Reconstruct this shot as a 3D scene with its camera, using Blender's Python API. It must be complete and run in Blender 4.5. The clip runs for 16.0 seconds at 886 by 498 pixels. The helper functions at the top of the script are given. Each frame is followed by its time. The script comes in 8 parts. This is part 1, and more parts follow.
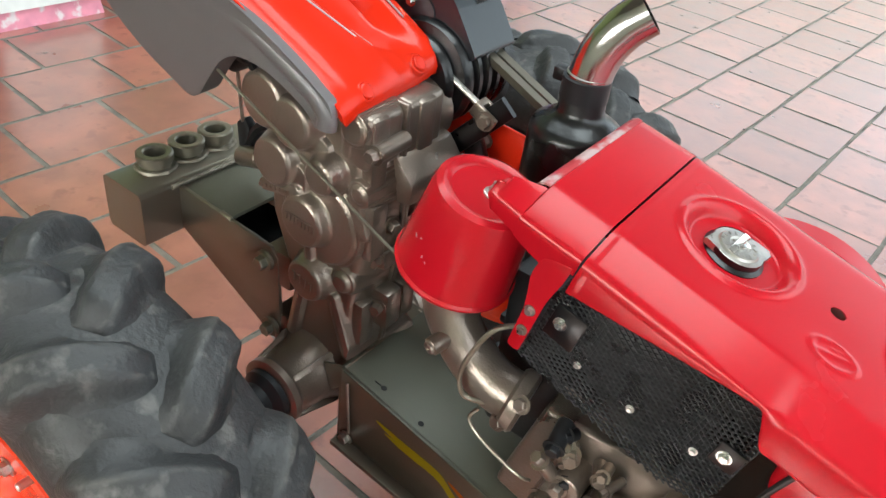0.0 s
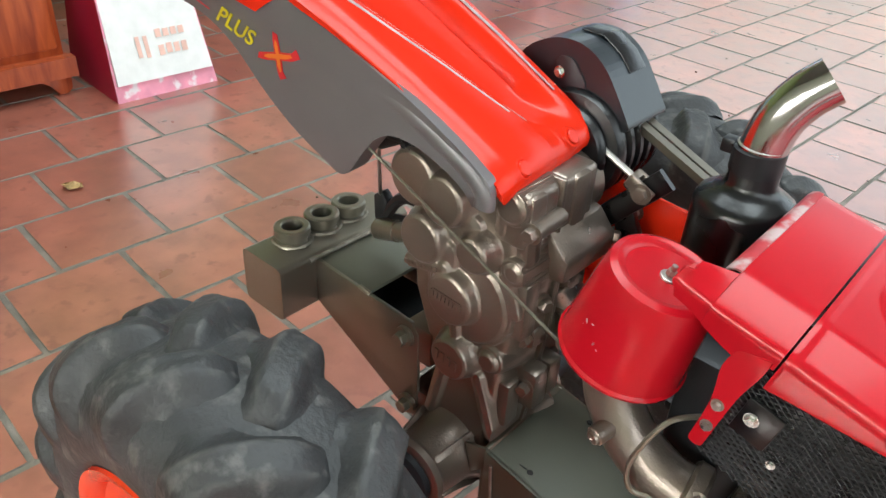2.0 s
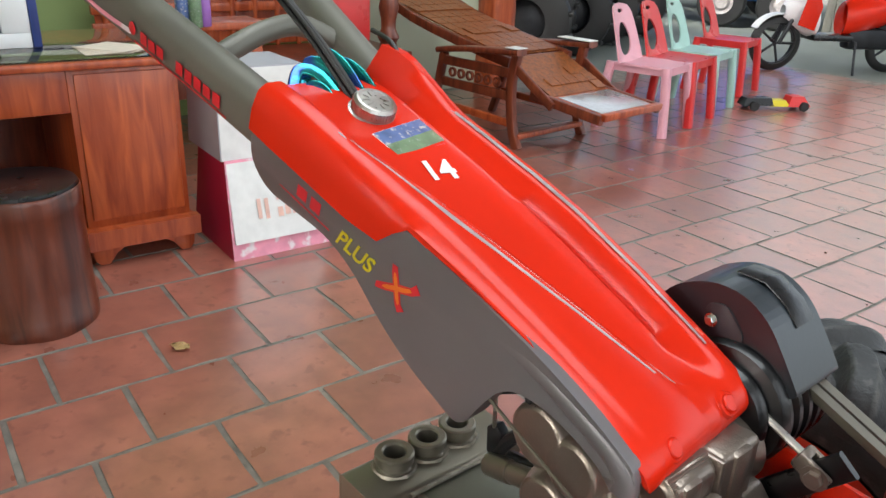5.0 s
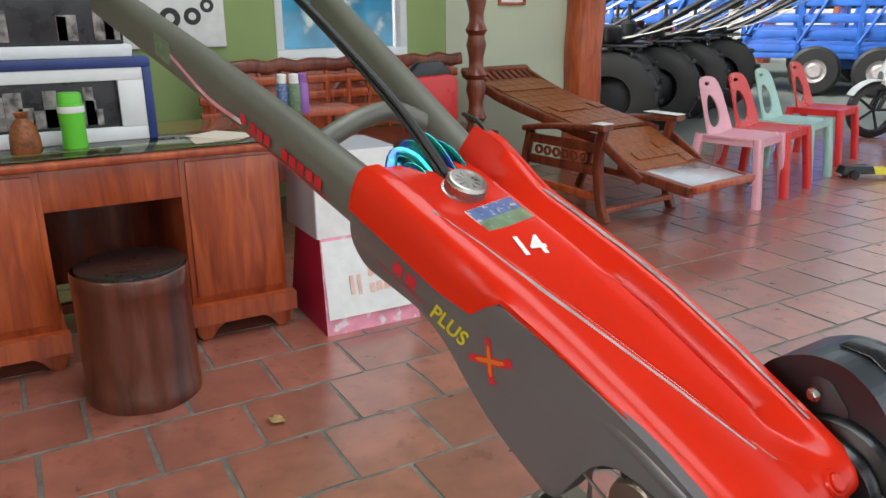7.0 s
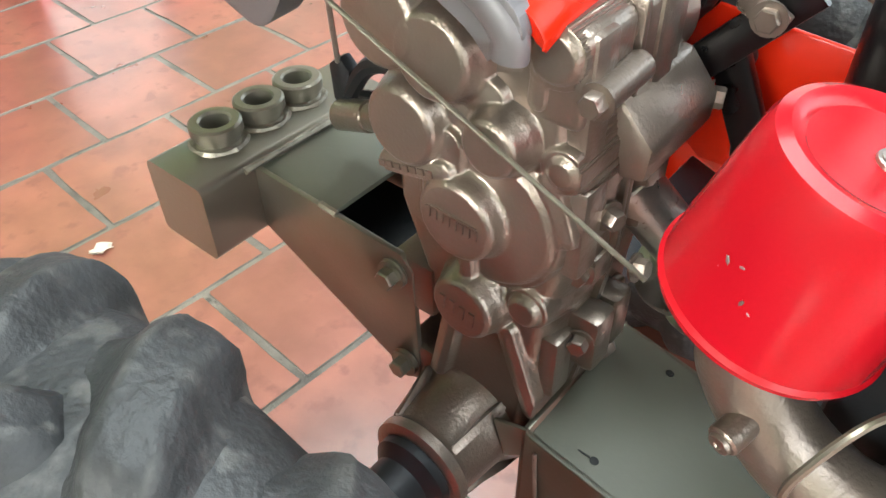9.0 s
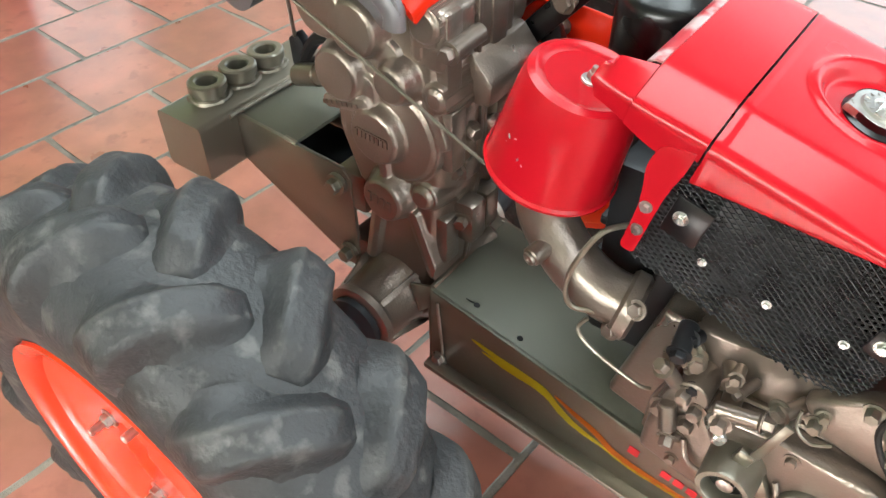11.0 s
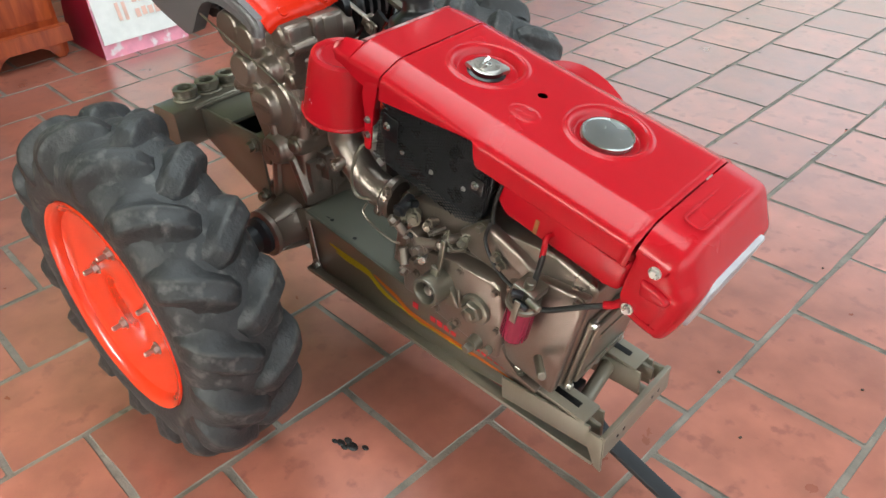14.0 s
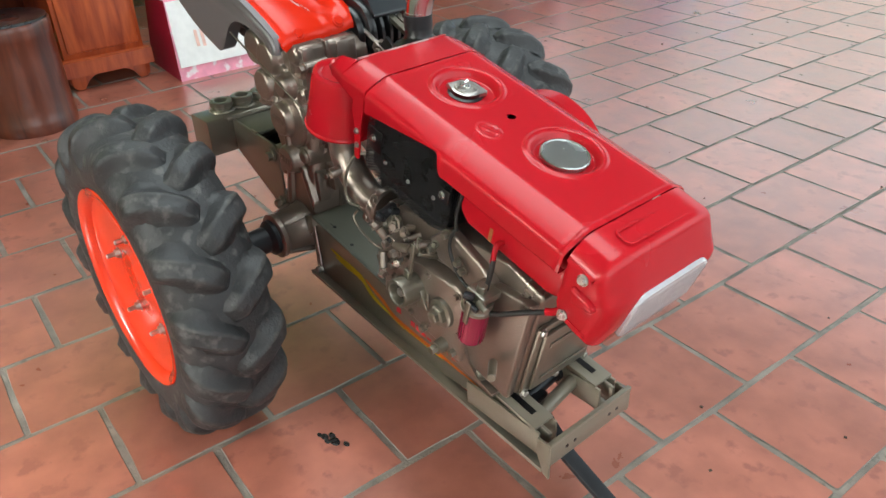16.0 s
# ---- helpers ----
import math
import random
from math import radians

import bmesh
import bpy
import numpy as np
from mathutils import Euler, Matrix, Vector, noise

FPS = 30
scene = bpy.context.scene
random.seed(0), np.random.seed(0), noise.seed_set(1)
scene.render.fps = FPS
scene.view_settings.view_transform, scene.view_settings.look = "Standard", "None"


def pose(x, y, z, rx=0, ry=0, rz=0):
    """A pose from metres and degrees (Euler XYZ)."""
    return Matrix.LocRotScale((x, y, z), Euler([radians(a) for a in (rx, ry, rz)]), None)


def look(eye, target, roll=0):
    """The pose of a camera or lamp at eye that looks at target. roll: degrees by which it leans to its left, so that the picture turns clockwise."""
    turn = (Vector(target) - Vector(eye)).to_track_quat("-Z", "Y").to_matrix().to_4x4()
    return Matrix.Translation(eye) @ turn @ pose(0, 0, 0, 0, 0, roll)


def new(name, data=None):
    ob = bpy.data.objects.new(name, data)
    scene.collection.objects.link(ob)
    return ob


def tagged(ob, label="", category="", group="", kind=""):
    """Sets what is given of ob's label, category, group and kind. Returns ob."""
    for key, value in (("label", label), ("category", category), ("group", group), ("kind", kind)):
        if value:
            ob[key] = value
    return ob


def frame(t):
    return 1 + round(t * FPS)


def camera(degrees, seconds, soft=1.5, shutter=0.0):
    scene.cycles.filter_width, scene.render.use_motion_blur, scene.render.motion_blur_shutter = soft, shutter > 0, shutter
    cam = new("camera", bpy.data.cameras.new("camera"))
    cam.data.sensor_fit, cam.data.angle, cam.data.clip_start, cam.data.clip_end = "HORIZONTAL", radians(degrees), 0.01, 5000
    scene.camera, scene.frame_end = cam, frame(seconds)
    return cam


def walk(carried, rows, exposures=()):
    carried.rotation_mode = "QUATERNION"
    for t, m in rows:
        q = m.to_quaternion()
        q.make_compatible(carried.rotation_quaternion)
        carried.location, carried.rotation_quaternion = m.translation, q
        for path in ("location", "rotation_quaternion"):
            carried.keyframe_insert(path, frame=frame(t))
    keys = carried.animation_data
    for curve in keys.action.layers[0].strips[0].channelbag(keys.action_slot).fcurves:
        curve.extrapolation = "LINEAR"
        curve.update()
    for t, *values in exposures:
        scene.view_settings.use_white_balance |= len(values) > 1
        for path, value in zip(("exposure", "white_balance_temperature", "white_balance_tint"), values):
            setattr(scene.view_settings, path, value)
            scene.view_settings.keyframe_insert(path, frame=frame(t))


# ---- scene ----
cam = camera(60.3, 16.0)
PATH = [
    (0, (0.046, 0.033, 1.133), (-0.921, 1.326, -0.048), 8.0),
    (0.5, (0.012, 0.004, 1.137), (-1.078, 1.247, 0.01), 6.8),
    (1, (-0.02, -0.012, 1.149), (-1.18, 1.215, 0.078), 5.0),
    (1.5, (-0.027, -0.012, 1.136), (-1.203, 1.206, 0.072), 3.6),
    (2, (-0.047, 0.009, 1.135), (-1.221, 1.204, 0.042), 3.3),
    (2.5, (-0.105, 0.063, 1.119), (-1.266, 1.227, -0.019), 3.2),
    (3, (-0.141, 0.095, 1.112), (-1.269, 1.24, -0.077), 3.4),
    (3.5, (-0.148, 0.107, 1.111), (-1.277, 1.242, -0.089), 3.4),
    (4, (-0.159, 0.106, 1.123), (-1.343, 1.249, -0.013), 3.6),
    (4.5, (-0.168, 0.097, 1.16), (-1.487, 1.253, 0.198), 3.3),
    (5, (-0.175, 0.078, 1.189), (-1.653, 1.176, 0.407), 2.5),
    (5.2, (-0.175, 0.068, 1.2), (-1.715, 1.125, 0.484), 2.2),
    (7.3, (-0.156, 0.06, 1.195), (-1.816, 0.999, 0.595), -0.4),
    (7.5, (-0.159, 0.078, 1.174), (-1.733, 1.076, 0.45), -0.7),
    (8, (-0.17, 0.111, 1.112), (-1.555, 1.152, 0.113), -1.2),
    (8.5, (-0.206, 0.159, 1.036), (-1.455, 1.198, -0.132), -1.9),
    (9, (-0.254, 0.217, 0.95), (-1.292, 1.286, -0.384), -1.1),
    (9.2, (-0.272, 0.226, 0.924), (-1.24, 1.308, -0.451), -0.3),
    (11.3, (0.033, 0.032, 1.116), (-0.926, 1.148, -0.238), -0.4),
    (11.5, (0.066, 0.032, 1.134), (-0.913, 1.204, -0.157), 0.4),
    (12, (0.2, 0.054, 1.172), (-0.874, 1.286, 0.02), 0.6),
    (12.5, (0.331, 0.051, 1.165), (-0.824, 1.213, 0.018), -0.5),
    (13, (0.43, -0.02, 1.17), (-0.756, 1.12, 0.032), -2.8),
    (13.5, (0.584, -0.12, 1.158), (-0.6, 1.001, 0.0), -3.7),
    (14, (0.673, -0.128, 1.188), (-0.542, 0.969, 0.038), -3.1),
    (14.5, (0.754, -0.055, 1.168), (-0.516, 1.004, 0.043), -0.9),
    (15, (0.824, 0.001, 1.157), (-0.494, 1.004, 0.036), -1.2),
    (15.5, (0.84, -0.015, 1.162), (-0.519, 0.964, 0.069), -2.2),
    (16, (0.867, -0.07, 1.179), (-0.521, 0.921, 0.134), -2.2),
]
EXPOSURE = 2.0
STOPS = [(0, 0.2), (2.5, 0.24), (3.5, 0.42), (4.4, 0.26), (5, -0.10), (7.3, -0.35), (7.5, -0.33), (8.0, 0.15), (8.5, 0.38), (9.2, 1.05), (11.3, 0.52), (12, 0.15), (13, 0.04), (16, -0.02)]
walk(cam, [(t, look(eye, target, roll)) for t, eye, target, roll in PATH], [(t, EXPOSURE + s, 6350 if 4.9 < t < 7.6 else 6280, 8 if 4.9 < t < 7.6 else 3) for t, s in STOPS])

# ---- world, sun, exposure ----
world = bpy.data.worlds.new("sky")
scene.world = world
world.use_nodes = True
wn = world.node_tree
sky = wn.nodes.new("ShaderNodeTexSky")
sky.sky_type, sky.sun_disc = "NISHITA", False
sky.sun_elevation, sky.sun_rotation = radians(38), radians(180)
sky.air_density, sky.dust_density, sky.ozone_density = 0.7, 7.0, 0.6
veil = wn.nodes.new("ShaderNodeHueSaturation")
veil.inputs["Saturation"].default_value = 0.35
wn.links.new(sky.outputs[0], veil.inputs["Color"])
wn.links.new(veil.outputs[0], wn.nodes["Background"].inputs[0])
wn.nodes["Background"].inputs[1].default_value = 0.13
sun_data = bpy.data.lights.new("sun", "SUN")
sun_data.energy, sun_data.angle, sun_data.color = 0.6, radians(12.0), (1.0, 0.95, 0.88)
sun = new("sun", sun_data)
sun.matrix_world = look((-1.0, -15.8, 12.3), (-1.0, 0, 0))


def opening_light(name, m, w, h, watts, colour):
    """An area lamp that stands in for sky light at an opening of the hall."""
    d = bpy.data.lights.new(name, "AREA")
    d.shape, d.size, d.size_y, d.energy, d.color = "RECTANGLE", w, h, watts, colour
    ob = new(name, d)
    ob.matrix_world = m
    return ob


opening_light("opening_light_east", look((4.2, 2.4, 2.9), (0, 2.4, 1.2)), 11.0, 3.2, 40, (0.97, 1.0, 0.98))
opening_light("opening_light_north", look((-0.5, 7.75, 2.2), (-0.5, 0, 1.4)), 9.0, 4.0, 14, (0.88, 1.0, 1.0))
# Added lamp in an unseen roof opening, to light the tops from above.
opening_light("added_roof_light", Matrix.Translation((-1.0, 1.4, 4.66)), 4.4, 2.2, 44, (0.93, 0.99, 1.0))
scene.view_settings.exposure = EXPOSURE


# ---- materials ----
def material(name, base, rough=0.5, metal=0.0, vary=0.25, scale=8.0, fine=90.0, bump=0.1, coat=0.0,
             spots=None, spot_at=0.62, per_piece=0.0, alpha=1.0, rough_vary=0.15, stretch=(1, 1, 1), dist=0.002):
    """Noise at two scales on colour, gloss and relief; spots: a second colour (scratches, dirt) above a threshold."""
    m = bpy.data.materials.new(name)
    m.use_nodes = True
    nt = m.node_tree
    b = nt.nodes["Principled BSDF"]
    co = nt.nodes.new("ShaderNodeTexCoord")
    mp = nt.nodes.new("ShaderNodeMapping")
    mp.inputs["Scale"].default_value = stretch
    nt.links.new(co.outputs["Object"], mp.inputs[0])
    n1, n2 = nt.nodes.new("ShaderNodeTexNoise"), nt.nodes.new("ShaderNodeTexNoise")
    for n, s, d in ((n1, scale, 5), (n2, fine, 3)):
        n.inputs["Scale"].default_value, n.inputs["Detail"].default_value = s, d
        nt.links.new(mp.outputs[0], n.inputs["Vector"])
    r1 = nt.nodes.new("ShaderNodeValToRGB")
    lo = [c * (1 - vary) for c in base]
    hi = [min(1, c * (1 + vary)) for c in base]
    r1.color_ramp.elements[0].position, r1.color_ramp.elements[1].position = 0.3, 0.7
    r1.color_ramp.elements[0].color, r1.color_ramp.elements[1].color = (*lo, 1), (*hi, 1)
    nt.links.new(n1.outputs[0], r1.inputs[0])
    col = r1.outputs[0]
    if per_piece:
        info = nt.nodes.new("ShaderNodeObjectInfo")
        geo = nt.nodes.new("ShaderNodeNewGeometry")
        add = nt.nodes.new("ShaderNodeMath")
        add.operation = "ADD"
        nt.links.new(info.outputs["Random"], add.inputs[0])
        nt.links.new(geo.outputs["Random Per Island"], add.inputs[1])
        wrap = nt.nodes.new("ShaderNodeMath")
        wrap.operation = "FRACT"
        nt.links.new(add.outputs[0], wrap.inputs[0])
        mr = nt.nodes.new("ShaderNodeMapRange")
        mr.inputs["To Min"].default_value, mr.inputs["To Max"].default_value = 1 - per_piece, 1 + per_piece
        nt.links.new(wrap.outputs[0], mr.inputs[0])
        hs = nt.nodes.new("ShaderNodeHueSaturation")
        nt.links.new(mr.outputs[0], hs.inputs["Value"])
        nt.links.new(col, hs.inputs["Color"])
        col = hs.outputs[0]
    if spots:
        n3 = nt.nodes.new("ShaderNodeTexNoise")
        n3.inputs["Scale"].default_value, n3.inputs["Detail"].default_value = scale * 2.3, 8
        nt.links.new(co.outputs["Object"], n3.inputs["Vector"])
        r3 = nt.nodes.new("ShaderNodeValToRGB")
        r3.color_ramp.elements[0].position, r3.color_ramp.elements[1].position = spot_at, spot_at + 0.1
        nt.links.new(n3.outputs[0], r3.inputs[0])
        mx = nt.nodes.new("ShaderNodeMixRGB")
        mx.inputs[2].default_value = (*spots, 1)
        nt.links.new(r3.outputs[0], mx.inputs[0])
        nt.links.new(col, mx.inputs[1])
        col = mx.outputs[0]
    nt.links.new(col, b.inputs["Base Color"])
    rr = nt.nodes.new("ShaderNodeMapRange")
    rr.inputs["To Min"].default_value, rr.inputs["To Max"].default_value = max(0.03, rough - rough_vary), min(1, rough + rough_vary)
    nt.links.new(n1.outputs[0], rr.inputs[0])
    nt.links.new(rr.outputs[0], b.inputs["Roughness"])
    b.inputs["Metallic"].default_value = metal
    b.inputs["Coat Weight"].default_value = coat
    b.inputs["Coat Roughness"].default_value = 0.08
    if bump:
        bp = nt.nodes.new("ShaderNodeBump")
        bp.inputs["Strength"].default_value, bp.inputs["Distance"].default_value = bump, dist
        nt.links.new(n2.outputs[0], bp.inputs["Height"])
        nt.links.new(bp.outputs[0], b.inputs["Normal"])
    return m


def wood(name, dark, light, rough=0.35, scale=3.0, stretch=(1, 1, 8), coat=0.3):
    m = bpy.data.materials.new(name)
    m.use_nodes = True
    nt = m.node_tree
    b = nt.nodes["Principled BSDF"]
    co = nt.nodes.new("ShaderNodeTexCoord")
    mp = nt.nodes.new("ShaderNodeMapping")
    mp.inputs["Scale"].default_value = [9 / s for s in stretch]
    nt.links.new(co.outputs["Object"], mp.inputs[0])
    n1, n2 = nt.nodes.new("ShaderNodeTexNoise"), nt.nodes.new("ShaderNodeTexNoise")
    n1.inputs["Scale"].default_value, n1.inputs["Detail"].default_value, n1.inputs["Distortion"].default_value = scale, 8, 0.8
    n2.inputs["Scale"].default_value, n2.inputs["Detail"].default_value = scale * 14, 2
    for n in (n1, n2):
        nt.links.new(mp.outputs[0], n.inputs["Vector"])
    r = nt.nodes.new("ShaderNodeValToRGB")
    r.color_ramp.elements[0].position, r.color_ramp.elements[1].position = 0.32, 0.68
    r.color_ramp.elements[0].color, r.color_ramp.elements[1].color = (*dark, 1), (*light, 1)
    nt.links.new(n1.outputs[0], r.inputs[0])
    nt.links.new(r.outputs[0], b.inputs["Base Color"])
    b.inputs["Roughness"].default_value, b.inputs["Coat Weight"].default_value = rough, coat
    b.inputs["Coat Roughness"].default_value = 0.15
    bp = nt.nodes.new("ShaderNodeBump")
    bp.inputs["Strength"].default_value, bp.inputs["Distance"].default_value = 0.15, 0.001
    nt.links.new(n2.outputs[0], bp.inputs["Height"])
    nt.links.new(bp.outputs[0], b.inputs["Normal"])
    return m


def glass(name, tint=(1, 1, 1), rough=0.02):
    m = bpy.data.materials.new(name)
    m.use_nodes = True
    b = m.node_tree.nodes["Principled BSDF"]
    b.inputs["Base Color"].default_value = (*tint, 1)
    b.inputs["Transmission Weight"].default_value, b.inputs["Roughness"].default_value = 1.0, rough
    return m


CRIMSON = material("crimson_paint", (0.43, 0.005, 0.013), 0.25, 0, 0.06, 5, 60, 0.03, 0.12, rough_vary=0.08, spots=(0.42, 0.05, 0.05), spot_at=0.74)
ORANGE = material("orange_red_paint", (0.62, 0.020, 0.005), 0.24, 0, 0.05, 6, 60, 0.03, 0.06, rough_vary=0.07, spots=(0.55, 0.10, 0.05), spot_at=0.76)
RIM = material("rim_paint", (0.80, 0.040, 0.008), 0.25, 0, 0.05, 6, 60, 0.03, 0.5, rough_vary=0.05)
BRONZE = material("bronze_grey_cast_paint", (0.255, 0.210, 0.178), 0.30, 0.75, 0.10, 9, 300, 0.45, 0.0, rough_vary=0.07, dist=0.0012)
STEEL = material("bronze_grey_steel_paint", (0.240, 0.220, 0.178), 0.31, 0.70, 0.08, 4, 160, 0.08, 0.0, rough_vary=0.08, spots=(0.27, 0.245, 0.20), spot_at=0.72)
# Rail paint made paler for wear and for the light falling from above.
TAN = material("worn_top_lit_rail_paint", (0.225, 0.20, 0.155), 0.40, 0.30, 0.14, 6, 160, 0.08, 0.0, spots=(0.36, 0.33, 0.28), spot_at=0.66)
OLIVE = material("olive_grey_plate_paint", (0.135, 0.136, 0.106), 0.46, 0.15, 0.10, 3, 160, 0.08, 0.0, rough_vary=0.1, spots=(0.19, 0.185, 0.15), spot_at=0.70)
WELD = material("weld_bead", (0.30, 0.27, 0.22), 0.38, 0.8, 0.3, 60, 300, 0.6, dist=0.002)
GREYCOVER = material("grey_metallic_cover", (0.158, 0.148, 0.154), 0.40, 0.35, 0.07, 5, 200, 0.04, 0.1, spots=(0.26, 0.25, 0.25), spot_at=0.76)
TUBE = material("grey_green_tube_paint", (0.150, 0.145, 0.122), 0.48, 0.3, 0.08, 5, 150, 0.05, spots=(0.07, 0.065, 0.06), spot_at=0.76)
GUARD = material("blue_grey_guard_paint", (0.014, 0.019, 0.024), 0.34, 0.0, 0.12, 6, 120, 0.05, 0.25)
WORNRED = material("dusty_crimson_edge", (0.40, 0.02, 0.03), 0.42, 0, 0.2, 12, 90, 0.1, spots=(0.46, 0.33, 0.33), spot_at=0.47)
BLACK = material("black_paint", (0.004, 0.004, 0.005), 0.30, 0.0, 0.3, 10, 120, 0.2, 0.12, rough_vary=0.15)
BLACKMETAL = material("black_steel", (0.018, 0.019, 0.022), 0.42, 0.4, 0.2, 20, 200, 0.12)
CHROME = material("chromed_pipe", (0.40, 0.37, 0.37), 0.13, 1.0, 0.12, 10, 90, 0.04, spots=(0.30, 0.20, 0.19), spot_at=0.60, rough_vary=0.08)
ZINC = material("zinc_plated_bolt", (0.62, 0.62, 0.60), 0.28, 1.0, 0.12, 60, 300, 0.1)
ALLOY = material("plain_machined_steel", (0.46, 0.44, 0.41), 0.34, 0.95, 0.15, 50, 300, 0.15, spots=(0.20, 0.16, 0.12), spot_at=0.62)
RUBBER = material("worn_tyre_rubber", (0.028, 0.0285, 0.030), 0.55, 0, 0.40, 14, 150, 0.8, spots=(0.088, 0.086, 0.082), spot_at=0.57, dist=0.002)
HOSE = material("black_rubber", (0.012, 0.012, 0.012), 0.5, 0, 0.2, 30, 200, 0.1)
MESHWIRE = material("black_screen_wire", (0.055, 0.055, 0.058), 0.30, 0.7, 0.2, 30, 200, 0.05)
PLASTICRED = material("clear_red_filter_bowl", (0.25, 0.012, 0.045), 0.18, 0, 0.15, 20, 100, 0.05, 0.5)
YELLOW = material("yellow_decal", (0.62, 0.52, 0.01), 0.4, 0, 0.05)
ORANGEDECAL = material("orange_decal", (0.70, 0.17, 0.01), 0.4, 0, 0.05)
REDDECAL = material("red_decal", (0.55, 0.01, 0.02), 0.4, 0, 0.05)
SILVERDECAL = material("silver_decal", (0.50, 0.46, 0.45), 0.35, 0.5, 0.2, 40)
WHITE = material("white_print", (0.78, 0.78, 0.76), 0.5, 0, 0.06, 20)
BLUEDECAL = material("blue_decal", (0.08, 0.13, 0.30), 0.4, 0, 0.3, 60, spots=(0.50, 0.48, 0.46), spot_at=0.56)
GREENDECAL = material("green_decal", (0.14, 0.22, 0.12), 0.4, 0, 0.3, 60, spots=(0.30, 0.34, 0.30), spot_at=0.58)
LENS = material("headlamp_lens", (0.52, 0.53, 0.56), 0.12, 0.0, 0.08, 40, 300, 0.1, 0.8, rough_vary=0.05)
COPPER = material("copper_rust_stain", (0.32, 0.12, 0.03), 0.5, 0.2, 0.3, 60)
CAPSTEEL = material("dull_cap_steel", (0.42, 0.44, 0.43), 0.26, 0.9, 0.12, 20, 200, 0.08)
TILE = material("terracotta_tile", (0.325, 0.112, 0.076), 0.32, 0, 0.22, 9, 240, 0.12, 0.0, spots=(0.272, 0.092, 0.064), spot_at=0.56, per_piece=0.16, rough_vary=0.12)
GROUT = material("grey_cement_joint", (0.182, 0.162, 0.138), 0.66, 0, 0.45, 11, 200, 0.6, spots=(0.095, 0.086, 0.074), spot_at=0.62, dist=0.004)
OIL = material("oil_drip", (0.010, 0.008, 0.008), 0.25, 0, 0.2)
LEAF = material("dry_leaf", (0.42, 0.28, 0.12), 0.7, 0, 0.3, 80)
PAPER = material("crumpled_paper", (0.72, 0.62, 0.52), 0.7, 0, 0.1, 60)
TEAK = wood("varnished_teak", (0.27, 0.040, 0.011), (0.52, 0.108, 0.029))
TEAKDARK = wood("dark_red_wood", (0.095, 0.017, 0.008), (0.23, 0.050, 0.020))
LOG = wood("varnished_log", (0.050, 0.011, 0.006), (0.150, 0.036, 0.016), 0.3, 2.2, (1, 1, 9))
CANE = material("woven_cane", (0.26, 0.080, 0.022), 0.42, 0, 0.40, 40, 300, 0.4, spots=(0.13, 0.036, 0.012), spot_at=0.56)
CERISE = material("cerise_print", (0.40, 0.008, 0.045), 0.45, 0, 0.12, 6)
CERISEPALE = material("pale_pink_print", (0.78, 0.30, 0.40), 0.5, 0, 0.25, 9, spots=(0.80, 0.70, 0.72), spot_at=0.55)
GREYPANEL = material("grey_display_panel", (0.42, 0.41, 0.45), 0.5, 0, 0.06)
PALEWALL = material("pale_green_plaster", (0.50, 0.54, 0.40), 0.8, 0, 0.06, 2, 120, 0.2)
GREENWALL = material("leaf_green_plaster", (0.28, 0.37, 0.14), 0.8, 0, 0.06, 2, 120, 0.2)
CEILING = material("grey_roof_sheet", (0.27, 0.27, 0.26), 0.8, 0, 0.05, 2, 80, 0.1)
WHITEFRAME = material("white_frame_paint", (0.75, 0.76, 0.77), 0.4, 0, 0.05)
NAVY = material("navy_frame_paint", (0.02, 0.04, 0.18), 0.4)
PINKPLASTIC = material("pink_plastic", (0.72, 0.36, 0.42), 0.35, 0, 0.05, 10, 100, 0.02)
REDPLASTIC = material("red_plastic", (0.60, 0.030, 0.030), 0.32, 0, 0.05, 10, 100, 0.02)
MINTPLASTIC = material("mint_plastic", (0.36, 0.56, 0.50), 0.35, 0, 0.05, 10, 100, 0.02)
GREENPLASTIC = material("bright_green_plastic", (0.12, 0.55, 0.03), 0.35, 0, 0.05)
CONCRETE = material("pale_concrete", (0.155, 0.175, 0.155), 0.8, 0, 0.15, 1.2, 60, 0.3)
BLUEPAINT = material("bright_blue_paint", (0.012, 0.085, 0.36), 0.55, 0, 0.2, 5, 60, 0.1)
SHUTTER = material("grey_shutter", (0.23, 0.22, 0.19), 0.5, 0.3, 0.15, 5)
FOLIAGE = material("foliage", (0.06, 0.11, 0.025), 0.6, 0, 0.5, 9, 60, 0.1)
TEAL = material("teal_foil", (0.03, 0.34, 0.32), 0.16, 0.85, 0.4, 12, spots=(0.06, 0.14, 0.50), spot_at=0.50)
PURPLE = material("purple_cap", (0.30, 0.12, 0.42), 0.4)
PALEPRINT = material("faded_orange_print", (0.78, 0.50, 0.42), 0.5, 0, 0.1, 30)
GLASS = glass("clear_glass")
# Shade inside the cabinet, put into the colour of its solid bodies.
CABINETSHADE = material("cabinet_inside_shade", (0.03, 0.03, 0.035), 0.3, 0, 0.5, 12)
STONEGREY = material("grey_ground", (0.30, 0.29, 0.26), 0.85, 0, 0.25, 0.8, 40, 0.4)
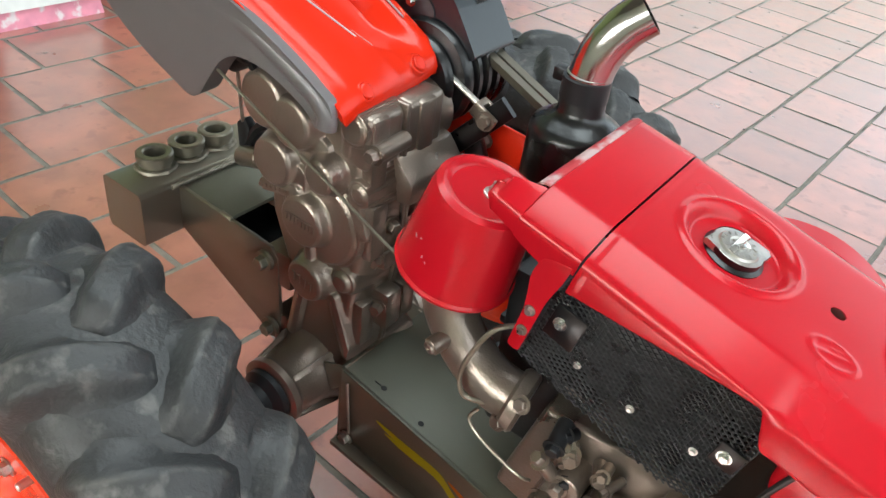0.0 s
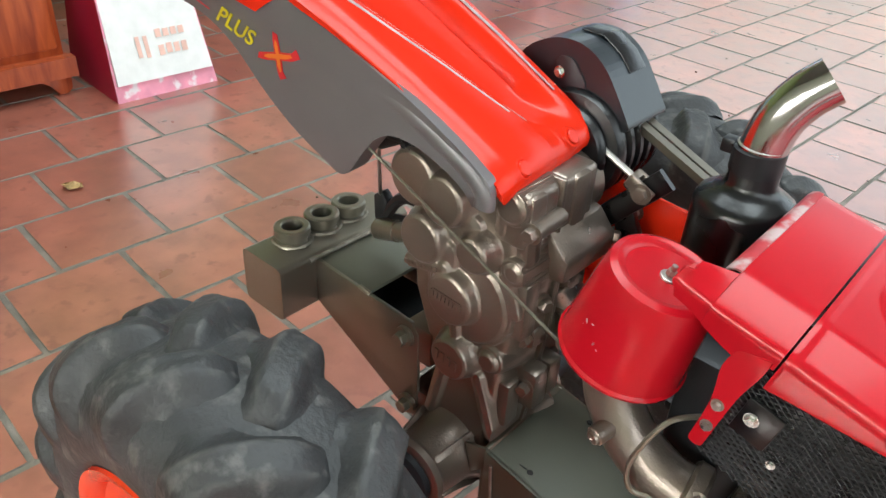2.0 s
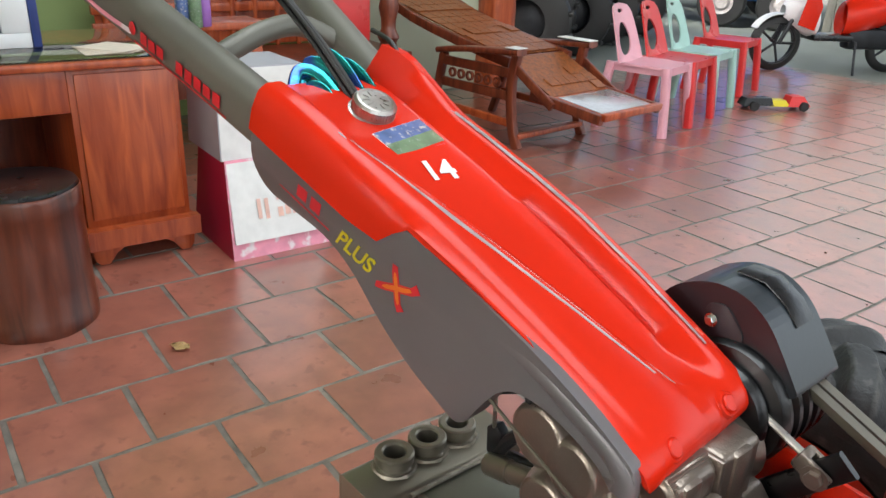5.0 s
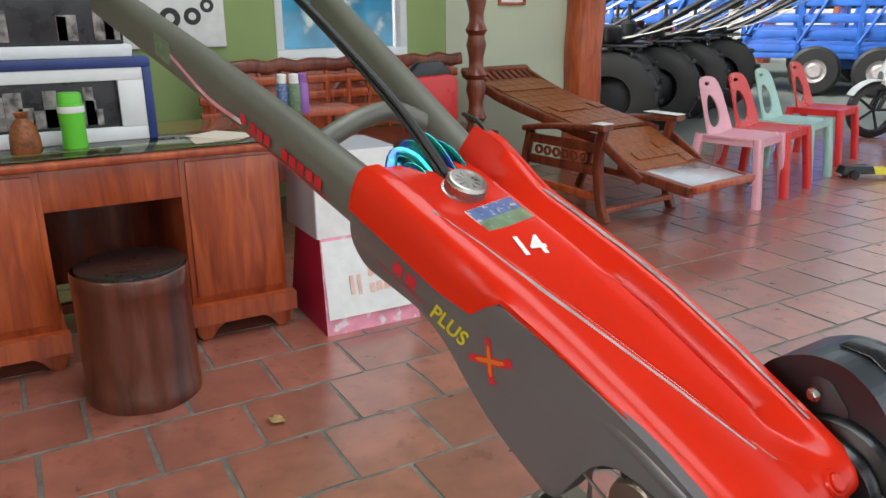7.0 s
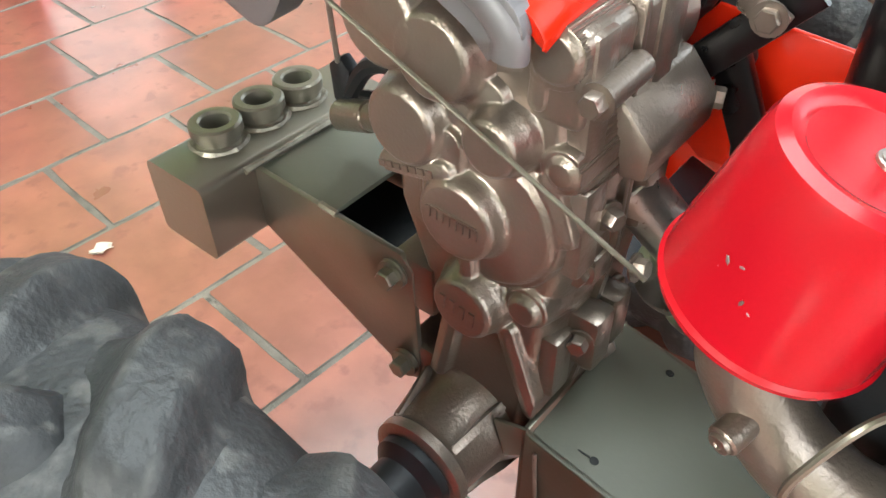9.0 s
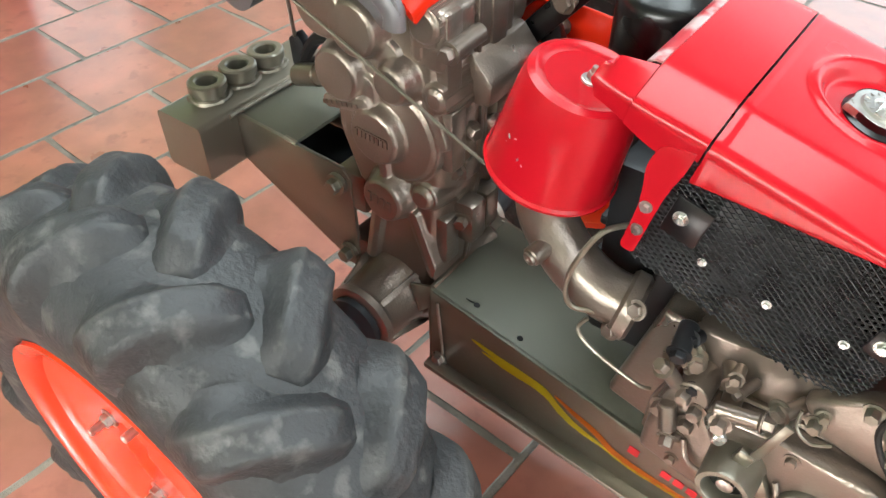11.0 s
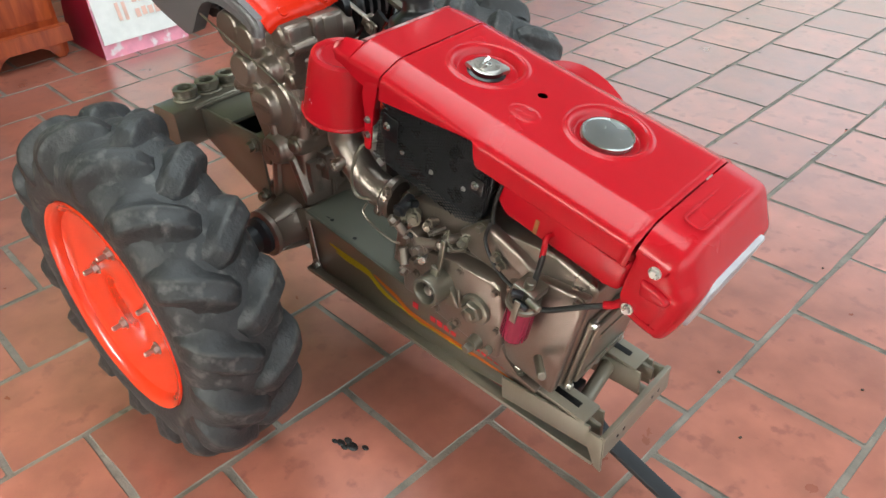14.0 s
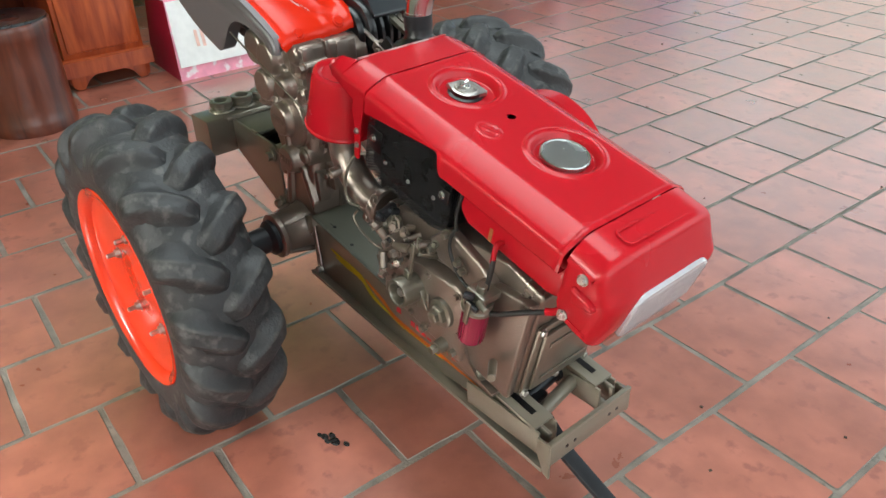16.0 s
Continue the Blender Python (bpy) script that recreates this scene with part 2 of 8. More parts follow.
# pale dry dust and scuffs on the worn lug edges
nt = RUBBER.node_tree
bs = nt.nodes["Principled BSDF"]
was = bs.inputs["Base Color"].links[0].from_socket
geo = nt.nodes.new("ShaderNodeNewGeometry")
edge = nt.nodes.new("ShaderNodeMapRange")
edge.inputs["From Min"].default_value, edge.inputs["From Max"].default_value = 0.53, 0.66
nt.links.new(geo.outputs["Pointiness"], edge.inputs[0])
patch = nt.nodes.new("ShaderNodeTexNoise")
patch.inputs["Scale"].default_value, patch.inputs["Detail"].default_value = 26.0, 7.0
pos = nt.nodes.new("ShaderNodeTexCoord")
nt.links.new(pos.outputs["Object"], patch.inputs["Vector"])
keep = nt.nodes.new("ShaderNodeMapRange")
keep.inputs["From Min"].default_value, keep.inputs["From Max"].default_value = 0.44, 0.62
nt.links.new(patch.outputs[0], keep.inputs[0])
both = nt.nodes.new("ShaderNodeMath")
both.operation = "MULTIPLY"
nt.links.new(edge.outputs[0], both.inputs[0])
nt.links.new(keep.outputs[0], both.inputs[1])
mixc = nt.nodes.new("ShaderNodeMix")
mixc.data_type = "RGBA"
nt.links.new(both.outputs[0], mixc.inputs[0])
nt.links.new(was, mixc.inputs[6])
mixc.inputs[7].default_value = (0.22, 0.21, 0.185, 1)
nt.links.new(mixc.outputs[2], bs.inputs["Base Color"])
# the clay's mottling runs on over the whole floor, not alike in each tile
nt = TILE.node_tree
place = nt.nodes.new("ShaderNodeNewGeometry")
for link in [k for k in nt.links if k.from_socket.name == "Object"]:
    nt.links.new(place.outputs["Position"], link.to_socket)
TILE.node_tree.nodes["Principled BSDF"].inputs["Coat Weight"].default_value = 1.0
TILE.node_tree.nodes["Principled BSDF"].inputs["Coat Roughness"].default_value = 0.24
TILE.node_tree.nodes["Principled BSDF"].inputs["Coat IOR"].default_value = 1.75
for paint, level in ((CRIMSON, 0.27), (ORANGE, 0.24)):
    paint.node_tree.nodes["Principled BSDF"].inputs["Specular IOR Level"].default_value = level


# ---- building helpers ----
ROOTED = {}


def finish(bm, mat, name, smooth=35):
    bmesh.ops.recalc_face_normals(bm, faces=bm.faces[:])
    me = bpy.data.meshes.new(name)
    bm.to_mesh(me)
    bm.free()
    me.materials.append(mat)
    me.shade_smooth()
    me.set_sharp_from_angle(angle=radians(smooth))
    return me


def thing(name, m, label, category, group=""):
    ob = tagged(new(name), label, category, group)
    ob.empty_display_size = 0.1
    ob.matrix_basis = m
    ROOTED[ob.name] = Matrix()
    return ob


APART = ("bolts", "nuts", "rivets", "bushings", "bores", "welds", "holes", "bosses", "castings", "cables", "strips", "forks")
FINE = ("wire_screen", "radiator_fins", "bowl_ribs", "lens_ribs", "cane_weave", "tread", "cap_knurl", "plate_ribs", "cast_mark", "sticker_writing", "paint_chips", "side_mark", "yellow_print", "red_print", "tube_print")


def islands(bm):
    """The bmesh cut into pieces that do not touch each other's bounds."""
    left, groups = set(bm.verts), []
    while left:
        todo, seen = [left.pop()], []
        while todo:
            v = todo.pop()
            seen.append(v)
            for e in v.link_edges:
                o = e.other_vert(v)
                if o in left:
                    left.discard(o)
                    todo.append(o)
        lo = Vector([min(v.co[i] for v in seen) for i in range(3)])
        hi = Vector([max(v.co[i] for v in seen) for i in range(3)])
        groups.append([lo, hi, seen])
    merged = True
    while merged:
        merged = False
        for i in range(len(groups)):
            for j in range(i + 1, len(groups)):
                a, b = groups[i], groups[j]
                if all(a[0][k] <= b[1][k] + 0.0004 and b[0][k] <= a[1][k] + 0.0004 for k in range(3)):
                    groups[i] = [Vector(map(min, a[0], b[0])), Vector(map(max, a[1], b[1])), a[2] + b[2]]
                    groups.pop(j)
                    merged = True
                    break
            if merged:
                break
    out = []
    for _, _, vs in groups:
        one = bm.copy()
        one.verts.index_update()
        ids = {v.index for v in vs}
        bmesh.ops.delete(one, geom=[v for v in one.verts if v.index not in ids], context="VERTS")
        out.append(one)
    bm.free()
    return out


def part(name, bm, mat, parent, label="", m=None, smooth=35):
    """One mesh under a thing or a part; m is its pose in the thing's own space. Names in APART give one mesh a piece."""
    if isinstance(bm, bmesh.types.BMesh) and name.split("_")[-1] in APART:
        bm.verts.index_update()
        last = name.split("_")[-1]
        single = name[:-len(last)] + {"bosses": "boss"}.get(last, last[:-1])
        return [part(single, piece, mat, parent, label, m, smooth) for piece in islands(bm)][0]
    ob = new(name, finish(bm, mat, name, smooth) if isinstance(bm, bmesh.types.BMesh) else bm)
    m = m or Matrix()
    ob.parent = parent
    ob.matrix_basis = ROOTED[parent.name].inverted() @ m
    ROOTED[ob.name] = m
    if label:
        ob["label"] = label
    if name in FINE:
        ob["kind"] = "stuff"
    return ob


def solid(name, bm, mat, m, label, category, kind="", group="", smooth=35):
    """A thing that is one mesh."""
    ob = tagged(new(name, finish(bm, mat, name, smooth)), label, category, group, kind)
    ob.matrix_basis = m
    ROOTED[ob.name] = Matrix()
    return ob


def bev(bm, verts, width, seg=2):
    if width > 0:
        edges = {e for v in verts for e in v.link_edges}
        bmesh.ops.bevel(bm, geom=list(edges), offset=width, segments=seg, affect="EDGES", profile=0.5, clamp_overlap=True)


def box(bm, x0, x1, y0, y1, z0, z1, bevel=0.0, m=None, seg=2):
    t = Matrix.LocRotScale(((x0 + x1) / 2, (y0 + y1) / 2, (z0 + z1) / 2), None, (abs(x1 - x0), abs(y1 - y0), abs(z1 - z0)))
    made = bmesh.ops.create_cube(bm, size=1, matrix=(m or Matrix()) @ t)
    bev(bm, made["verts"], bevel, seg)
    return bm


def axis_frame(p0, p1):
    p0, p1 = Vector(p0), Vector(p1)
    d = p1 - p0
    return Matrix.Translation(p0) @ d.to_track_quat("Z", "Y").to_matrix().to_4x4(), d.length


def lathe(bm, profile, m=None, seg=32, closed=False):
    """Turns (radius, height) points round the z axis of m."""
    m = m or Matrix()
    rings = []
    for r, z in profile:
        if r < 1e-6:
            rings.append([bm.verts.new(m @ Vector((0, 0, z)))])
        else:
            rings.append([bm.verts.new(m @ Vector((r * math.cos(2 * math.pi * i / seg), r * math.sin(2 * math.pi * i / seg), z))) for i in range(seg)])
    pairs = list(zip(rings, rings[1:]))
    if closed:
        pairs.append((rings[-1], rings[0]))
    for a, b in pairs:
        for i in range(seg):
            j = (i + 1) % seg
            if len(a) == 1 and len(b) == 1:
                continue
            if len(a) == 1:
                bm.faces.new((a[0], b[i], b[j]))
            elif len(b) == 1:
                bm.faces.new((a[i], a[j], b[0]))
            else:
                bm.faces.new((a[i], a[j], b[j], b[i]))
    return bm


def rod(bm, p0, p1, r, r1=None, seg=20, edge=0.0015):
    m, length = axis_frame(p0, p1)
    r1 = r if r1 is None else r1
    e = min(edge, r * 0.3, length * 0.3)
    return lathe(bm, [(0, 0), (r - e, 0), (r, e), (r1, length - e), (r1 - e, length), (0, length)], m, seg)


def bezier_points(pts, n=8):
    """A smooth run through the points."""
    pts = [Vector(p) for p in pts]
    out = []
    for i in range(len(pts) - 1):
        a, b, c, d = pts[max(i - 1, 0)], pts[i], pts[i + 1], pts[min(i + 2, len(pts) - 1)]
        for k in range(n):
            t = k / n
            out.append(0.5 * ((2 * b) + (c - a) * t + (2 * a - 5 * b + 4 * c - d) * t * t + (3 * b - a - 3 * c + d) * t ** 3))
    out.append(pts[-1])
    return out


def sweep(bm, pts, section, up=(0, 0, 1), cap=True):
    """Carries a closed section [(across, upward)], or a function of 0..1 that gives one, along the points."""
    pts = [Vector(p) for p in pts]
    rings, up = [], Vector(up)
    for i, p in enumerate(pts):
        d = (pts[min(i + 1, len(pts) - 1)] - pts[max(i - 1, 0)]).normalized()
        side = d.cross(up)
        if side.length < 1e-4:
            side = d.orthogonal()
        side.normalize()
        n = side.cross(d)
        sec = section(i / (len(pts) - 1)) if callable(section) else section
        rings.append([bm.verts.new(p + side * a + n * b) for a, b in sec])
        up = n
    k = len(rings[0])
    for a, b in zip(rings, rings[1:]):
        for i in range(k):
            bm.faces.new((a[i], a[(i + 1) % k], b[(i + 1) % k], b[i]))
    if cap:
        bm.faces.new(rings[0][::-1])
        bm.faces.new(rings[-1])
    return bm


def ring_section(r, k=12, ry=None):
    ry = r if ry is None else ry
    return [(r * math.cos(2 * math.pi * i / k), ry * math.sin(2 * math.pi * i / k)) for i in range(k)]


def round_rect(w, h, r, k=4):
    out = []
    for cx, cy, a0 in ((w / 2 - r, h / 2 - r, 0), (-w / 2 + r, h / 2 - r, 90), (-w / 2 + r, -h / 2 + r, 180), (w / 2 - r, -h / 2 + r, 270)):
        for i in range(k + 1):
            a = radians(a0 + 90 * i / k)
            out.append((cx + r * math.cos(a), cy + r * math.sin(a)))
    return out


def rounded(pts, radii, n=5):
    """An open run of 2D points whose inner corners are rounded off."""
    out = [tuple(pts[0])]
    for i in range(1, len(pts) - 1):
        p, a, b = Vector(pts[i]), Vector(pts[i - 1]), Vector(pts[i + 1])
        r = min(radii[i], (a - p).length * 0.48, (b - p).length * 0.48)
        q0, q1 = p + (a - p).normalized() * r, p + (b - p).normalized() * r
        for k in range(n + 1):
            t = k / n
            out.append(tuple(q0 * (1 - t) ** 2 + p * 2 * t * (1 - t) + q1 * t * t))
    out.append(tuple(pts[-1]))
    return out


def hose(bm, pts, r, n=8, k=10):
    return sweep(bm, bezier_points(pts, n), ring_section(r, k))


def prism(bm, outline, depth, m=None, bevel=0.0, seg=2):
    """Extrudes an outline in the xy plane of m by depth along z."""
    m = m or Matrix()
    a = [bm.verts.new(m @ Vector((x, y, 0))) for x, y in outline]
    b = [bm.verts.new(m @ Vector((x, y, depth))) for x, y in outline]
    bm.faces.new(a[::-1])
    bm.faces.new(b)
    n = len(outline)
    for i in range(n):
        bm.faces.new((a[i], a[(i + 1) % n], b[(i + 1) % n], b[i]))
    bev(bm, a + b, bevel, seg)
    return bm


def side_frame(v):
    """Outlines drawn as (forward, up) on the plane across = v; depth runs towards minus across."""
    return Matrix(((1, 0, 0, 0), (0, 0, -1, v), (0, 1, 0, 0), (0, 0, 0, 1)))


def loft(bm, rows, close_u=False):
    """A skin through rows of points."""
    grid = [[bm.verts.new(Vector(p)) for p in r] for r in rows]
    for a, b in zip(grid, grid[1:]):
        n = len(a)
        for i in range(n if close_u else n - 1):
            bm.faces.new((a[i], a[(i + 1) % n], b[(i + 1) % n], b[i]))
    return bm


def thicken(bm, t):
    """A second skin along the normals (outward where t is negative), joined at the borders."""
    bmesh.ops.recalc_face_normals(bm, faces=bm.faces[:])
    bm.normal_update()
    faces, border = bm.faces[:], [e for e in bm.edges if e.is_boundary]
    twin = {v: v.co - v.normal * t for v in bm.verts}
    twin = {v: bm.verts.new(p) for v, p in twin.items()}
    for f in faces:
        bm.faces.new([twin[v] for v in reversed(f.verts)])
    for e in border:
        a, b = e.verts
        bm.faces.new((a, b, twin[b], twin[a]))
    return bm


def bolt(bm, p, n, r=0.008, h=0.007, washer=True):
    """A hexagon head with its washer, standing on p along n."""
    p, n = Vector(p), Vector(n).normalized()
    m, _ = axis_frame(p, p + n)
    z = 0.0
    if washer:
        lathe(bm, [(0, 0), (r * 1.45, 0), (r * 1.45, r * 0.22), (0, r * 0.22)], m, 18)
        z = r * 0.2
    lathe(bm, [(r, z), (r, z + h * 0.85), (r * 0.86, z + h), (0, z + h)], m, 6)
    return bm


def disc(bm, p, n, r, h, edge=0.003, seg=32, dish=0.0):
    """A round boss with a rounded edge."""
    p, n = Vector(p), Vector(n).normalized()
    m, _ = axis_frame(p, p + n)
    prof = [(r, 0), (r, h - edge), (r - edge * 0.3, h - edge * 0.3), (r - edge, h)]
    if dish:
        prof += [(r - edge - dish, h), (r - edge - dish * 1.3, h - dish * 0.4)]
        prof += [(0, h - dish * 0.4)]
    else:
        prof += [(0, h)]
    return lathe(bm, prof, m, seg)


def bars(bm, m, width, height, n, depth=0.001, gap=0.35, seed=1):
    """Writing that cannot be read: short upright bars along x, centred."""
    r = random.Random(seed)
    step = width / n
    for i in range(n):
        x = -width / 2 + i * step
        box(bm, x, x + step * (1 - gap), -height / 2 * r.uniform(0.8, 1), height / 2 * r.uniform(0.8, 1), 0, depth, 0, m)
    return bm


# ---- the two-wheel tractor ----
tractor = thing("walking_tractor", pose(-0.525, 0.62, 0, 0, 0, 4), "red and bronze-grey two-wheel walking tractor standing on the tiled floor", "walking tractor")
ENG = pose(0.534, 0, 0.72, 0, 13.9, 0)
HAN = pose(0.02, 0, 0.765, 0, 25, 0)
HCOV = pose(0.02, 0, 0.765, 0, 0, 5) @ pose(0, 0, 0, 0, 25, 0)


def smooth01(x):
    x = max(0.0, min(1.0, x))
    return x * x * (3 - 2 * x)


def hood_dents(a, b):
    """Height of the pressed rings and the embossed mark on the hood's top."""
    z = 0.0
    for ca, cb, r in ((-0.103, 0.028, 0.056), (0.115, 0.036, 0.057)):
        d = math.hypot(a - ca, b - cb)
        z -= 0.011 * smooth01((r - d) / 0.010)
        z += 0.0035 * math.exp(-((d - r - 0.004) / 0.0035) ** 2)
    e = math.hypot((a - 0.012) / 1.0, (b + 0.028) / 0.72)
    z += 0.0017 * math.exp(-((e - 0.021) / 0.0022) ** 2)
    if e < 0.019:
        z += 0.0012 * math.exp(-(((b + 0.028) - 0.4 * (a - 0.012)) / 0.0022) ** 2)
        z += 0.0012 * math.exp(-(((b + 0.021) - 0.4 * (a - 0.012)) / 0.0018) ** 2) * (a > 0.01)
    return z


def skirt(a):
    """How far the hood's side hangs down at a."""
    if a < -0.012:
        return -0.021 - 0.034 * (-0.012 - a) / 0.178
    return -0.021 - 0.031 * smooth01((a + 0.012) / 0.026)


def build_hood():
    bm = bmesh.new()
    rows = []
    na = 170
    for i in range(na + 1):
        a = -0.1925 + 0.4535 * i / na
        low = skirt(a)
        step = smooth01((a + 0.012) / 0.026)
        flare = 0.007 * step + 0.003 * math.exp(-((a - 0.004) / 0.009) ** 2)
        roll = 0.0022 * math.exp(-((a - 0.2560) / 0.0032) ** 2) + 0.0010 * math.exp(-((a + 0.1890) / 0.003) ** 2)
        left = rounded([(-0.104, low - 0.001), (-0.112 - flare, low - 0.001), (-0.1125 - 0.5 * flare, -0.019), (-0.073, 0.0), (-0.060, 0.0)], [0, 0.004, 0.009, 0.014, 0], 6)
        right = rounded([(0.104, 0.0), (0.116, 0.0), (0.153, -0.0185), (0.158, -0.055)], [0, 0.012, 0.008, 0], 5)
        row = [(a, b - roll * (b < -0.075), c + roll * (c > -0.017)) for b, c in left]
        row += [(a, b, hood_dents(a, b) + roll) for b in (-0.060 + 0.164 * k / 70 for k in range(1, 70))]
        row += [(a, b, c + roll * (c > -0.017)) for b, c in right]
        rows.append(row)
    loft(bm, rows)
    hole = [f for f in bm.faces if math.hypot(f.calc_center_median().x, f.calc_center_median().y - 0.031) < 0.0070]
    bmesh.ops.delete(bm, geom=hole, context="FACES")
    for v in bm.verts:
        d = Vector((v.co.x, v.co.y - 0.031))
        if d.length < 0.0125 and any(e.is_boundary for e in v.link_edges):
            d = d.normalized() * 0.0078
            v.co.x, v.co.y = d.x, d.y + 0.031
    thicken(bm, -0.0016)
    hood = part("engine_hood", bm, CRIMSON, tractor, "glossy crimson sheet-metal engine hood", ENG, 50)
    # Black plate added below the hole so that its inside is dark.
    under = bmesh.new()
    box(under, -0.03, 0.03, 0.005, 0.06, -0.030, -0.026)
    part("hood_liner", under, BLACK, hood, "black plate added below the hood's hole for the shade inside", ENG)
    return hood


hood = build_hood()

# rear bridge of the hood, with its pointed cheek beside the air cleaner
def bridge_section(a):
    low = -0.050 if a > -0.222 else -0.050 + 0.016 * smooth01((-0.222 - a) / 0.075)
    low += 0.012 * smooth01((a + 0.222) / 0.02)
    return rounded([(-0.109, low), (-0.1125, -0.0195), (-0.073, 0.0), (0.116, 0.0), (0.154, -0.020)], [0, 0.006, 0.012, 0.012, 0], 5)


bm = bmesh.new()
loft(bm, [[(a, b, c + 0.001 * (a + 0.23) / 0.03) for b, c in bridge_section(a)] for a in [-0.262 + 0.0067 * k for k in range(11)]])
thicken(bm, -0.002)
bridge = part("hood_bridge", bm, CRIMSON, tractor, "crimson rear bridge of the hood over the muffler", ENG, 40)
bm = bmesh.new()
rows = []
for k in range(9):
    t = k / 8
    a = -0.2622 - 0.0385 * t
    edge = -0.080 - 0.016 * t - 0.010 * max(0.0, (t - 0.8) / 0.2)
    sec = [(b, c - 0.0018 * t) for b, c in bridge_section(a) if b < -0.074]
    n = len(sec)
    top, low = sec[-1], sec[0]
    rows.append([(a + 0.010 * max(0.0, (t - 0.8) / 0.2) * abs(2 * i / (n - 1) - 1) ** 3, low[0] + (sec[i][0] - low[0]) * min(1.0, (edge - low[0]) / (top[0] - low[0])), sec[i][1]) for i in range(n)])
loft(bm, rows)
thicken(bm, -0.002)
part("bridge_cheek", bm, CRIMSON, bridge, "", ENG, 40)
bm = bmesh.new()
loft(bm, [[(a, b, c) for a, c in ((-0.2615, 0.0), (-0.2665, -0.0008), (-0.2705, -0.0035), (-0.2725, -0.0075), (-0.2728, -0.013))] for b in [-0.078 + 0.0194 * k for k in range(11)]])
thicken(bm, -0.002)
part("bridge_lip", bm, WORNRED, bridge, "worn rolled rear edge", ENG, 50)
# Black strip under the seam, standing for the shade in the gap.
bm = bmesh.new()
box(bm, -0.2035, -0.186, -0.07, 0.14, -0.014, -0.008, 0.002)
part("hood_seam_bracket", bm, BLACK, tractor, "black strip put in the hood's seam for its shade", ENG)

# strap with two bolts behind the screen
bm = bmesh.new()
prism(bm, rounded([(-0.200, -0.030), (-0.226, -0.040), (-0.229, -0.064), (-0.218, -0.100), (-0.215, -0.158), (-0.201, -0.156), (-0.2025, -0.080), (-0.198, -0.050), (-0.198, -0.030)], [0, 0.008, 0.010, 0.02, 0.005, 0.004, 0.02, 0.01, 0], 4), 0.003, side_frame(-0.1095), 0.0012)
strap = part("hood_strap", bm, CRIMSON, tractor, "crimson bolted strap", ENG)
bm = bmesh.new()
bolt(bm, (-0.2115, -0.1125, -0.102), (0, -1, 0), 0.0042, 0.004)
bolt(bm, (-0.2085, -0.1125, -0.129), (0, -1, 0), 0.0042, 0.004)
part("strap_bolts", bm, ALLOY, strap, "", ENG)

# radiator cap
bm = bmesh.new()
CAPM = pose(-0.103, 0.026, -0.017) @ Matrix.Scale(1.1, 4)
lathe(bm, [(0.028, 0), (0.028, 0.008), (0.024, 0.010), (0.024, 0.016)], CAPM, 40)
filler = part("radiator_filler", bm, BLACK, hood, "black filler neck", ENG)
bm = bmesh.new()
prism(bm, [((0.024 + (0.008 if k % 12 in (0, 1) and k < 13 else 0)) * math.cos(math.tau * k / 24 + 0.6), (0.024 + (0.008 if k % 12 in (0, 1) and k < 13 else 0)) * math.sin(math.tau * k / 24 + 0.6)) for k in range(24)], 0.006, CAPM @ pose(0, 0, 0.010), 0.0015)
lathe(bm, [(0.019, 0.016), (0.0175, 0.018), (0.010, 0.0185), (0.008, 0.017), (0, 0.017)], CAPM, 32)
for k in range(14):
    box(bm, 0.0125, 0.0158, -0.0008, 0.0008, 0.0180, 0.0189, 0, CAPM @ pose(0, 0, 0, 0, 0, k * 360 / 14))
part("radiator_cap", bm, ALLOY, hood, "worn plated radiator cap with a lever", ENG)
bm = bmesh.new()
box(bm, -0.004, 0.016, -0.003, 0.003, 0.021, 0.0235, 0.001, CAPM @ pose(0, 0, 0.002, 0, -34, 80))
disc(bm, CAPM @ Vector((0, 0, 0.0165)), (0, 0, 1), 0.006, 0.004, 0.001, 16)
part("cap_lever", bm, ZINC, hood, "", ENG)

# fuel cap
FUELM = pose(0.115, 0.036, -0.016) @ Matrix.Diagonal((1.16, 1.16, 0.72, 1))
bm = bmesh.new()
lathe(bm, [(0.031, 0), (0.031, 0.010), (0.034, 0.011), (0.0345, 0.020), (0.033, 0.0225), (0.0315, 0.0225), (0.0305, 0.0205), (0.020, 0.0215), (0, 0.0218)], FUELM, 56)
part("fuel_cap", bm, CAPSTEEL, hood, "round plain steel fuel tank cap", ENG)

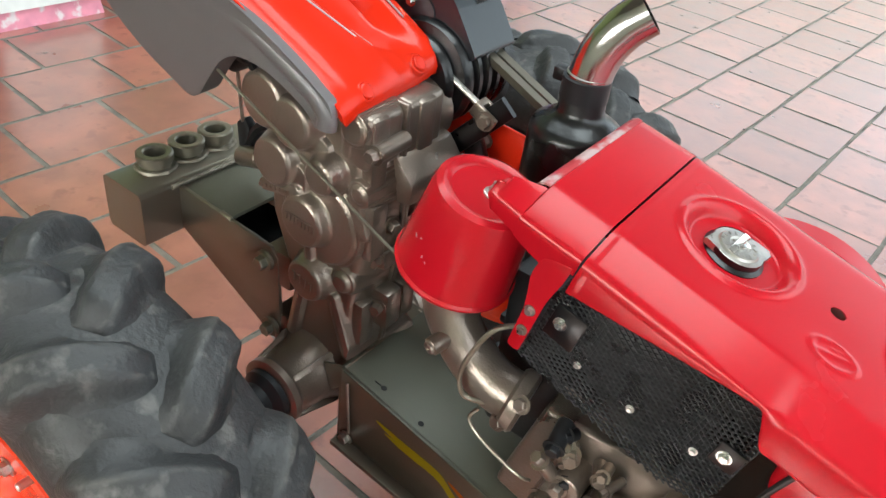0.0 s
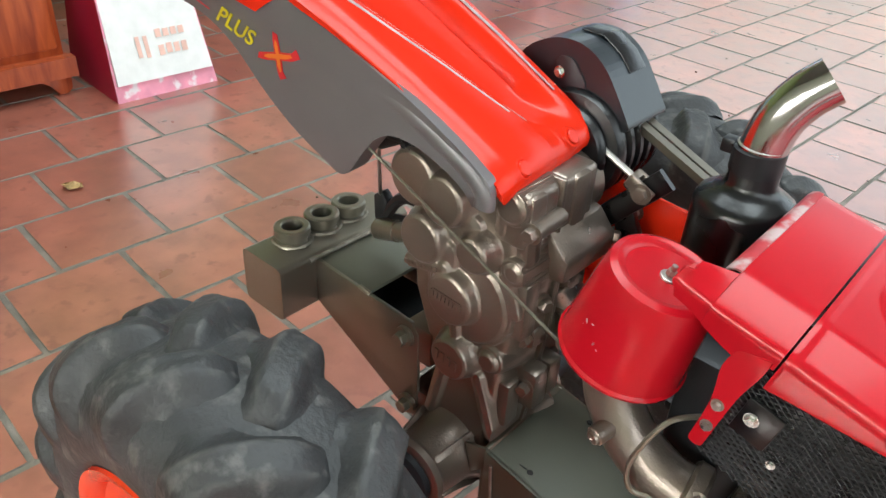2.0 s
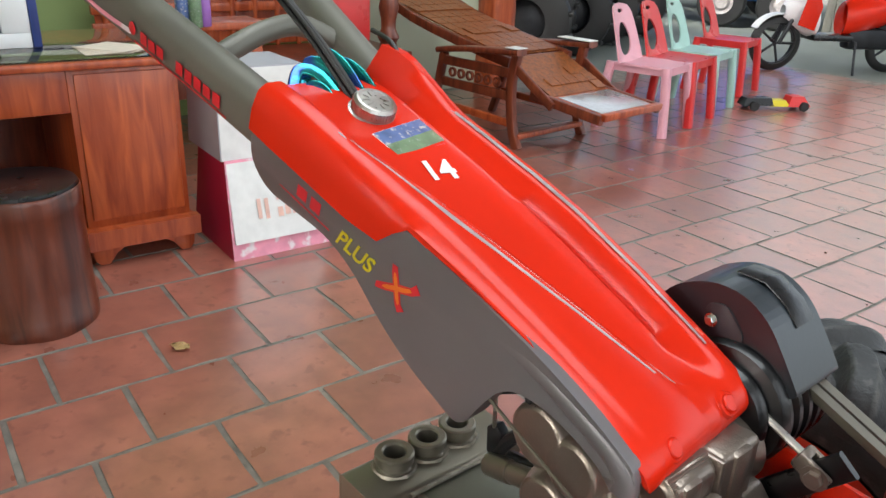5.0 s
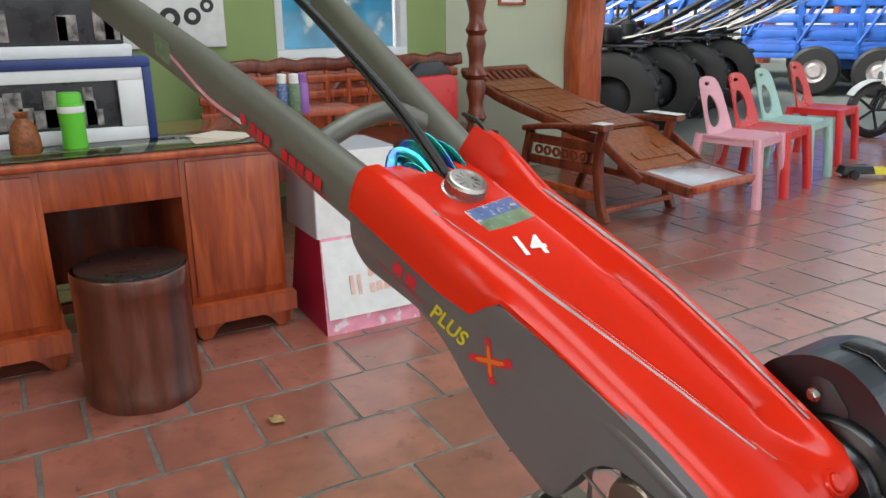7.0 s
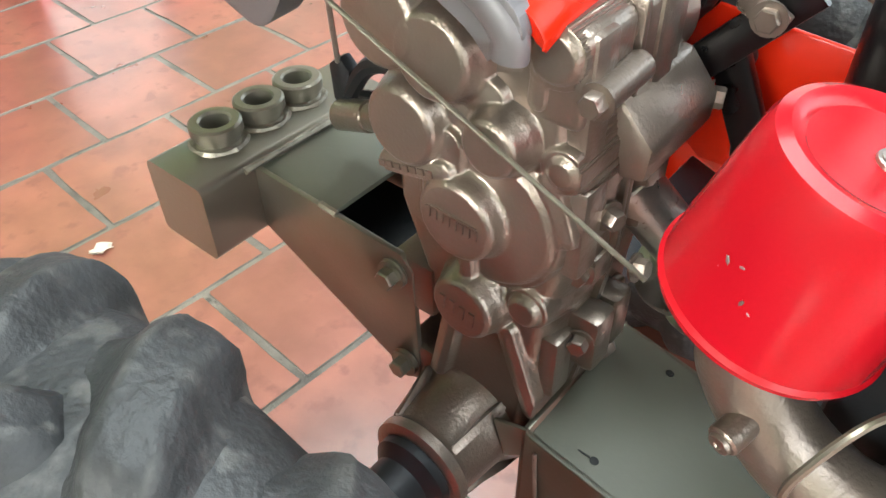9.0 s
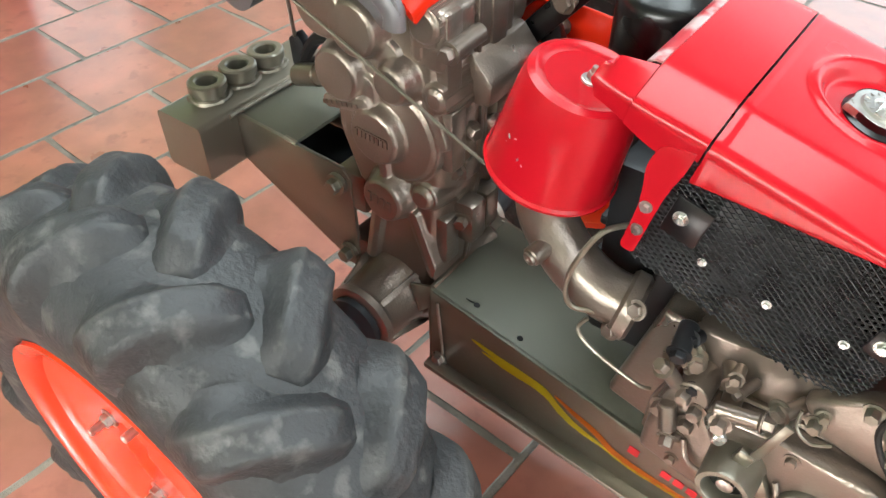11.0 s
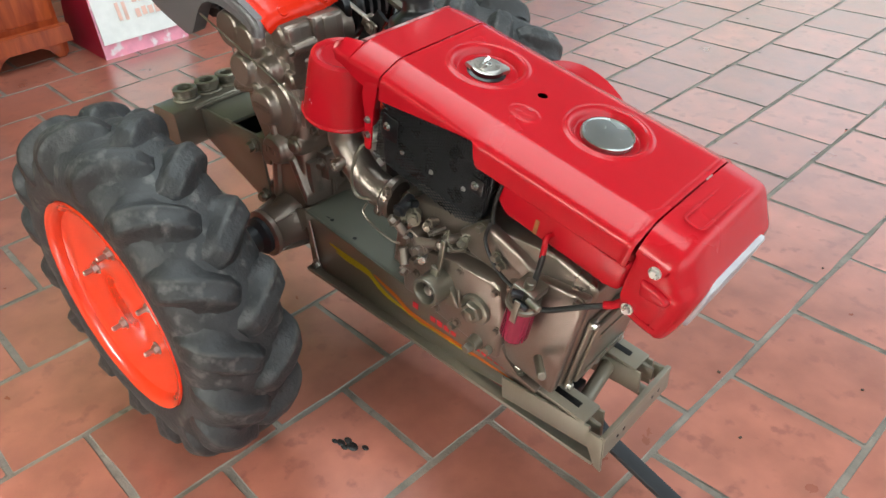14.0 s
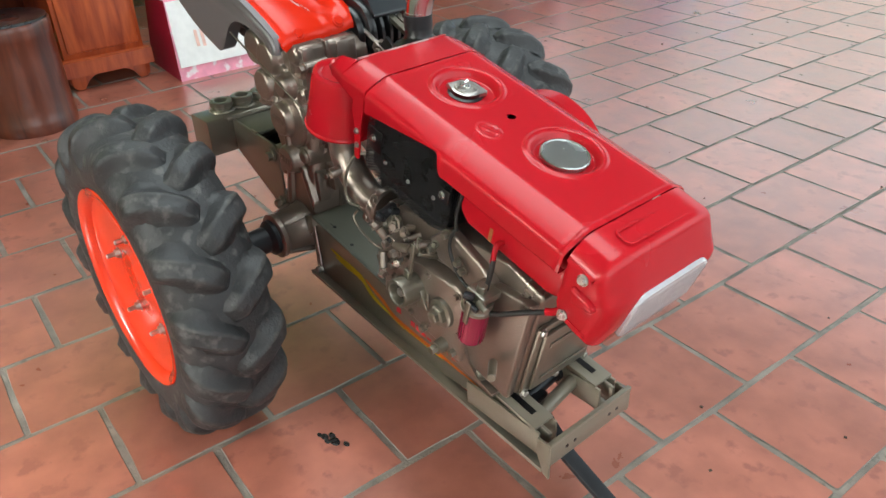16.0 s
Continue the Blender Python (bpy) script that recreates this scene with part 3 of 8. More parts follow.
# front nose with headlamp
bm = bmesh.new()
prof = rounded([(0.2645, 0.001), (0.322, -0.002), (0.334, -0.024), (0.354, -0.062), (0.348, -0.112), (0.338, -0.150), (0.296, -0.147), (0.272, -0.138)], [0, 0.014, 0.012, 0.010, 0.03, 0.012, 0.02, 0], 6)
rows = []
B0, B1, RAD = -0.110, 0.142, 0.026
steps = [0.0, 0.0015, 0.004, 0.008, 0.013, 0.019, RAD]
spans = [B0 + d for d in steps] + [B0 + RAD + (B1 - B0 - 2 * RAD) * k / 8 for k in range(1, 8)] + [B1 - d for d in reversed(steps)]
for b in spans:
    e = min(b - B0, B1 - b, RAD)
    inset = RAD * (1 - math.sqrt(max(0.0, 1 - (1 - e / RAD) ** 2)))
    slant = 0.013 * smooth01((0.040 - (b - B0)) / 0.040) + 0.006 * smooth01((0.036 - (B1 - b)) / 0.036)
    row = []
    for i, (a, c) in enumerate(prof):
        p, q = Vector(prof[max(i - 1, 0)]), Vector(prof[min(i + 1, len(prof) - 1)])
        n = Vector((-(q - p).y, (q - p).x)).normalized()
        rear = smooth01((a - 0.264) / 0.03)
        row.append((max(a - n.x * inset * rear, 0.2645), b, c - n.y * inset * (0.75 + 0.25 * rear) - (slant if c > -0.05 else 0.0)))
    rows.append(row)
loft(bm, rows)
thicken(bm, -0.002)
nose = part("hood_nose", bm, CRIMSON, tractor, "crimson front nose of the hood with a scuffed edge", ENG, 45)
for v2 in (-0.1060, 0.1420):
    bm = bmesh.new()
    prism(bm, rounded([(0.266, -0.080), (0.266, -0.024), (0.300, -0.026), (0.316, -0.046), (0.330, -0.070), (0.326, -0.108), (0.314, -0.128), (0.290, -0.126), (0.268, -0.116), (0.266, -0.080)], [0, 0.01, 0.01, 0.01, 0.01, 0.01, 0.01, 0.01, 0.01, 0], 3)[:-1], 0.005, side_frame(v2), 0.002)
    part("nose_cheek", bm, CRIMSON, nose, "", ENG)
bm = bmesh.new()
loop = round_rect(0.150, 0.028, 0.010, 6)
sweep(bm, [pose(0.297, 0.026, 0.0022, 0, 2.4, 90) @ Vector((x, y, 0)) for x, y in loop + loop[:2]], ring_section(0.0022, 8, 0.0011), cap=False)
part("pressed_panel", bm, CRIMSON, nose, "", ENG)
bm = bmesh.new()
LAMP = pose(0.349, 0.024, -0.101, 0, 97, 0)
prism(bm, [(y, x) for x, y in round_rect(0.178, 0.090, 0.026, 6)], 0.010, LAMP @ pose(0, 0, -0.004), 0.004, 3)
lamp = part("headlamp_lens", bm, LENS, nose, "ribbed clear headlamp lens", ENG)
bm = bmesh.new()
for k in range(26):
    y = -0.078 + k * 0.0062
    if abs(y) < 0.080:
        box(bm, -0.036, 0.036, y, y + 0.0022, 0.0058, 0.0068, 0, LAMP)
part("lens_ribs", bm, LENS, lamp, "", ENG)
bm = bmesh.new()
bolt(bm, (0.297, -0.1115, -0.040), (0, -1, 0.1), 0.0062, 0.006)
bolt(bm, (0.284, -0.1115, -0.119), (0, -1, 0), 0.0062, 0.006)
part("nose_bolts", bm, ZINC, nose, "zinc-plated bolts", ENG)
bm = bmesh.new()
prism(bm, [(0.284, -0.058), (0.312, -0.060), (0.332, -0.066), (0.328, -0.078), (0.292, -0.084)], 0.018, side_frame(-0.102), 0.006, 3)
part("cheek_ridge", bm, CRIMSON, nose, "", ENG)

# fuel tank under the hood
bm = bmesh.new()
outline = [(0.030, -0.045), (0.266, -0.045), (0.264, -0.100), (0.258, -0.122), (0.235, -0.126), (0.060, -0.122), (0.040, -0.105)]
prism(bm, outline, 0.230, side_frame(0.132), 0.012, 3)
tank = part("fuel_tank", bm, CRIMSON, tractor, "crimson fuel tank below the hood", ENG)
bm = bmesh.new()
box(bm, 0.112, 0.119, -0.0990, -0.097, -0.116, -0.090, 0.0008)
part("stain", bm, COPPER, tank, "brown stain", ENG)
bm = bmesh.new()
hose(bm, [(0.142, -0.098, -0.098), (0.143, -0.112, -0.095), (0.147, -0.119, -0.108), (0.149, -0.120, -0.124)], 0.0045)
part("tank_outlet", bm, CRIMSON, tank, "", ENG)

# radiator with its wire screen
SCREEN = [(-0.198, -0.050), (-0.012, -0.018), (0.016, -0.060), (0.020, -0.150), (0.012, -0.176), (-0.024, -0.188), (-0.146, -0.183), (-0.206, -0.178), (-0.206, -0.100)]
bm = bmesh.new()
prism(bm, SCREEN, 0.178, side_frame(0.10), 0.004)
radiator = part("radiator", bm, BLACK, tractor, "black radiator behind a wire screen", ENG)
bm = bmesh.new()


def inside(poly, x, y):
    hit = False
    for i in range(len(poly)):
        (x0, y0), (x1, y1) = poly[i], poly[i - 1]
        if (y0 > y) != (y1 > y) and x < (x1 - x0) * (y - y0) / (y1 - y0) + x0:
            hit = not hit
    return hit


def clip(poly, p, q):
    """The stretch of the line p q that lies inside the outline."""
    ts = []
    for i in range(len(poly)):
        (x0, y0), (x1, y1) = poly[i], poly[i - 1]
        dx, dy, ex, ey = q[0] - p[0], q[1] - p[1], x1 - x0, y1 - y0
        den = dx * ey - dy * ex
        if abs(den) > 1e-12:
            t = ((x0 - p[0]) * ey - (y0 - p[1]) * ex) / den
            s = ((x0 - p[0]) * dy - (y0 - p[1]) * dx) / den
            if 0 <= s < 1:
                ts.append(t)
    ts.sort()
    return [(p[0] + (q[0] - p[0]) * t, p[1] + (q[1] - p[1]) * t) for t in (ts[0], ts[-1])] if len(ts) > 1 else None


for k in range(-40, 120):
    for slope, off in ((0.55, 0.0), (-0.55, 0.0010)):
        y0 = -0.34 + k * 0.0058
        seg = clip(SCREEN, (-0.3, y0 - slope * 0.1), (0.1, y0 + slope * 0.3))
        if seg:
            rod(bm, (seg[0][0], -0.0925 - off, seg[0][1]), (seg[1][0], -0.0925 - off, seg[1][1]), 0.0009, seg=5, edge=0)
part("wire_screen", bm, MESHWIRE, radiator, "fine black wire screen", ENG, 80)
bm = bmesh.new()
for k in range(44):
    a = -0.196 + k * 0.005
    prism(bm, [(a, -0.150), (a + 0.0016, -0.150), (a + 0.0016, -0.045), (a, -0.045)], 0.003, side_frame(-0.0782))
part("radiator_fins", bm, BLACKMETAL, radiator, "", ENG)
bm = bmesh.new()
box(bm, -0.195, -0.160, -0.0975, -0.094, -0.128, -0.085, 0.002)
part("screen_tab", bm, BLACK, radiator, "", ENG)
bm = bmesh.new()
box(bm, -0.010, 0.016, -0.0975, -0.094, -0.118, -0.090, 0.002)
part("screen_tab", bm, BLACK, radiator, "", ENG)
bm = bmesh.new()
for a, c in ((-0.183, -0.105), (0.001, -0.104)):
    bolt(bm, (a, -0.0975, c), (0, -1, 0), 0.0050, 0.004)
for a, c in ((-0.148, -0.135), (-0.085, -0.135), (-0.020, -0.125)):
    bolt(bm, (a, -0.095, c), (0, -1, 0), 0.003, 0.003)
part("screen_bolts", bm, ZINC, radiator, "zinc-plated screen bolts", ENG)

# air cleaner, leaning with the engine
AIR = ENG @ pose(-0.316, -0.070, -0.050) @ Matrix.Scale(0.95, 4)
bm = bmesh.new()
lathe(bm, [(0.066, -0.118), (0.0705, -0.117), (0.0715, -0.113), (0.069, -0.110), (0.0645, -0.060), (0.0595, -0.012), (0.0565, -0.003), (0.050, 0.0005), (0.044, -0.001), (0.040, -0.0045), (0.030, -0.005), (0, -0.004)], AIR, 72)
lathe(bm, [(0.066, -0.118), (0.03, -0.119), (0.03, -0.116)], AIR, 48)
air = part("air_cleaner", bm, CRIMSON, tractor, "crimson round air cleaner with chipped paint", smooth=30)
bm = bmesh.new()
disc(bm, AIR @ Vector((0.004, 0.0, -0.005)), ENG.to_3x3() @ Vector((0, 0, 1)), 0.009, 0.003, 0.001, 20)
bolt(bm, AIR @ Vector((0.004, 0.0, -0.002)), ENG.to_3x3() @ Vector((0, 0, 1)), 0.005, 0.006)
rod(bm, AIR @ Vector((0.004, 0, 0.004)), AIR @ Vector((0.004, 0, 0.012)), 0.003)
part("lid_bolt", bm, ALLOY, air, "plated bolt on the lid")
bm = bmesh.new()
for x, y, z, s in ((-0.030, -0.0575, -0.062, 0.006), (-0.022, -0.061, -0.058, 0.004), (-0.012, -0.0645, -0.075, 0.005), (-0.006, -0.0655, -0.078, 0.003), (-0.032, -0.0560, -0.070, 0.003)):
    m, _ = axis_frame((x, y, z), (x * 1.02, y * 1.02, z))
    lathe(bm, [(s * 0.5, 0), (s * 0.45, 0.0003), (0, 0.0006)], AIR @ m @ pose(0, 0, 0.0004, 0, 0, 900 * s * 57) @ Matrix.Diagonal((1, 0.45, 1, 1)), 5)
part("paint_chips", bm, ALLOY, air, "bare metal chips")

# rear end of the cylinder block
bm = bmesh.new()
box(bm, 0.236, 0.350, -0.028, 0.120, 0.400, 0.640, 0.008)
for w in (0.450, 0.500, 0.550, 0.600):
    box(bm, 0.228, 0.240, -0.020, 0.112, w, w + 0.012, 0.003)
part("cylinder_block", bm, BLACKMETAL, tractor, "dark rear end of the cylinder block")
# intake elbow
bm = bmesh.new()
hose(bm, [(0.187, -0.066, 0.640), (0.184, -0.066, 0.605), (0.190, -0.067, 0.575), (0.222, -0.069, 0.535), (0.262, -0.070, 0.512), (0.300, -0.066, 0.505)], 0.030, 8, 24)
elbow = part("intake_elbow", bm, BRONZE, tractor, "bronze-grey cast intake elbow", smooth=60)
bm = bmesh.new()
rod(bm, (0.187, -0.066, 0.625), (0.188, -0.066, 0.642), 0.035, seg=28)
rod(bm, (0.205, -0.090, 0.557), (0.199, -0.112, 0.552), 0.011, seg=18)
disc(bm, (0.203, -0.098, 0.554), (-0.3, -1, -0.2), 0.008, 0.018, 0.002, 18, 0.003)
part("elbow_bosses", bm, BRONZE, elbow)
bm = bmesh.new()
rod(bm, (0.286, -0.068, 0.507), (0.306, -0.065, 0.503), 0.038, seg=28, edge=0.004)
part("elbow_flange", bm, BRONZE, elbow)
bm = bmesh.new()
bolt(bm, (0.312, -0.092, 0.530), (-0.2, -0.9, 0.5), 0.0075, 0.007)
bolt(bm, (0.292, -0.098, 0.492), (-0.2, -0.9, 0.3), 0.0075, 0.007)
part("flange_bolts", bm, BRONZE, elbow)

# muffler and chromed pipe
MUF = pose(0.211, 0.108, 0)
bm = bmesh.new()
lathe(bm, [(0.0, 0.56), (0.050, 0.56), (0.054, 0.566), (0.0540, 0.744), (0.0530, 0.750), (0.0505, 0.755), (0.046, 0.7585), (0.036, 0.765), (0.029, 0.770), (0.0265, 0.776), (0.0255, 0.800), (0, 0.800)], MUF, 64)
muffler = part("muffler", bm, BLACK, tractor, "gloss black upright muffler", smooth=40)
bm = bmesh.new()
PIPE = bezier_points([(0.210, 0.108, 0.775), (0.212, 0.109, 0.812), (0.219, 0.113, 0.846), (0.233, 0.122, 0.872), (0.250, 0.132, 0.890)], 8)
sweep(bm, PIPE, ring_section(0.0225, 28), (0, 1, 0), cap=False)
thicken(bm, -0.002)
pipe = part("exhaust_pipe", bm, CHROME, muffler, "heat-tinted chromed exhaust elbow", smooth=60)
bm = bmesh.new()
lathe(bm, [(0.022, 0), (0.0255, 0.001), (0.0255, 0.020), (0.022, 0.021)], pose(0.2105, 0.108, 0.786) @ Matrix.Diagonal((1.06, 1.06, 1.3, 1)), 32, True)
box(bm, 0.171, 0.187, 0.100, 0.118, 0.798, 0.814, 0.003)
part("pipe_clamp", bm, BLACKMETAL, muffler, "rusted black clamp")
bm = bmesh.new()
lathe(bm, [(0.0222, 0), (0.0240, 0.0015), (0.0222, 0.003)], pose(0.2115, 0.109, 0.8145) @ Matrix.Scale(1.06, 4), 32, True)
part("clamp_seam", bm, ALLOY, muffler, "bright weld seam")

# crankcase, drawn in the engine's own space
def grown(outline, d):
    """The outline pushed outward from its middle by d."""
    mid = sum((Vector(p) for p in outline), Vector((0, 0))) / len(outline)
    return [tuple(Vector(p) + (Vector(p) - mid).normalized() * d) for p in outline]


bm = bmesh.new()
prism(bm, [(-0.150, -0.225), (-0.150, -0.385), (0.232, -0.385), (0.232, -0.150), (0.150, -0.140), (0.050, -0.165), (-0.060, -0.200)], 0.185, side_frame(0.100), 0.008, 3)
case = part("crankcase", bm, BRONZE, tractor, "bronze-grey painted diesel crankcase", ENG)
bm = bmesh.new()
gear_cover = [(-0.090, -0.388), (-0.100, -0.340), (-0.098, -0.292), (-0.080, -0.272), (0.000, -0.249), (0.082, -0.229), (0.102, -0.238), (0.118, -0.290), (0.126, -0.388)]
prism(bm, gear_cover, 0.034, side_frame(-0.084), 0.009, 3)
loop = [(a, -0.0862, c) for a, c in rounded(grown(gear_cover, 0.004), [0.006] * len(gear_cover), 3)]
sweep(bm, loop, ring_section(0.0042, 8), (0, -1, 0))
cover = part("gear_cover", bm, BRONZE, tractor, "bronze-grey cast gear cover", ENG)
bm = bmesh.new()
prism(bm, [(0.100, -0.385), (0.100, -0.215), (0.150, -0.180), (0.228, -0.160), (0.229, -0.385)], 0.020, side_frame(-0.084), 0.006, 3)
part("side_plate", bm, BRONZE, case, "", ENG)
bm = bmesh.new()
m, _ = axis_frame((-0.010, -0.112, -0.306), (-0.010, -1.112, -0.262))
lathe(bm, [(0.029, 0.0), (0.0275, 0.012), (0.0265, 0.046), (0.0255, 0.0485), (0.0205, 0.0485), (0.0195, 0.047), (0.0190, 0.030), (0.0, 0.030)], m, 44)
prism(bm, [(0.012, -0.335), (0.040, -0.322), (0.014, -0.292)], 0.012, side_frame(-0.117), 0.002)
nozzle = part("starter_boss", bm, STEEL, cover, "round bronze-grey starter boss", ENG)
# Black disc on the bore's floor paints the shade inside the boss.
bm = bmesh.new()
lathe(bm, [(0.0188, 0.0302), (0.0186, 0.0315), (0.0, 0.0316)], m, 32)
part("boss_bore", bm, BLACK, cover, "", ENG)
bm = bmesh.new()
disc(bm, m @ Vector((0, 0, 0.031)), m.to_3x3() @ Vector((0, 0, 1)), 0.0085, 0.010, 0.001, 20)
part("boss_shaft", bm, ALLOY, cover, "", ENG)
bm = bmesh.new()
disc(bm, (0.066, -0.116, -0.306), (0, -1, 0), 0.028, 0.010, 0.004, 32)
m, _ = axis_frame((0.066, -0.126, -0.306), (0.066, -0.142, -0.306))
lathe(bm, [(0.0195, 0), (0.0195, 0.008), (0.0170, 0.010), (0.012, 0.010), (0.012, 0.017), (0.010, 0.018), (0, 0.018)], m, 6)
part("oil_plug", bm, STEEL, cover, "bronze-grey hexagonal oil plug", ENG)
bm = bmesh.new()
rod(bm, (0.081, -0.114, -0.374), (0.081, -0.136, -0.374), 0.014, 0.012, seg=24, edge=0.003)
bolt(bm, (0.081, -0.134, -0.374), (0, -1, 0), 0.0085, 0.012)
part("drain_boss", bm, STEEL, cover, "", ENG)
bm = bmesh.new()
for a, c in ((-0.066, -0.330), (-0.055, -0.368), (-0.010, -0.372), (0.036, -0.366), (0.106, -0.372), (-0.084, -0.300), (-0.050, -0.272), (0.020, -0.256), (0.092, -0.246), (0.112, -0.320)):
    bolt(bm, (a, -0.118, c), (0, -1, 0), 0.0055, 0.006)
for a, c in ((0.218, -0.172), (0.150, -0.192), (0.112, -0.232)):
    bolt(bm, (a, -0.104, c), (0, -1, 0), 0.0075, 0.007)
part("cover_bolts", bm, BRONZE, cover, "", ENG)
bm = bmesh.new()
hose(bm, [(0.026, -0.120, -0.295), (0.034, -0.124, -0.305), (0.040, -0.122, -0.330)], 0.003, 6, 8)
hose(bm, [(-0.060, -0.120, -0.325), (-0.045, -0.124, -0.345), (-0.028, -0.122, -0.352)], 0.003, 6, 8)
part("rib_castings", bm, BRONZE, cover, "", ENG)
bm = bmesh.new()
rod(bm, (0.190, -0.112, -0.318), (0.222, -0.150, -0.300), 0.0075, seg=16)
part("drain_spout", bm, STEEL, case, "", ENG)
bm = bmesh.new()
box(bm, 0.232, 0.240, -0.082, 0.082, -0.378, -0.215, 0.006)
box(bm, 0.240, 0.248, -0.070, 0.070, -0.366, -0.228, 0.005)
hopper = part("front_cover_plate", bm, STEEL, tractor, "bronze-grey front cover plate with ribs", ENG)
bm = bmesh.new()
for k, (z0, z1) in enumerate(((-0.345, -0.335), (-0.262, -0.252))):
    box(bm, 0.248, 0.251, -0.055, 0.055, z0, z1, 0.001)
part("plate_ribs", bm, STEEL, hopper, "", ENG)
bm = bmesh.new()
for b in (-0.075, 0.0, 0.075):
    for c in (-0.371, -0.222):
        bolt(bm, (0.240, b, c), (1, 0, 0), 0.006, 0.006)
part("plate_bolts", bm, ALLOY, hopper, "", ENG)
# cylinder head side with rocker cover
bm = bmesh.new()
prism(bm, [(-0.010, -0.200), (0.030, -0.152), (0.110, -0.168), (0.190, -0.205), (0.170, -0.228), (0.020, -0.228)], 0.020, side_frame(-0.082), 0.006, 3)
head = part("head_cover", bm, BRONZE, tractor, "bronze-grey cylinder head cover", ENG)
bm = bmesh.new()
for a, b, c in ((0.033, -0.104, -0.160), (0.072, -0.106, -0.190), (0.084, -0.106, -0.200), (0.010, -0.110, -0.205), (-0.020, -0.110, -0.215), (0.150, -0.106, -0.205)):
    bolt(bm, (a, b, c), (0, -1, 0), 0.0065, 0.010)
part("head_bolts", bm, STEEL, head, "", ENG)
# injection pump cluster
rngp = random.Random(11)
for k in range(16):
    bm = bmesh.new()
    a, c = rngp.uniform(-0.135, 0.005), rngp.uniform(-0.262, -0.205)
    q = Vector((a, -0.088, c))
    n = Vector((rngp.uniform(-0.5, 0.5), -1, rngp.uniform(-0.2, 0.6))).normalized()
    ln, r = rngp.uniform(0.012, 0.034), rngp.uniform(0.005, 0.010)
    rod(bm, q, q + n * ln, r, seg=14)
    bolt(bm, q + n * ln, n, r * 0.85, 0.007)
    part("pump_fitting", bm, (BRONZE, STEEL, BLACKMETAL, BRONZE, STEEL)[k % 5], head, "", ENG)
bm = bmesh.new()
rod(bm, (-0.082, -0.080, -0.262), (-0.082, -0.122, -0.262), 0.017, seg=20)
rod(bm, (-0.052, -0.085, -0.256), (-0.048, -0.135, -0.250), 0.010, seg=16)
rod(bm, (-0.062, -0.130, -0.245), (-0.025, -0.126, -0.228), 0.008, seg=14)
rod(bm, (-0.100, -0.118, -0.262), (-0.115, -0.126, -0.245), 0.008, seg=14)
rod(bm, (-0.095, -0.126, -0.285), (-0.080, -0.134, -0.310), 0.009, seg=14)
box(bm, -0.104, -0.062, -0.120, -0.085, -0.320, -0.262, 0.006)
pump = part("injection_pump", bm, BRONZE, tractor, "bronze-grey injection pump with fittings", ENG)
bm = bmesh.new()
for p, n in (((-0.088, -0.1225, -0.262), (0, -1, 0)), ((-0.050, -0.136, -0.250), (0, -1, 0.1)), ((-0.118, -0.128, -0.243), (-0.6, -0.5, 0.7)), ((-0.075, -0.136, -0.316), (0.3, -1, -0.4)), ((-0.098, -0.121, -0.300), (0, -1, 0)), ((-0.068, -0.121, -0.298), (0, -1, 0)), ((-0.024, -0.126, -0.227), (0.9, 0, 0.4)), ((-0.070, -0.121, -0.275), (0, -1, 0))):
    bolt(bm, p, n, 0.0075, 0.010)
part("pump_nuts", bm, BRONZE, pump, "", ENG)
bm = bmesh.new()
rod(bm, (-0.056, -0.118, -0.274), (-0.040, -0.142, -0.266), 0.0075, seg=12)
part("pump_cap", bm, ZINC, pump, "bright plated cap", ENG)
bm = bmesh.new()
box(bm, -0.022, -0.006, -0.140, -0.132, -0.285, -0.262, 0.002)
box(bm, -0.013, -0.004, -0.138, -0.134, -0.262, -0.200, 0.001)
part("governor_lever", bm, STEEL, pump, "", ENG)
bm = bmesh.new()
hose(bm, [(0.285, -0.060, 0.606), (0.263, -0.092, 0.607), (0.247, -0.107, 0.570), (0.241, -0.110, 0.535), (0.250, -0.108, 0.510), (0.275, -0.094, 0.505)], 0.0030, 8, 8)
part("fuel_line", bm, STEEL, pump, "bent steel injector line")
bm = bmesh.new()
hose(bm, [(0.268, -0.104, 0.500), (0.262, -0.110, 0.484), (0.285, -0.114, 0.470), (0.335, -0.120, 0.462), (0.350, -0.112, 0.455)], 0.0022, 8, 8)
part("fuel_line", bm, STEEL, pump, "bent steel injector line")
bm = bmesh.new()
hose(bm, [(-0.010, -0.126, -0.185), (-0.004, -0.132, -0.200), (0.012, -0.134, -0.205), (0.026, -0.128, -0.198)], 0.0016, 6, 6)
part("spring_wire", bm, STEEL, pump, "", ENG)
bm = bmesh.new()
hose(bm, [(0.046, -0.104, -0.140), (0.048, -0.110, -0.175), (0.085, -0.116, -0.205), (0.140, -0.118, -0.215), (0.155, -0.122, -0.200)], 0.003, 8, 8)
hose(bm, [(0.048, -0.100, -0.060), (0.044, -0.102, -0.110), (0.050, -0.104, -0.140)], 0.003, 8, 8)
part("return_hose", bm, HOSE, tractor, "thin black return hose", ENG)
bm = bmesh.new()
hose(bm, [(0.149, -0.120, -0.116), (0.150, -0.121, -0.150), (0.150, -0.124, -0.192)], 0.0045, 6, 10)
hose(bm, [(0.165, -0.128, -0.212), (0.190, -0.124, -0.196), (0.222, -0.113, -0.170), (0.252, -0.100, -0.150)], 0.0045, 8, 10)
part("fuel_hose", bm, HOSE, tractor, "black rubber fuel hose", ENG)
bm = bmesh.new()
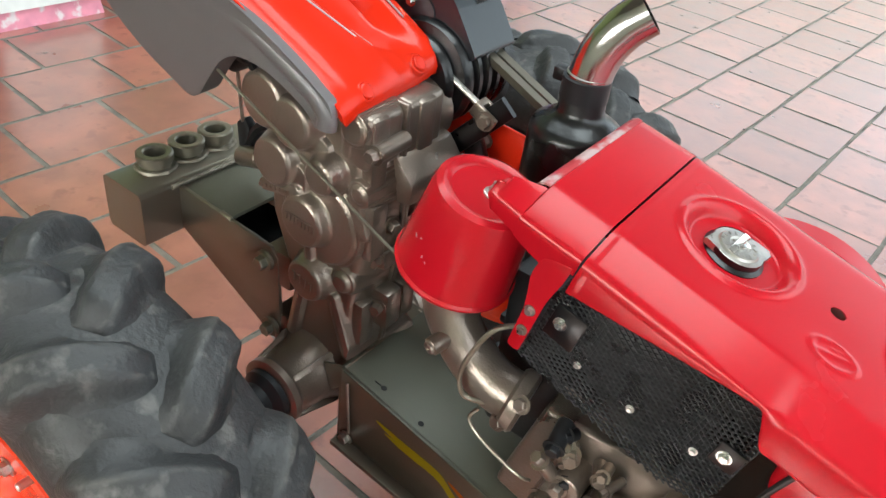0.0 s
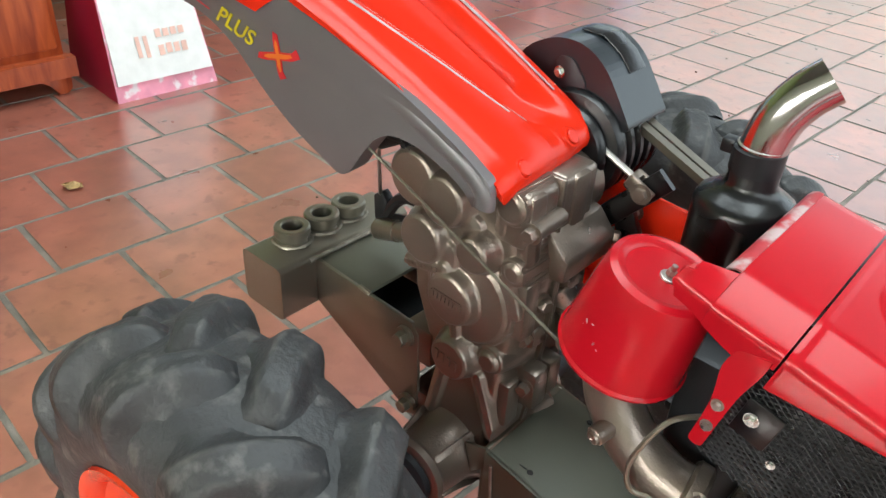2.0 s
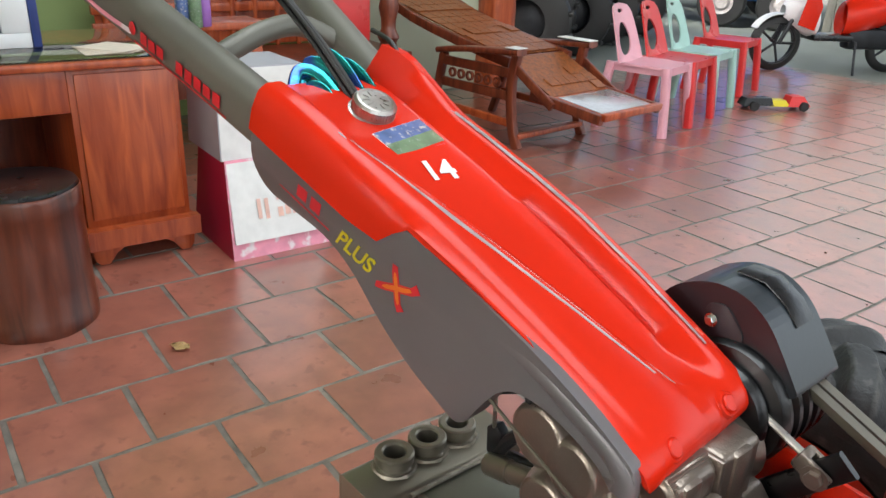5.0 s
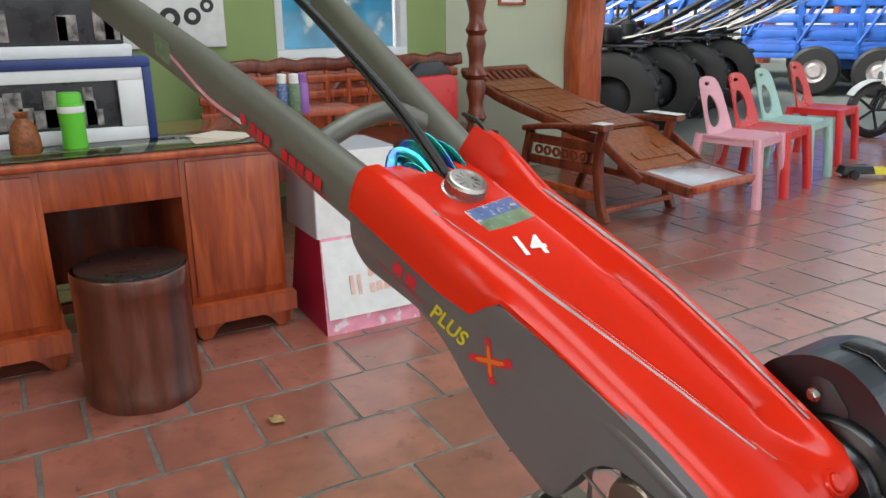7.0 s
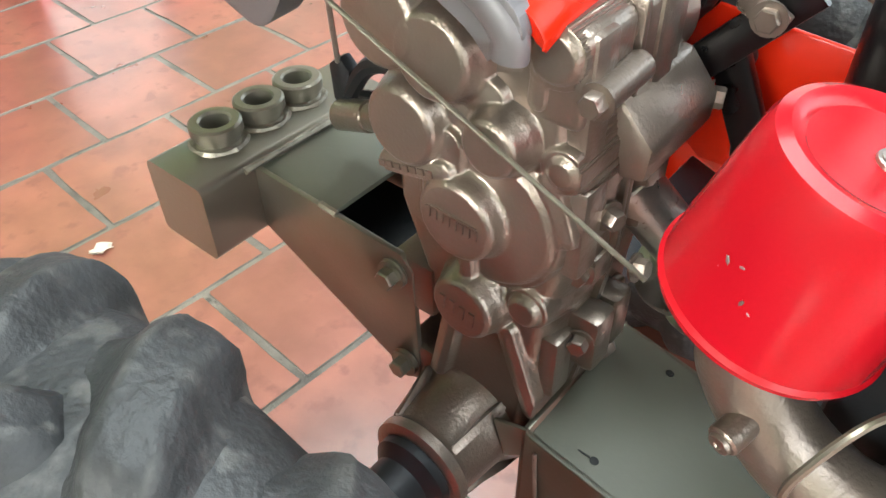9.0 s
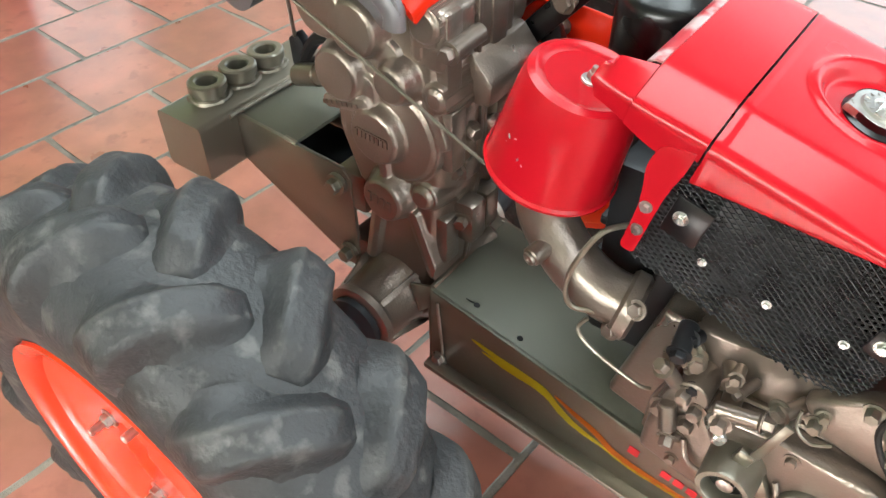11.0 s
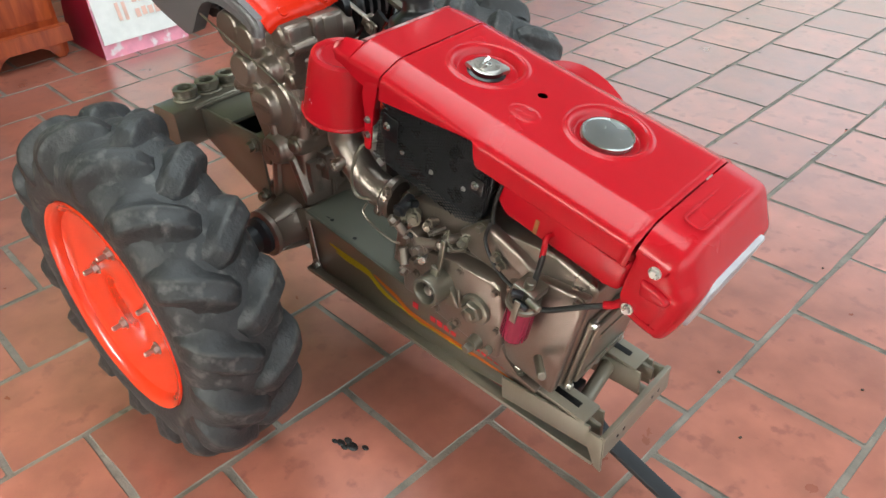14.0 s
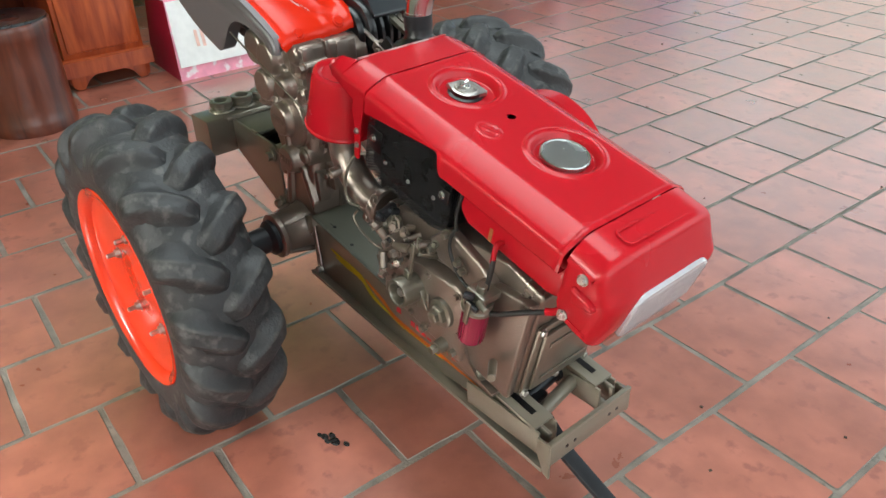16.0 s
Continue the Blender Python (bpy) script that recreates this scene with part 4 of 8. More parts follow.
hose(bm, [(0.250, -0.100, -0.150), (0.262, -0.096, -0.142), (0.272, -0.092, -0.126)], 0.006, 6, 10)
part("red_hose", bm, CRIMSON, tractor, "crimson pipe end", ENG)
# fuel filter
FIL = ENG @ pose(0.148, -0.132, -0.192)
bm = bmesh.new()
lathe(bm, [(0.0, 0.0), (0.024, 0.0), (0.024, -0.012), (0.0265, -0.014), (0.0265, -0.020), (0.022, -0.022), (0, -0.022)], FIL, 32)
box(bm, -0.020, 0.020, -0.012, 0.028, 0.0, 0.016, 0.004, FIL)
rod(bm, FIL @ Vector((0, 0, 0.012)), FIL @ Vector((0.002, 0, 0.030)), 0.008)
rod(bm, FIL @ Vector((0.012, -0.014, 0.008)), FIL @ Vector((0.036, -0.020, 0.012)), 0.006)
box(bm, 0.000, 0.010, -0.0295, -0.0265, -0.035, 0.010, 0.001, FIL)
filt = part("fuel_filter", bm, STEEL, tractor, "fuel filter head above a red see-through bowl")
bm = bmesh.new()
lathe(bm, [(0.0215, -0.022), (0.0212, -0.088), (0.0185, -0.093), (0, -0.094)], FIL, 36)
part("filter_bowl", bm, PLASTICRED, filt, "red translucent filter bowl")
bm = bmesh.new()
for k in range(20):
    box(bm, 0.0212, 0.0222, -0.0011, 0.0011, -0.087, -0.026, 0, FIL @ pose(0, 0, 0, 0, 0, k * 18))
part("bowl_ribs", bm, PLASTICRED, filt)
bm = bmesh.new()
box(bm, -0.022, -0.004, -0.022, -0.010, 0.002, 0.012, 0.003, FIL @ pose(0, 0, 0.006, 0, 0, 30))
box(bm, -0.006, 0.020, -0.026, -0.016, -0.004, 0.004, 0.002, FIL)
part("filter_tap", bm, BLACKMETAL, filt, "dark shut-off tap")

# engine feet
bm = bmesh.new()
prism(bm, [(0.125, -0.352), (0.135, -0.375), (0.165, -0.392), (0.205, -0.392), (0.205, -0.402), (0.100, -0.402), (0.095, -0.385)], 0.040, side_frame(-0.070), 0.003)
prism(bm, [(0.020, -0.362), (0.060, -0.362), (0.072, -0.402), (0.015, -0.402)], 0.045, side_frame(-0.070), 0.003)
foot = part("engine_foot", bm, BRONZE, tractor, "cast engine foot bolted to the rail", ENG)
bm = bmesh.new()
for a in (0.045, 0.160):
    bolt(bm, (a, -0.098, -0.392), (0, 0, 1), 0.009, 0.010)
    rod(bm, (a, -0.098, -0.384), (a, -0.098, -0.366), 0.005)
bolt(bm, (0.108, -0.116, -0.370), (0, -1, 0), 0.008, 0.010)
bolt(bm, (0.030, -0.117, -0.378), (0, -1, 0), 0.008, 0.010)
part("foot_bolts", bm, STEEL, foot, "", ENG)

# chassis: side plates, platform, rails, front bar
def chassis():
    slope = lambda u: 0.388 - 0.193 * (u - 0.05)
    low = lambda u: 0.254 - 0.103 * (u - 0.08)
    root = None
    for s, name in ((-1, "side_plate"), (1, "side_plate")):
        bm = bmesh.new()
        v0 = -0.076 if s < 0 else 0.088
        prism(bm, [(0.045, slope(0.045)), (0.520, slope(0.52)), (0.745, 0.258), (0.745, 0.232), (0.45, low(0.45)), (0.045, low(0.045))], 0.006, side_frame(v0 + 0.003 * 0), 0.0015)
        prism(bm, [(0.045, low(0.045)), (0.745, low(0.745) + 0.004), (0.745, low(0.745) - 0.004), (0.045, low(0.045) - 0.008)], 0.024, side_frame(v0 if s < 0 else v0 + 0.018), 0.001)
        ob = part(name, bm, STEEL, tractor, "bronze-grey steel chassis side plate")
        root = root or ob
    bm = bmesh.new()
    t = math.degrees(math.atan(0.193))
    box(bm, 0.0, 0.420, -0.083, 0.086, -0.004, 0.0, 0.001, pose(0.050, 0, 0.388, 0, t, 0))
    plate = part("platform_plate", bm, OLIVE, tractor, "flat bronze-grey steel platform plate")
    bm = bmesh.new()
    prism(bm, [(0.010, 0.375), (0.046, 0.389), (0.046, 0.352), (0.024, 0.330)], 0.004, side_frame(-0.076), 0.001)
    prism(bm, [(0.010, 0.375), (0.046, 0.389), (0.046, 0.352), (0.024, 0.330)], 0.004, side_frame(0.086), 0.001)
    box(bm, 0.012, 0.05, 0.02, 0.090, 0.380, 0.384, 0.001, pose(0, 0, 0.004))
    box(bm, 0.040, 0.046, -0.080, 0.088, 0.250, 0.386, 0.001)
    part("platform_gusset", bm, STEEL, plate)
    # Black marks laid on the plate paint the dark of its holes.
    bm = bmesh.new()
    for u, v2 in ((0.104, -0.062), (0.172, -0.066), (0.110, 0.066)):
        p = Vector((u, v2, slope(u) + 0.0004))
        m, _ = axis_frame(p, p + Vector((0.19, 0, 0.98)))
        lathe(bm, [(0.0042, 0), (0.0038, 0.0003), (0, 0.0004)], m, 14)
    box(bm, 0.084, 0.100, -0.0635, -0.0620, slope(0.092) + 0.0002, slope(0.092) + 0.0008)
    part("platform_holes", bm, BLACK, plate, "small black marks painted for the shade in drilled holes")
    bm = bmesh.new()
    bolt(bm, (0.060, -0.083, 0.262), (0, -1, 0), 0.0085, 0.008)
    rod(bm, (0.066, -0.084, 0.275), (0.058, -0.084, 0.370), 0.0022, seg=8)
    part("side_bolt", bm, ALLOY, root)
    for s in (-1, 1):
        bm = bmesh.new()
        v0, v1 = (-0.098, -0.052) if s < 0 else (0.056, 0.102)
        box(bm, 0.470, 0.735, v0, v1, -0.006, 0.0, 0.001, pose(0, 0, 0.308 + 0.160 * 0.47, 0, math.degrees(math.atan(0.160)), 0) @ pose(0, 0, 0.0))
        box(bm, 0.560, 0.735, v0, v0 + 0.005, 0.215, 0.262, 0.001)
        box(bm, 0.560, 0.735, v1 - 0.005, v1, 0.205, 0.262, 0.001)
        rail = part("front_rail", bm, TAN, tractor, "bronze-grey steel channel rail with a slot")
        # No cut here: a black strip on the rail paints the slot's shade.
        bm = bmesh.new()
        box(bm, 0.640, 0.712, (v0 + v1) / 2 - 0.006, (v0 + v1) / 2 + 0.006, 0.0006, 0.0012, 0, pose(0, 0, 0.308 + 0.160 * 0.47, 0, math.degrees(math.atan(0.160)), 0))
        part("rail_slot", bm, BLACK, rail, "black strip painted for the slot's shade")
    bm = bmesh.new()
    box(bm, 0.757, 0.766, -0.101, 0.107, 0.254, 0.260, 0.001)
    box(bm, 0.759, 0.765, -0.100, 0.106, 0.212, 0.258, 0.001)
    prism(bm, [(0.735, 0.256), (0.763, 0.256), (0.763, 0.180), (0.750, 0.186), (0.735, 0.225)], 0.005, side_frame(-0.097), 0.001)
    prism(bm, [(0.735, 0.256), (0.763, 0.256), (0.763, 0.205), (0.735, 0.225)], 0.005, side_frame(0.106), 0.001)
    bar = part("front_bar", bm, TAN, tractor, "welded bronze-grey front crossbar with worn edge")
    # Discs on the bar's face, black for the dark inside its holes.
    bm = bmesh.new()
    for v2 in (-0.060, -0.040, 0.05, 0.07):
        m, _ = axis_frame((0.7652, v2, 0.232), (0.77, v2, 0.232))
        lathe(bm, [(0.004, 0), (0.0036, 0.0004), (0, 0.0005)], m, 12)
    part("bar_holes", bm, BLACK, bar)
    bm = bmesh.new()
    rod(bm, (0.690, -0.060, 0.238), (0.672, 0.062, 0.244), 0.013, seg=20)
    part("cross_tube", bm, TAN, tractor, "bronze-grey cross tube")
    bm = bmesh.new()
    rod(bm, (0.640, -0.040, 0.232), (0.635, 0.045, 0.245), 0.015, seg=20)
    rod(bm, (0.6345, 0.045, 0.245), (0.634, 0.056, 0.246), 0.019, seg=20)
    box(bm, 0.630, 0.665, -0.030, 0.004, 0.205, 0.245, 0.004)
    part("stand_pivot", bm, BLACKMETAL, tractor, "black pivot of the front stand")
    bm = bmesh.new()
    sweep(bm, [(0.655, -0.008, 0.205), (0.728, -0.006, 0.140), (0.900, -0.002, 0.062), (1.02, 0.0, 0.008)], round_rect(0.030, 0.012, 0.003, 2))
    stand = part("front_stand", bm, BLACKMETAL, tractor, "dark steel front stand leg")
    bm = bmesh.new()
    box(bm, 0.985, 1.055, -0.045, 0.045, 0.0005, 0.008, 0.002)
    part("stand_foot", bm, BLACKMETAL, stand)
    # coloured flashes along the side plate
    for mat, pts, w in ((YELLOW, [(0.112, 0.337), (0.155, 0.327), (0.195, 0.320), (0.224, 0.313), (0.245, 0.296), (0.272, 0.282), (0.315, 0.272)], 0.0095),
                        (YELLOW, [(0.128, 0.324), (0.165, 0.317), (0.210, 0.312)], 0.004),
                        (ORANGEDECAL, [(0.236, 0.318), (0.262, 0.306), (0.296, 0.292), (0.330, 0.272), (0.386, 0.264), (0.462, 0.260), (0.573, 0.250)], 0.0075),
                        (YELLOW, [(0.301, 0.274), (0.345, 0.263), (0.400, 0.260), (0.480, 0.252)], 0.003)):
        bm = bmesh.new()
        pp = bezier_points([(u, -0.0828, w2) for u, w2 in pts], 8)
        n = len(pp)
        rows = [[p + Vector((0, 0, s * w * 0.90 * math.sin(math.pi * min(1, (i + 0.5) / n * 1.0)) ** 0.6)) for s in (-1, 1)] for i, p in enumerate(pp)]
        loft(bm, rows)
        bmesh.ops.solidify(bm, geom=bm.faces[:], thickness=0.0004)
        part("side_flash", bm, mat, root, "printed flash on the side plate")
    bm = bmesh.new()
    for u0, w0, wide, n, sd in ((0.348, 0.298, 0.018, 1, 2), (0.415, 0.284, 0.066, 4, 3), (0.524, 0.274, 0.070, 5, 4)):
        bars(bm, side_frame(-0.0826) @ pose(u0, w0, 0, 0, 0, -7), wide, 0.014, n, 0.0004, 0.25, sd)
    part("side_mark", bm, REDDECAL, root, "red print on the side plate")


chassis()

# ---- gearbox ----
GEAR = [(-0.085, 0.300), (0.012, 0.300), (0.036, 0.345), (0.046, 0.420), (0.050, 0.500), (0.058, 0.560), (0.060, 0.640), (0.050, 0.690), (0.042, 0.742), (-0.055, 0.760), (-0.105, 0.770), (-0.128, 0.735), (-0.122, 0.640), (-0.118, 0.560), (-0.095, 0.500), (-0.078, 0.440), (-0.082, 0.360)]
# bosses: place forward, height, radius, rise; ribs: two ends, half width, rise
BOSSES = [(-0.016, 0.590, 0.060, 0.008), (-0.079, 0.653, 0.031, 0.026), (-0.002, 0.665, 0.022, 0.025), (-0.030, 0.589, 0.034, 0.025), (-0.024, 0.500, 0.029, 0.025),
          (-0.050, 0.715, 0.031, 0.025), (-0.095, 0.728, 0.034, 0.025), (0.026, 0.518, 0.014, 0.012), (0.032, 0.735, 0.018, 0.008), (0.044, 0.655, 0.012, 0.006)]
RIBS = [(-0.027, 0.550, -0.025, 0.528, 0.006, 0.017), (-0.098, 0.612, -0.044, 0.624, 0.008, 0.022), (0.010, 0.480, 0.040, 0.400, 0.008, 0.010), (-0.046, 0.470, -0.064, 0.380, 0.008, 0.010), (-0.058, 0.672, -0.024, 0.672, 0.016, 0.010),
        (0.034, 0.640, 0.050, 0.600, 0.008, 0.004), (-0.014, 0.690, -0.034, 0.700, 0.014, 0.010), (-0.090, 0.690, -0.075, 0.705, 0.014, 0.010), (0.022, 0.600, 0.040, 0.575, 0.008, 0.004), (-0.046, 0.645, -0.046, 0.625, 0.014, 0.016),
        (0.020, 0.700, 0.024, 0.770, 0.006, 0.006), (0.014, 0.760, -0.02, 0.760, 0.006, 0.006)]


def cast_face(outline, bosses, ribs, deep, step=0.0011):
    """A cast cover: rounded border, bosses and ribs melted together with fillets; rises towards minus across from 0."""
    u = np.arange(-0.150, 0.082, step)
    w = np.arange(0.292, 0.805, step)
    uu, ww = np.meshgrid(u, w)
    far, odd = np.full(uu.shape, 9.0), np.zeros(uu.shape, bool)
    for (x0, y0), (x1, y1) in zip(outline, outline[1:] + outline[:1]):
        dx, dy = x1 - x0, y1 - y0
        k = np.clip(((uu - x0) * dx + (ww - y0) * dy) / (dx * dx + dy * dy), 0, 1)
        far = np.minimum(far, np.hypot(uu - x0 - k * dx, ww - y0 - k * dy))
        odd ^= ((y0 > ww) != (y1 > ww)) & (uu < dx * (ww - y0) / (dy if dy else 1e-9) + x0)
    sd = np.where(odd, far, -far)
    ease = lambda x: np.clip(x, 0, 1) ** 2 * (3 - 2 * np.clip(x, 0, 1))
    z = deep * np.sqrt(np.clip(1 - (1 - np.clip(sd / 0.020, 0, 1)) ** 2, 0, 1))
    keep = sd > -0.0005
    plain = z.copy()
    blend = lambda a, b, k: np.maximum(a, b) + np.clip(k - np.abs(a - b), 0, k) ** 2 / (4 * k)
    for bu, bw, r, h in bosses:
        d = np.hypot(uu - bu, ww - bw)
        lobe = deep + h * 0.40 - 0.030 * ease((d - r - 0.004) / 0.009) - 1.2 * np.clip(d - r - 0.009, 0, 9)
        cap = deep + h - 0.0025 * ease((d - r + 0.004) / 0.004) - 3.2 * np.clip(d - r, 0, 9)
        z = blend(blend(z, lobe, 0.006), cap, 0.0025)
        keep |= d < r + 0.003
    for u0, w0, u1, w1, r, h in ribs:
        k = np.clip(((uu - u0) * (u1 - u0) + (ww - w0) * (w1 - w0)) / ((u1 - u0) ** 2 + (w1 - w0) ** 2), 0, 1)
        d = np.hypot(uu - u0 - k * (u1 - u0), ww - w0 - k * (w1 - w0))
        z = blend(z, deep + h - 0.002 * ease(d / r) - 2.6 * np.clip(d - r, 0, 9), 0.005)
    z = np.clip(np.where(sd < 0.002, np.minimum(z, z), z), 0.0, 0.2)
    index, verts, faces = {}, [], []
    for i, j in zip(*np.nonzero(keep)):
        index[(i, j)] = len(verts)
        verts.append((u[j], -float(z[i, j]), w[i]))
    for (i, j), n in index.items():
        q = [index.get(p) for p in ((i, j), (i, j + 1), (i + 1, j + 1), (i + 1, j))]
        if None not in q:
            faces.append(q)
    me = bpy.data.meshes.new("gearbox_half")
    me.from_pydata(verts, [], faces)
    bm = bmesh.new()
    bm.from_mesh(me)
    rim = [e for e in bm.edges if e.is_boundary]
    made = bmesh.ops.extrude_edge_only(bm, edges=rim)
    for v in [g for g in made["geom"] if isinstance(g, bmesh.types.BMVert)]:
        v.co.y = 0.0
    return bm


gearbox = part("gearbox_half", cast_face(GEAR, BOSSES, RIBS, 0.060), BRONZE, tractor, "bronze-grey cast gearbox half with round bosses", pose(0, -0.002, 0), 70)
bm = bmesh.new()
prism(bm, grown(GEAR, -0.004), 0.060, side_frame(0.062), 0.010, 3)
half = part("gearbox_half", bm, BRONZE, tractor, "bronze-grey cast gearbox half")
bm = bmesh.new()
prism(bm, grown(GEAR, 0.006), 0.005, side_frame(-0.0005), 0.0015)
prism(bm, grown(GEAR, 0.006), 0.005, side_frame(0.0055), 0.0015)
part("gearbox_flange", bm, BRONZE, gearbox)


bm = bmesh.new()
bars(bm, side_frame(-0.0865) @ pose(-0.030, 0.590, 0, 0, 0, -3), 0.050, 0.010, 8, 0.0022, 0.3, 5)
box(bm, -0.052, -0.008, 0.0045, 0.0062, 0, 0.0022, 0, side_frame(-0.0865) @ pose(0, 0.590, 0, 0, 0, -3) @ pose(0, -0.001, 0))
bars(bm, side_frame(-0.0865) @ pose(-0.024, 0.500, 0, 0, 0, -6), 0.040, 0.016, 4, 0.0022, 0.45, 8)
bars(bm, side_frame(-0.0838) @ pose(-0.076, 0.617, 0, 0, 0, 12), 0.056, 0.006, 7, 0.0015, 0.3, 9)
part("cast_mark", bm, BRONZE, gearbox, "raised cast lettering")
bm = bmesh.new()
for u, w, h in ((0.050, 0.700, 0.10), (0.056, 0.600, 0.08), (0.048, 0.450, 0.07)):
    box(bm, u - 0.012, u + 0.006, -0.058, -0.030, w - h / 2, w + h / 2, 0.005)
    box(bm, u - 0.010, u + 0.008, 0.020, 0.052, w - h / 2, w + h / 2, 0.006)
part("rib_castings", bm, BRONZE, gearbox)
# bosses on the front side
bm = bmesh.new()
box(bm, -0.030, 0.0535, -0.0635, -0.003, 0.684, 0.752, 0.009, None, 3)
box(bm, -0.030, 0.0540, 0.002, 0.072, 0.680, 0.752, 0.009, None, 3)
box(bm, -0.030, 0.0565, -0.004, 0.003, 0.684, 0.754, 0.002)
rod(bm, (0.006, 0.066, 0.706), (0.008, 0.104, 0.706), 0.044, seg=36, edge=0.006)
box(bm, 0.040, 0.062, -0.052, -0.008, 0.702, 0.720, 0.006, None, 3)
rod(bm, (0.060, -0.060, 0.713), (0.060, -0.006, 0.715), 0.0105, seg=24, edge=0.003)
prism(bm, [(0.020, 0.625), (0.080, 0.632), (0.082, 0.660), (0.055, 0.690), (0.020, 0.690)], 0.105, side_frame(0.090), 0.006)
box(bm, 0.040, 0.074, -0.032, -0.001, 0.440, 0.500, 0.006)
box(bm, 0.040, 0.072, 0.002, 0.030, 0.442, 0.498, 0.006)
box(bm, 0.036, 0.062, -0.030, -0.001, 0.532, 0.562, 0.006)
box(bm, 0.036, 0.060, 0.002, 0.020, 0.534, 0.560, 0.006)
box(bm, 0.046, 0.070, 0.018, 0.058, 0.560, 0.625, 0.010)
rod(bm, (0.020, -0.030, 0.352), (0.030, 0.060, 0.385), 0.030, seg=24, edge=0.004)
part("front_bosses", bm, BRONZE, gearbox)
bm = bmesh.new()
for p, n in (((0.060, -0.060, 0.713), (0, -1, 0)), ((0.050, -0.031, 0.547), (0.2, -1, 0)), ((0.060, -0.033, 0.476), (0.2, -1, 0)), ((0.074, 0.090, 0.652), (1, 0.3, 0)), ((0.060, -0.020, 0.600), (1, -0.3, 0)), ((0.076, 0.010, 0.536), (1, 0, 0.3))):
    bolt(bm, p, n, 0.0085, 0.010)
part("gearbox_bolts", bm, BRONZE, gearbox)
# axle housings and axle shafts
for s in (-1, 1):
    bm = bmesh.new()
    m, _ = axis_frame((-0.032, 0, 0.328), (-0.032, s, 0.328))
    ribs = []
    lathe(bm, [(0.072, 0.030), (0.066, 0.050), (0.052, 0.075), (0.047, 0.120), (0.049, 0.126), (0.051, 0.128), (0.051, 0.138), (0.046, 0.141), (0.040, 0.141), (0.040, 0.138), (0.0, 0.138)], m, 44)
    if s < 0:
        for k in range(4):
            p = m @ pose(0, 0, 0, 0, 0, k * 90 + 50)
            rib = bmesh.new()
            ribs.append(rib)
            prism(rib, [(0.042, 0.126), (0.0515, 0.126), (0.060, 0.070), (0.069, 0.045), (0.050, 0.045)], 0.008, p @ Matrix(((1, 0, 0, 0), (0, 0, 1, -0.004), (0, 1, 0, 0), (0, 0, 0, 1))), 0.003)
    housing = part("axle_housing", bm, BRONZE, tractor, "bronze-grey cast axle housing", smooth=40)
    for rib in ribs:
        part("casting_rib", rib, BRONZE, housing)
    bm = bmesh.new()
    lathe(bm, [(0.040, 0.136), (0.040, 0.150), (0.034, 0.156), (0.030, 0.160), (0.030, 0.210), (0.024, 0.214), (0.024, 0.214), (0, 0.214)], m, 32)
    prism(bm, [(-0.021, -0.021), (0.021, -0.021), (0.021, 0.021), (-0.021, 0.021)], 0.12 if s < 0 else 0.24, m @ pose(0, 0, 0.205, 0, 0, 20), 0.003)
    part("axle_shaft", bm, BLACKMETAL, housing, "dark greased axle shaft")

# hitch beam and brackets behind the gearbox
bm = bmesh.new()
sweep(bm, [(-0.341, -0.132, 0.474), (-0.341, 0.120, 0.474)], [(-p[0], p[1]) for p in round_rect(0.088, 0.088, 0.008, 3)])
beam = part("hitch_beam", bm, STEEL, tractor, "bronze-grey square steel hitch beam")
bm = bmesh.new()
for u, v2 in ((-0.352, -0.066), (-0.352, -0.010), (-0.352, 0.044)):
    lathe(bm, [(0.0135, 0.0), (0.0265, 0.0), (0.0265, 0.004), (0.0230, 0.007), (0.0230, 0.013), (0.0270, 0.015), (0.0270, 0.025), (0.0245, 0.027), (0.0170, 0.027), (0.0150, 0.025)], pose(u, v2, 0.516), 36, True)
part("pin_bushings", bm, STEEL, beam, "welded steel pin bushings")
# Black discs in the bushings, shade of the bores put into colour.
bm = bmesh.new()
for u, v2 in ((-0.352, -0.066), (-0.352, -0.010), (-0.352, 0.044)):
    lathe(bm, [(0.0145, 0.001), (0, 0.0011)], pose(u, v2, 0.518), 24)
part("bushing_bores", bm, BLACK, beam)
bm = bmesh.new()
for u, v2 in ((-0.352, -0.066), (-0.352, -0.010), (-0.352, 0.044)):
    ring = [(u + 0.027 * math.cos(math.tau * k / 20), v2 + 0.027 * math.sin(math.tau * k / 20), 0.5185) for k in range(21)]
    sweep(bm, ring, lambda t: ring_section(0.0038 + 0.0012 * math.sin(t * 90), 6))
sweep(bm, [(-0.297, -0.080 + 0.008 * k, 0.512) for k in range(21)], lambda t: ring_section(0.004 + 0.001 * math.sin(t * 120), 6))
part("beam_welds", bm, WELD, beam, "bright weld beads")
bm = bmesh.new()
prism(bm, [(-0.300, 0.511), (-0.105, 0.502), (-0.092, 0.488), (-0.088, 0.345), (-0.100, 0.338), (-0.125, 0.350), (-0.300, 0.438)], 0.006, side_frame(-0.062), 0.001)
bracket = part("hitch_bracket", bm, STEEL, tractor, "bronze-grey steel bracket plate")
bm = bmesh.new()
prism(bm, [(-0.300, 0.511), (-0.105, 0.502), (-0.092, 0.488), (-0.088, 0.345), (-0.100, 0.338), (-0.125, 0.350), (-0.300, 0.438)], 0.006, side_frame(0.070), 0.001)
part("hitch_bracket", bm, STEEL, tractor, "bronze-grey steel bracket plate")
bm = bmesh.new()
box(bm, -0.300, -0.190, -0.064, 0.066, 0.500, 0.506, 0.001, pose(0, 0, 0, 0, 0, 0))
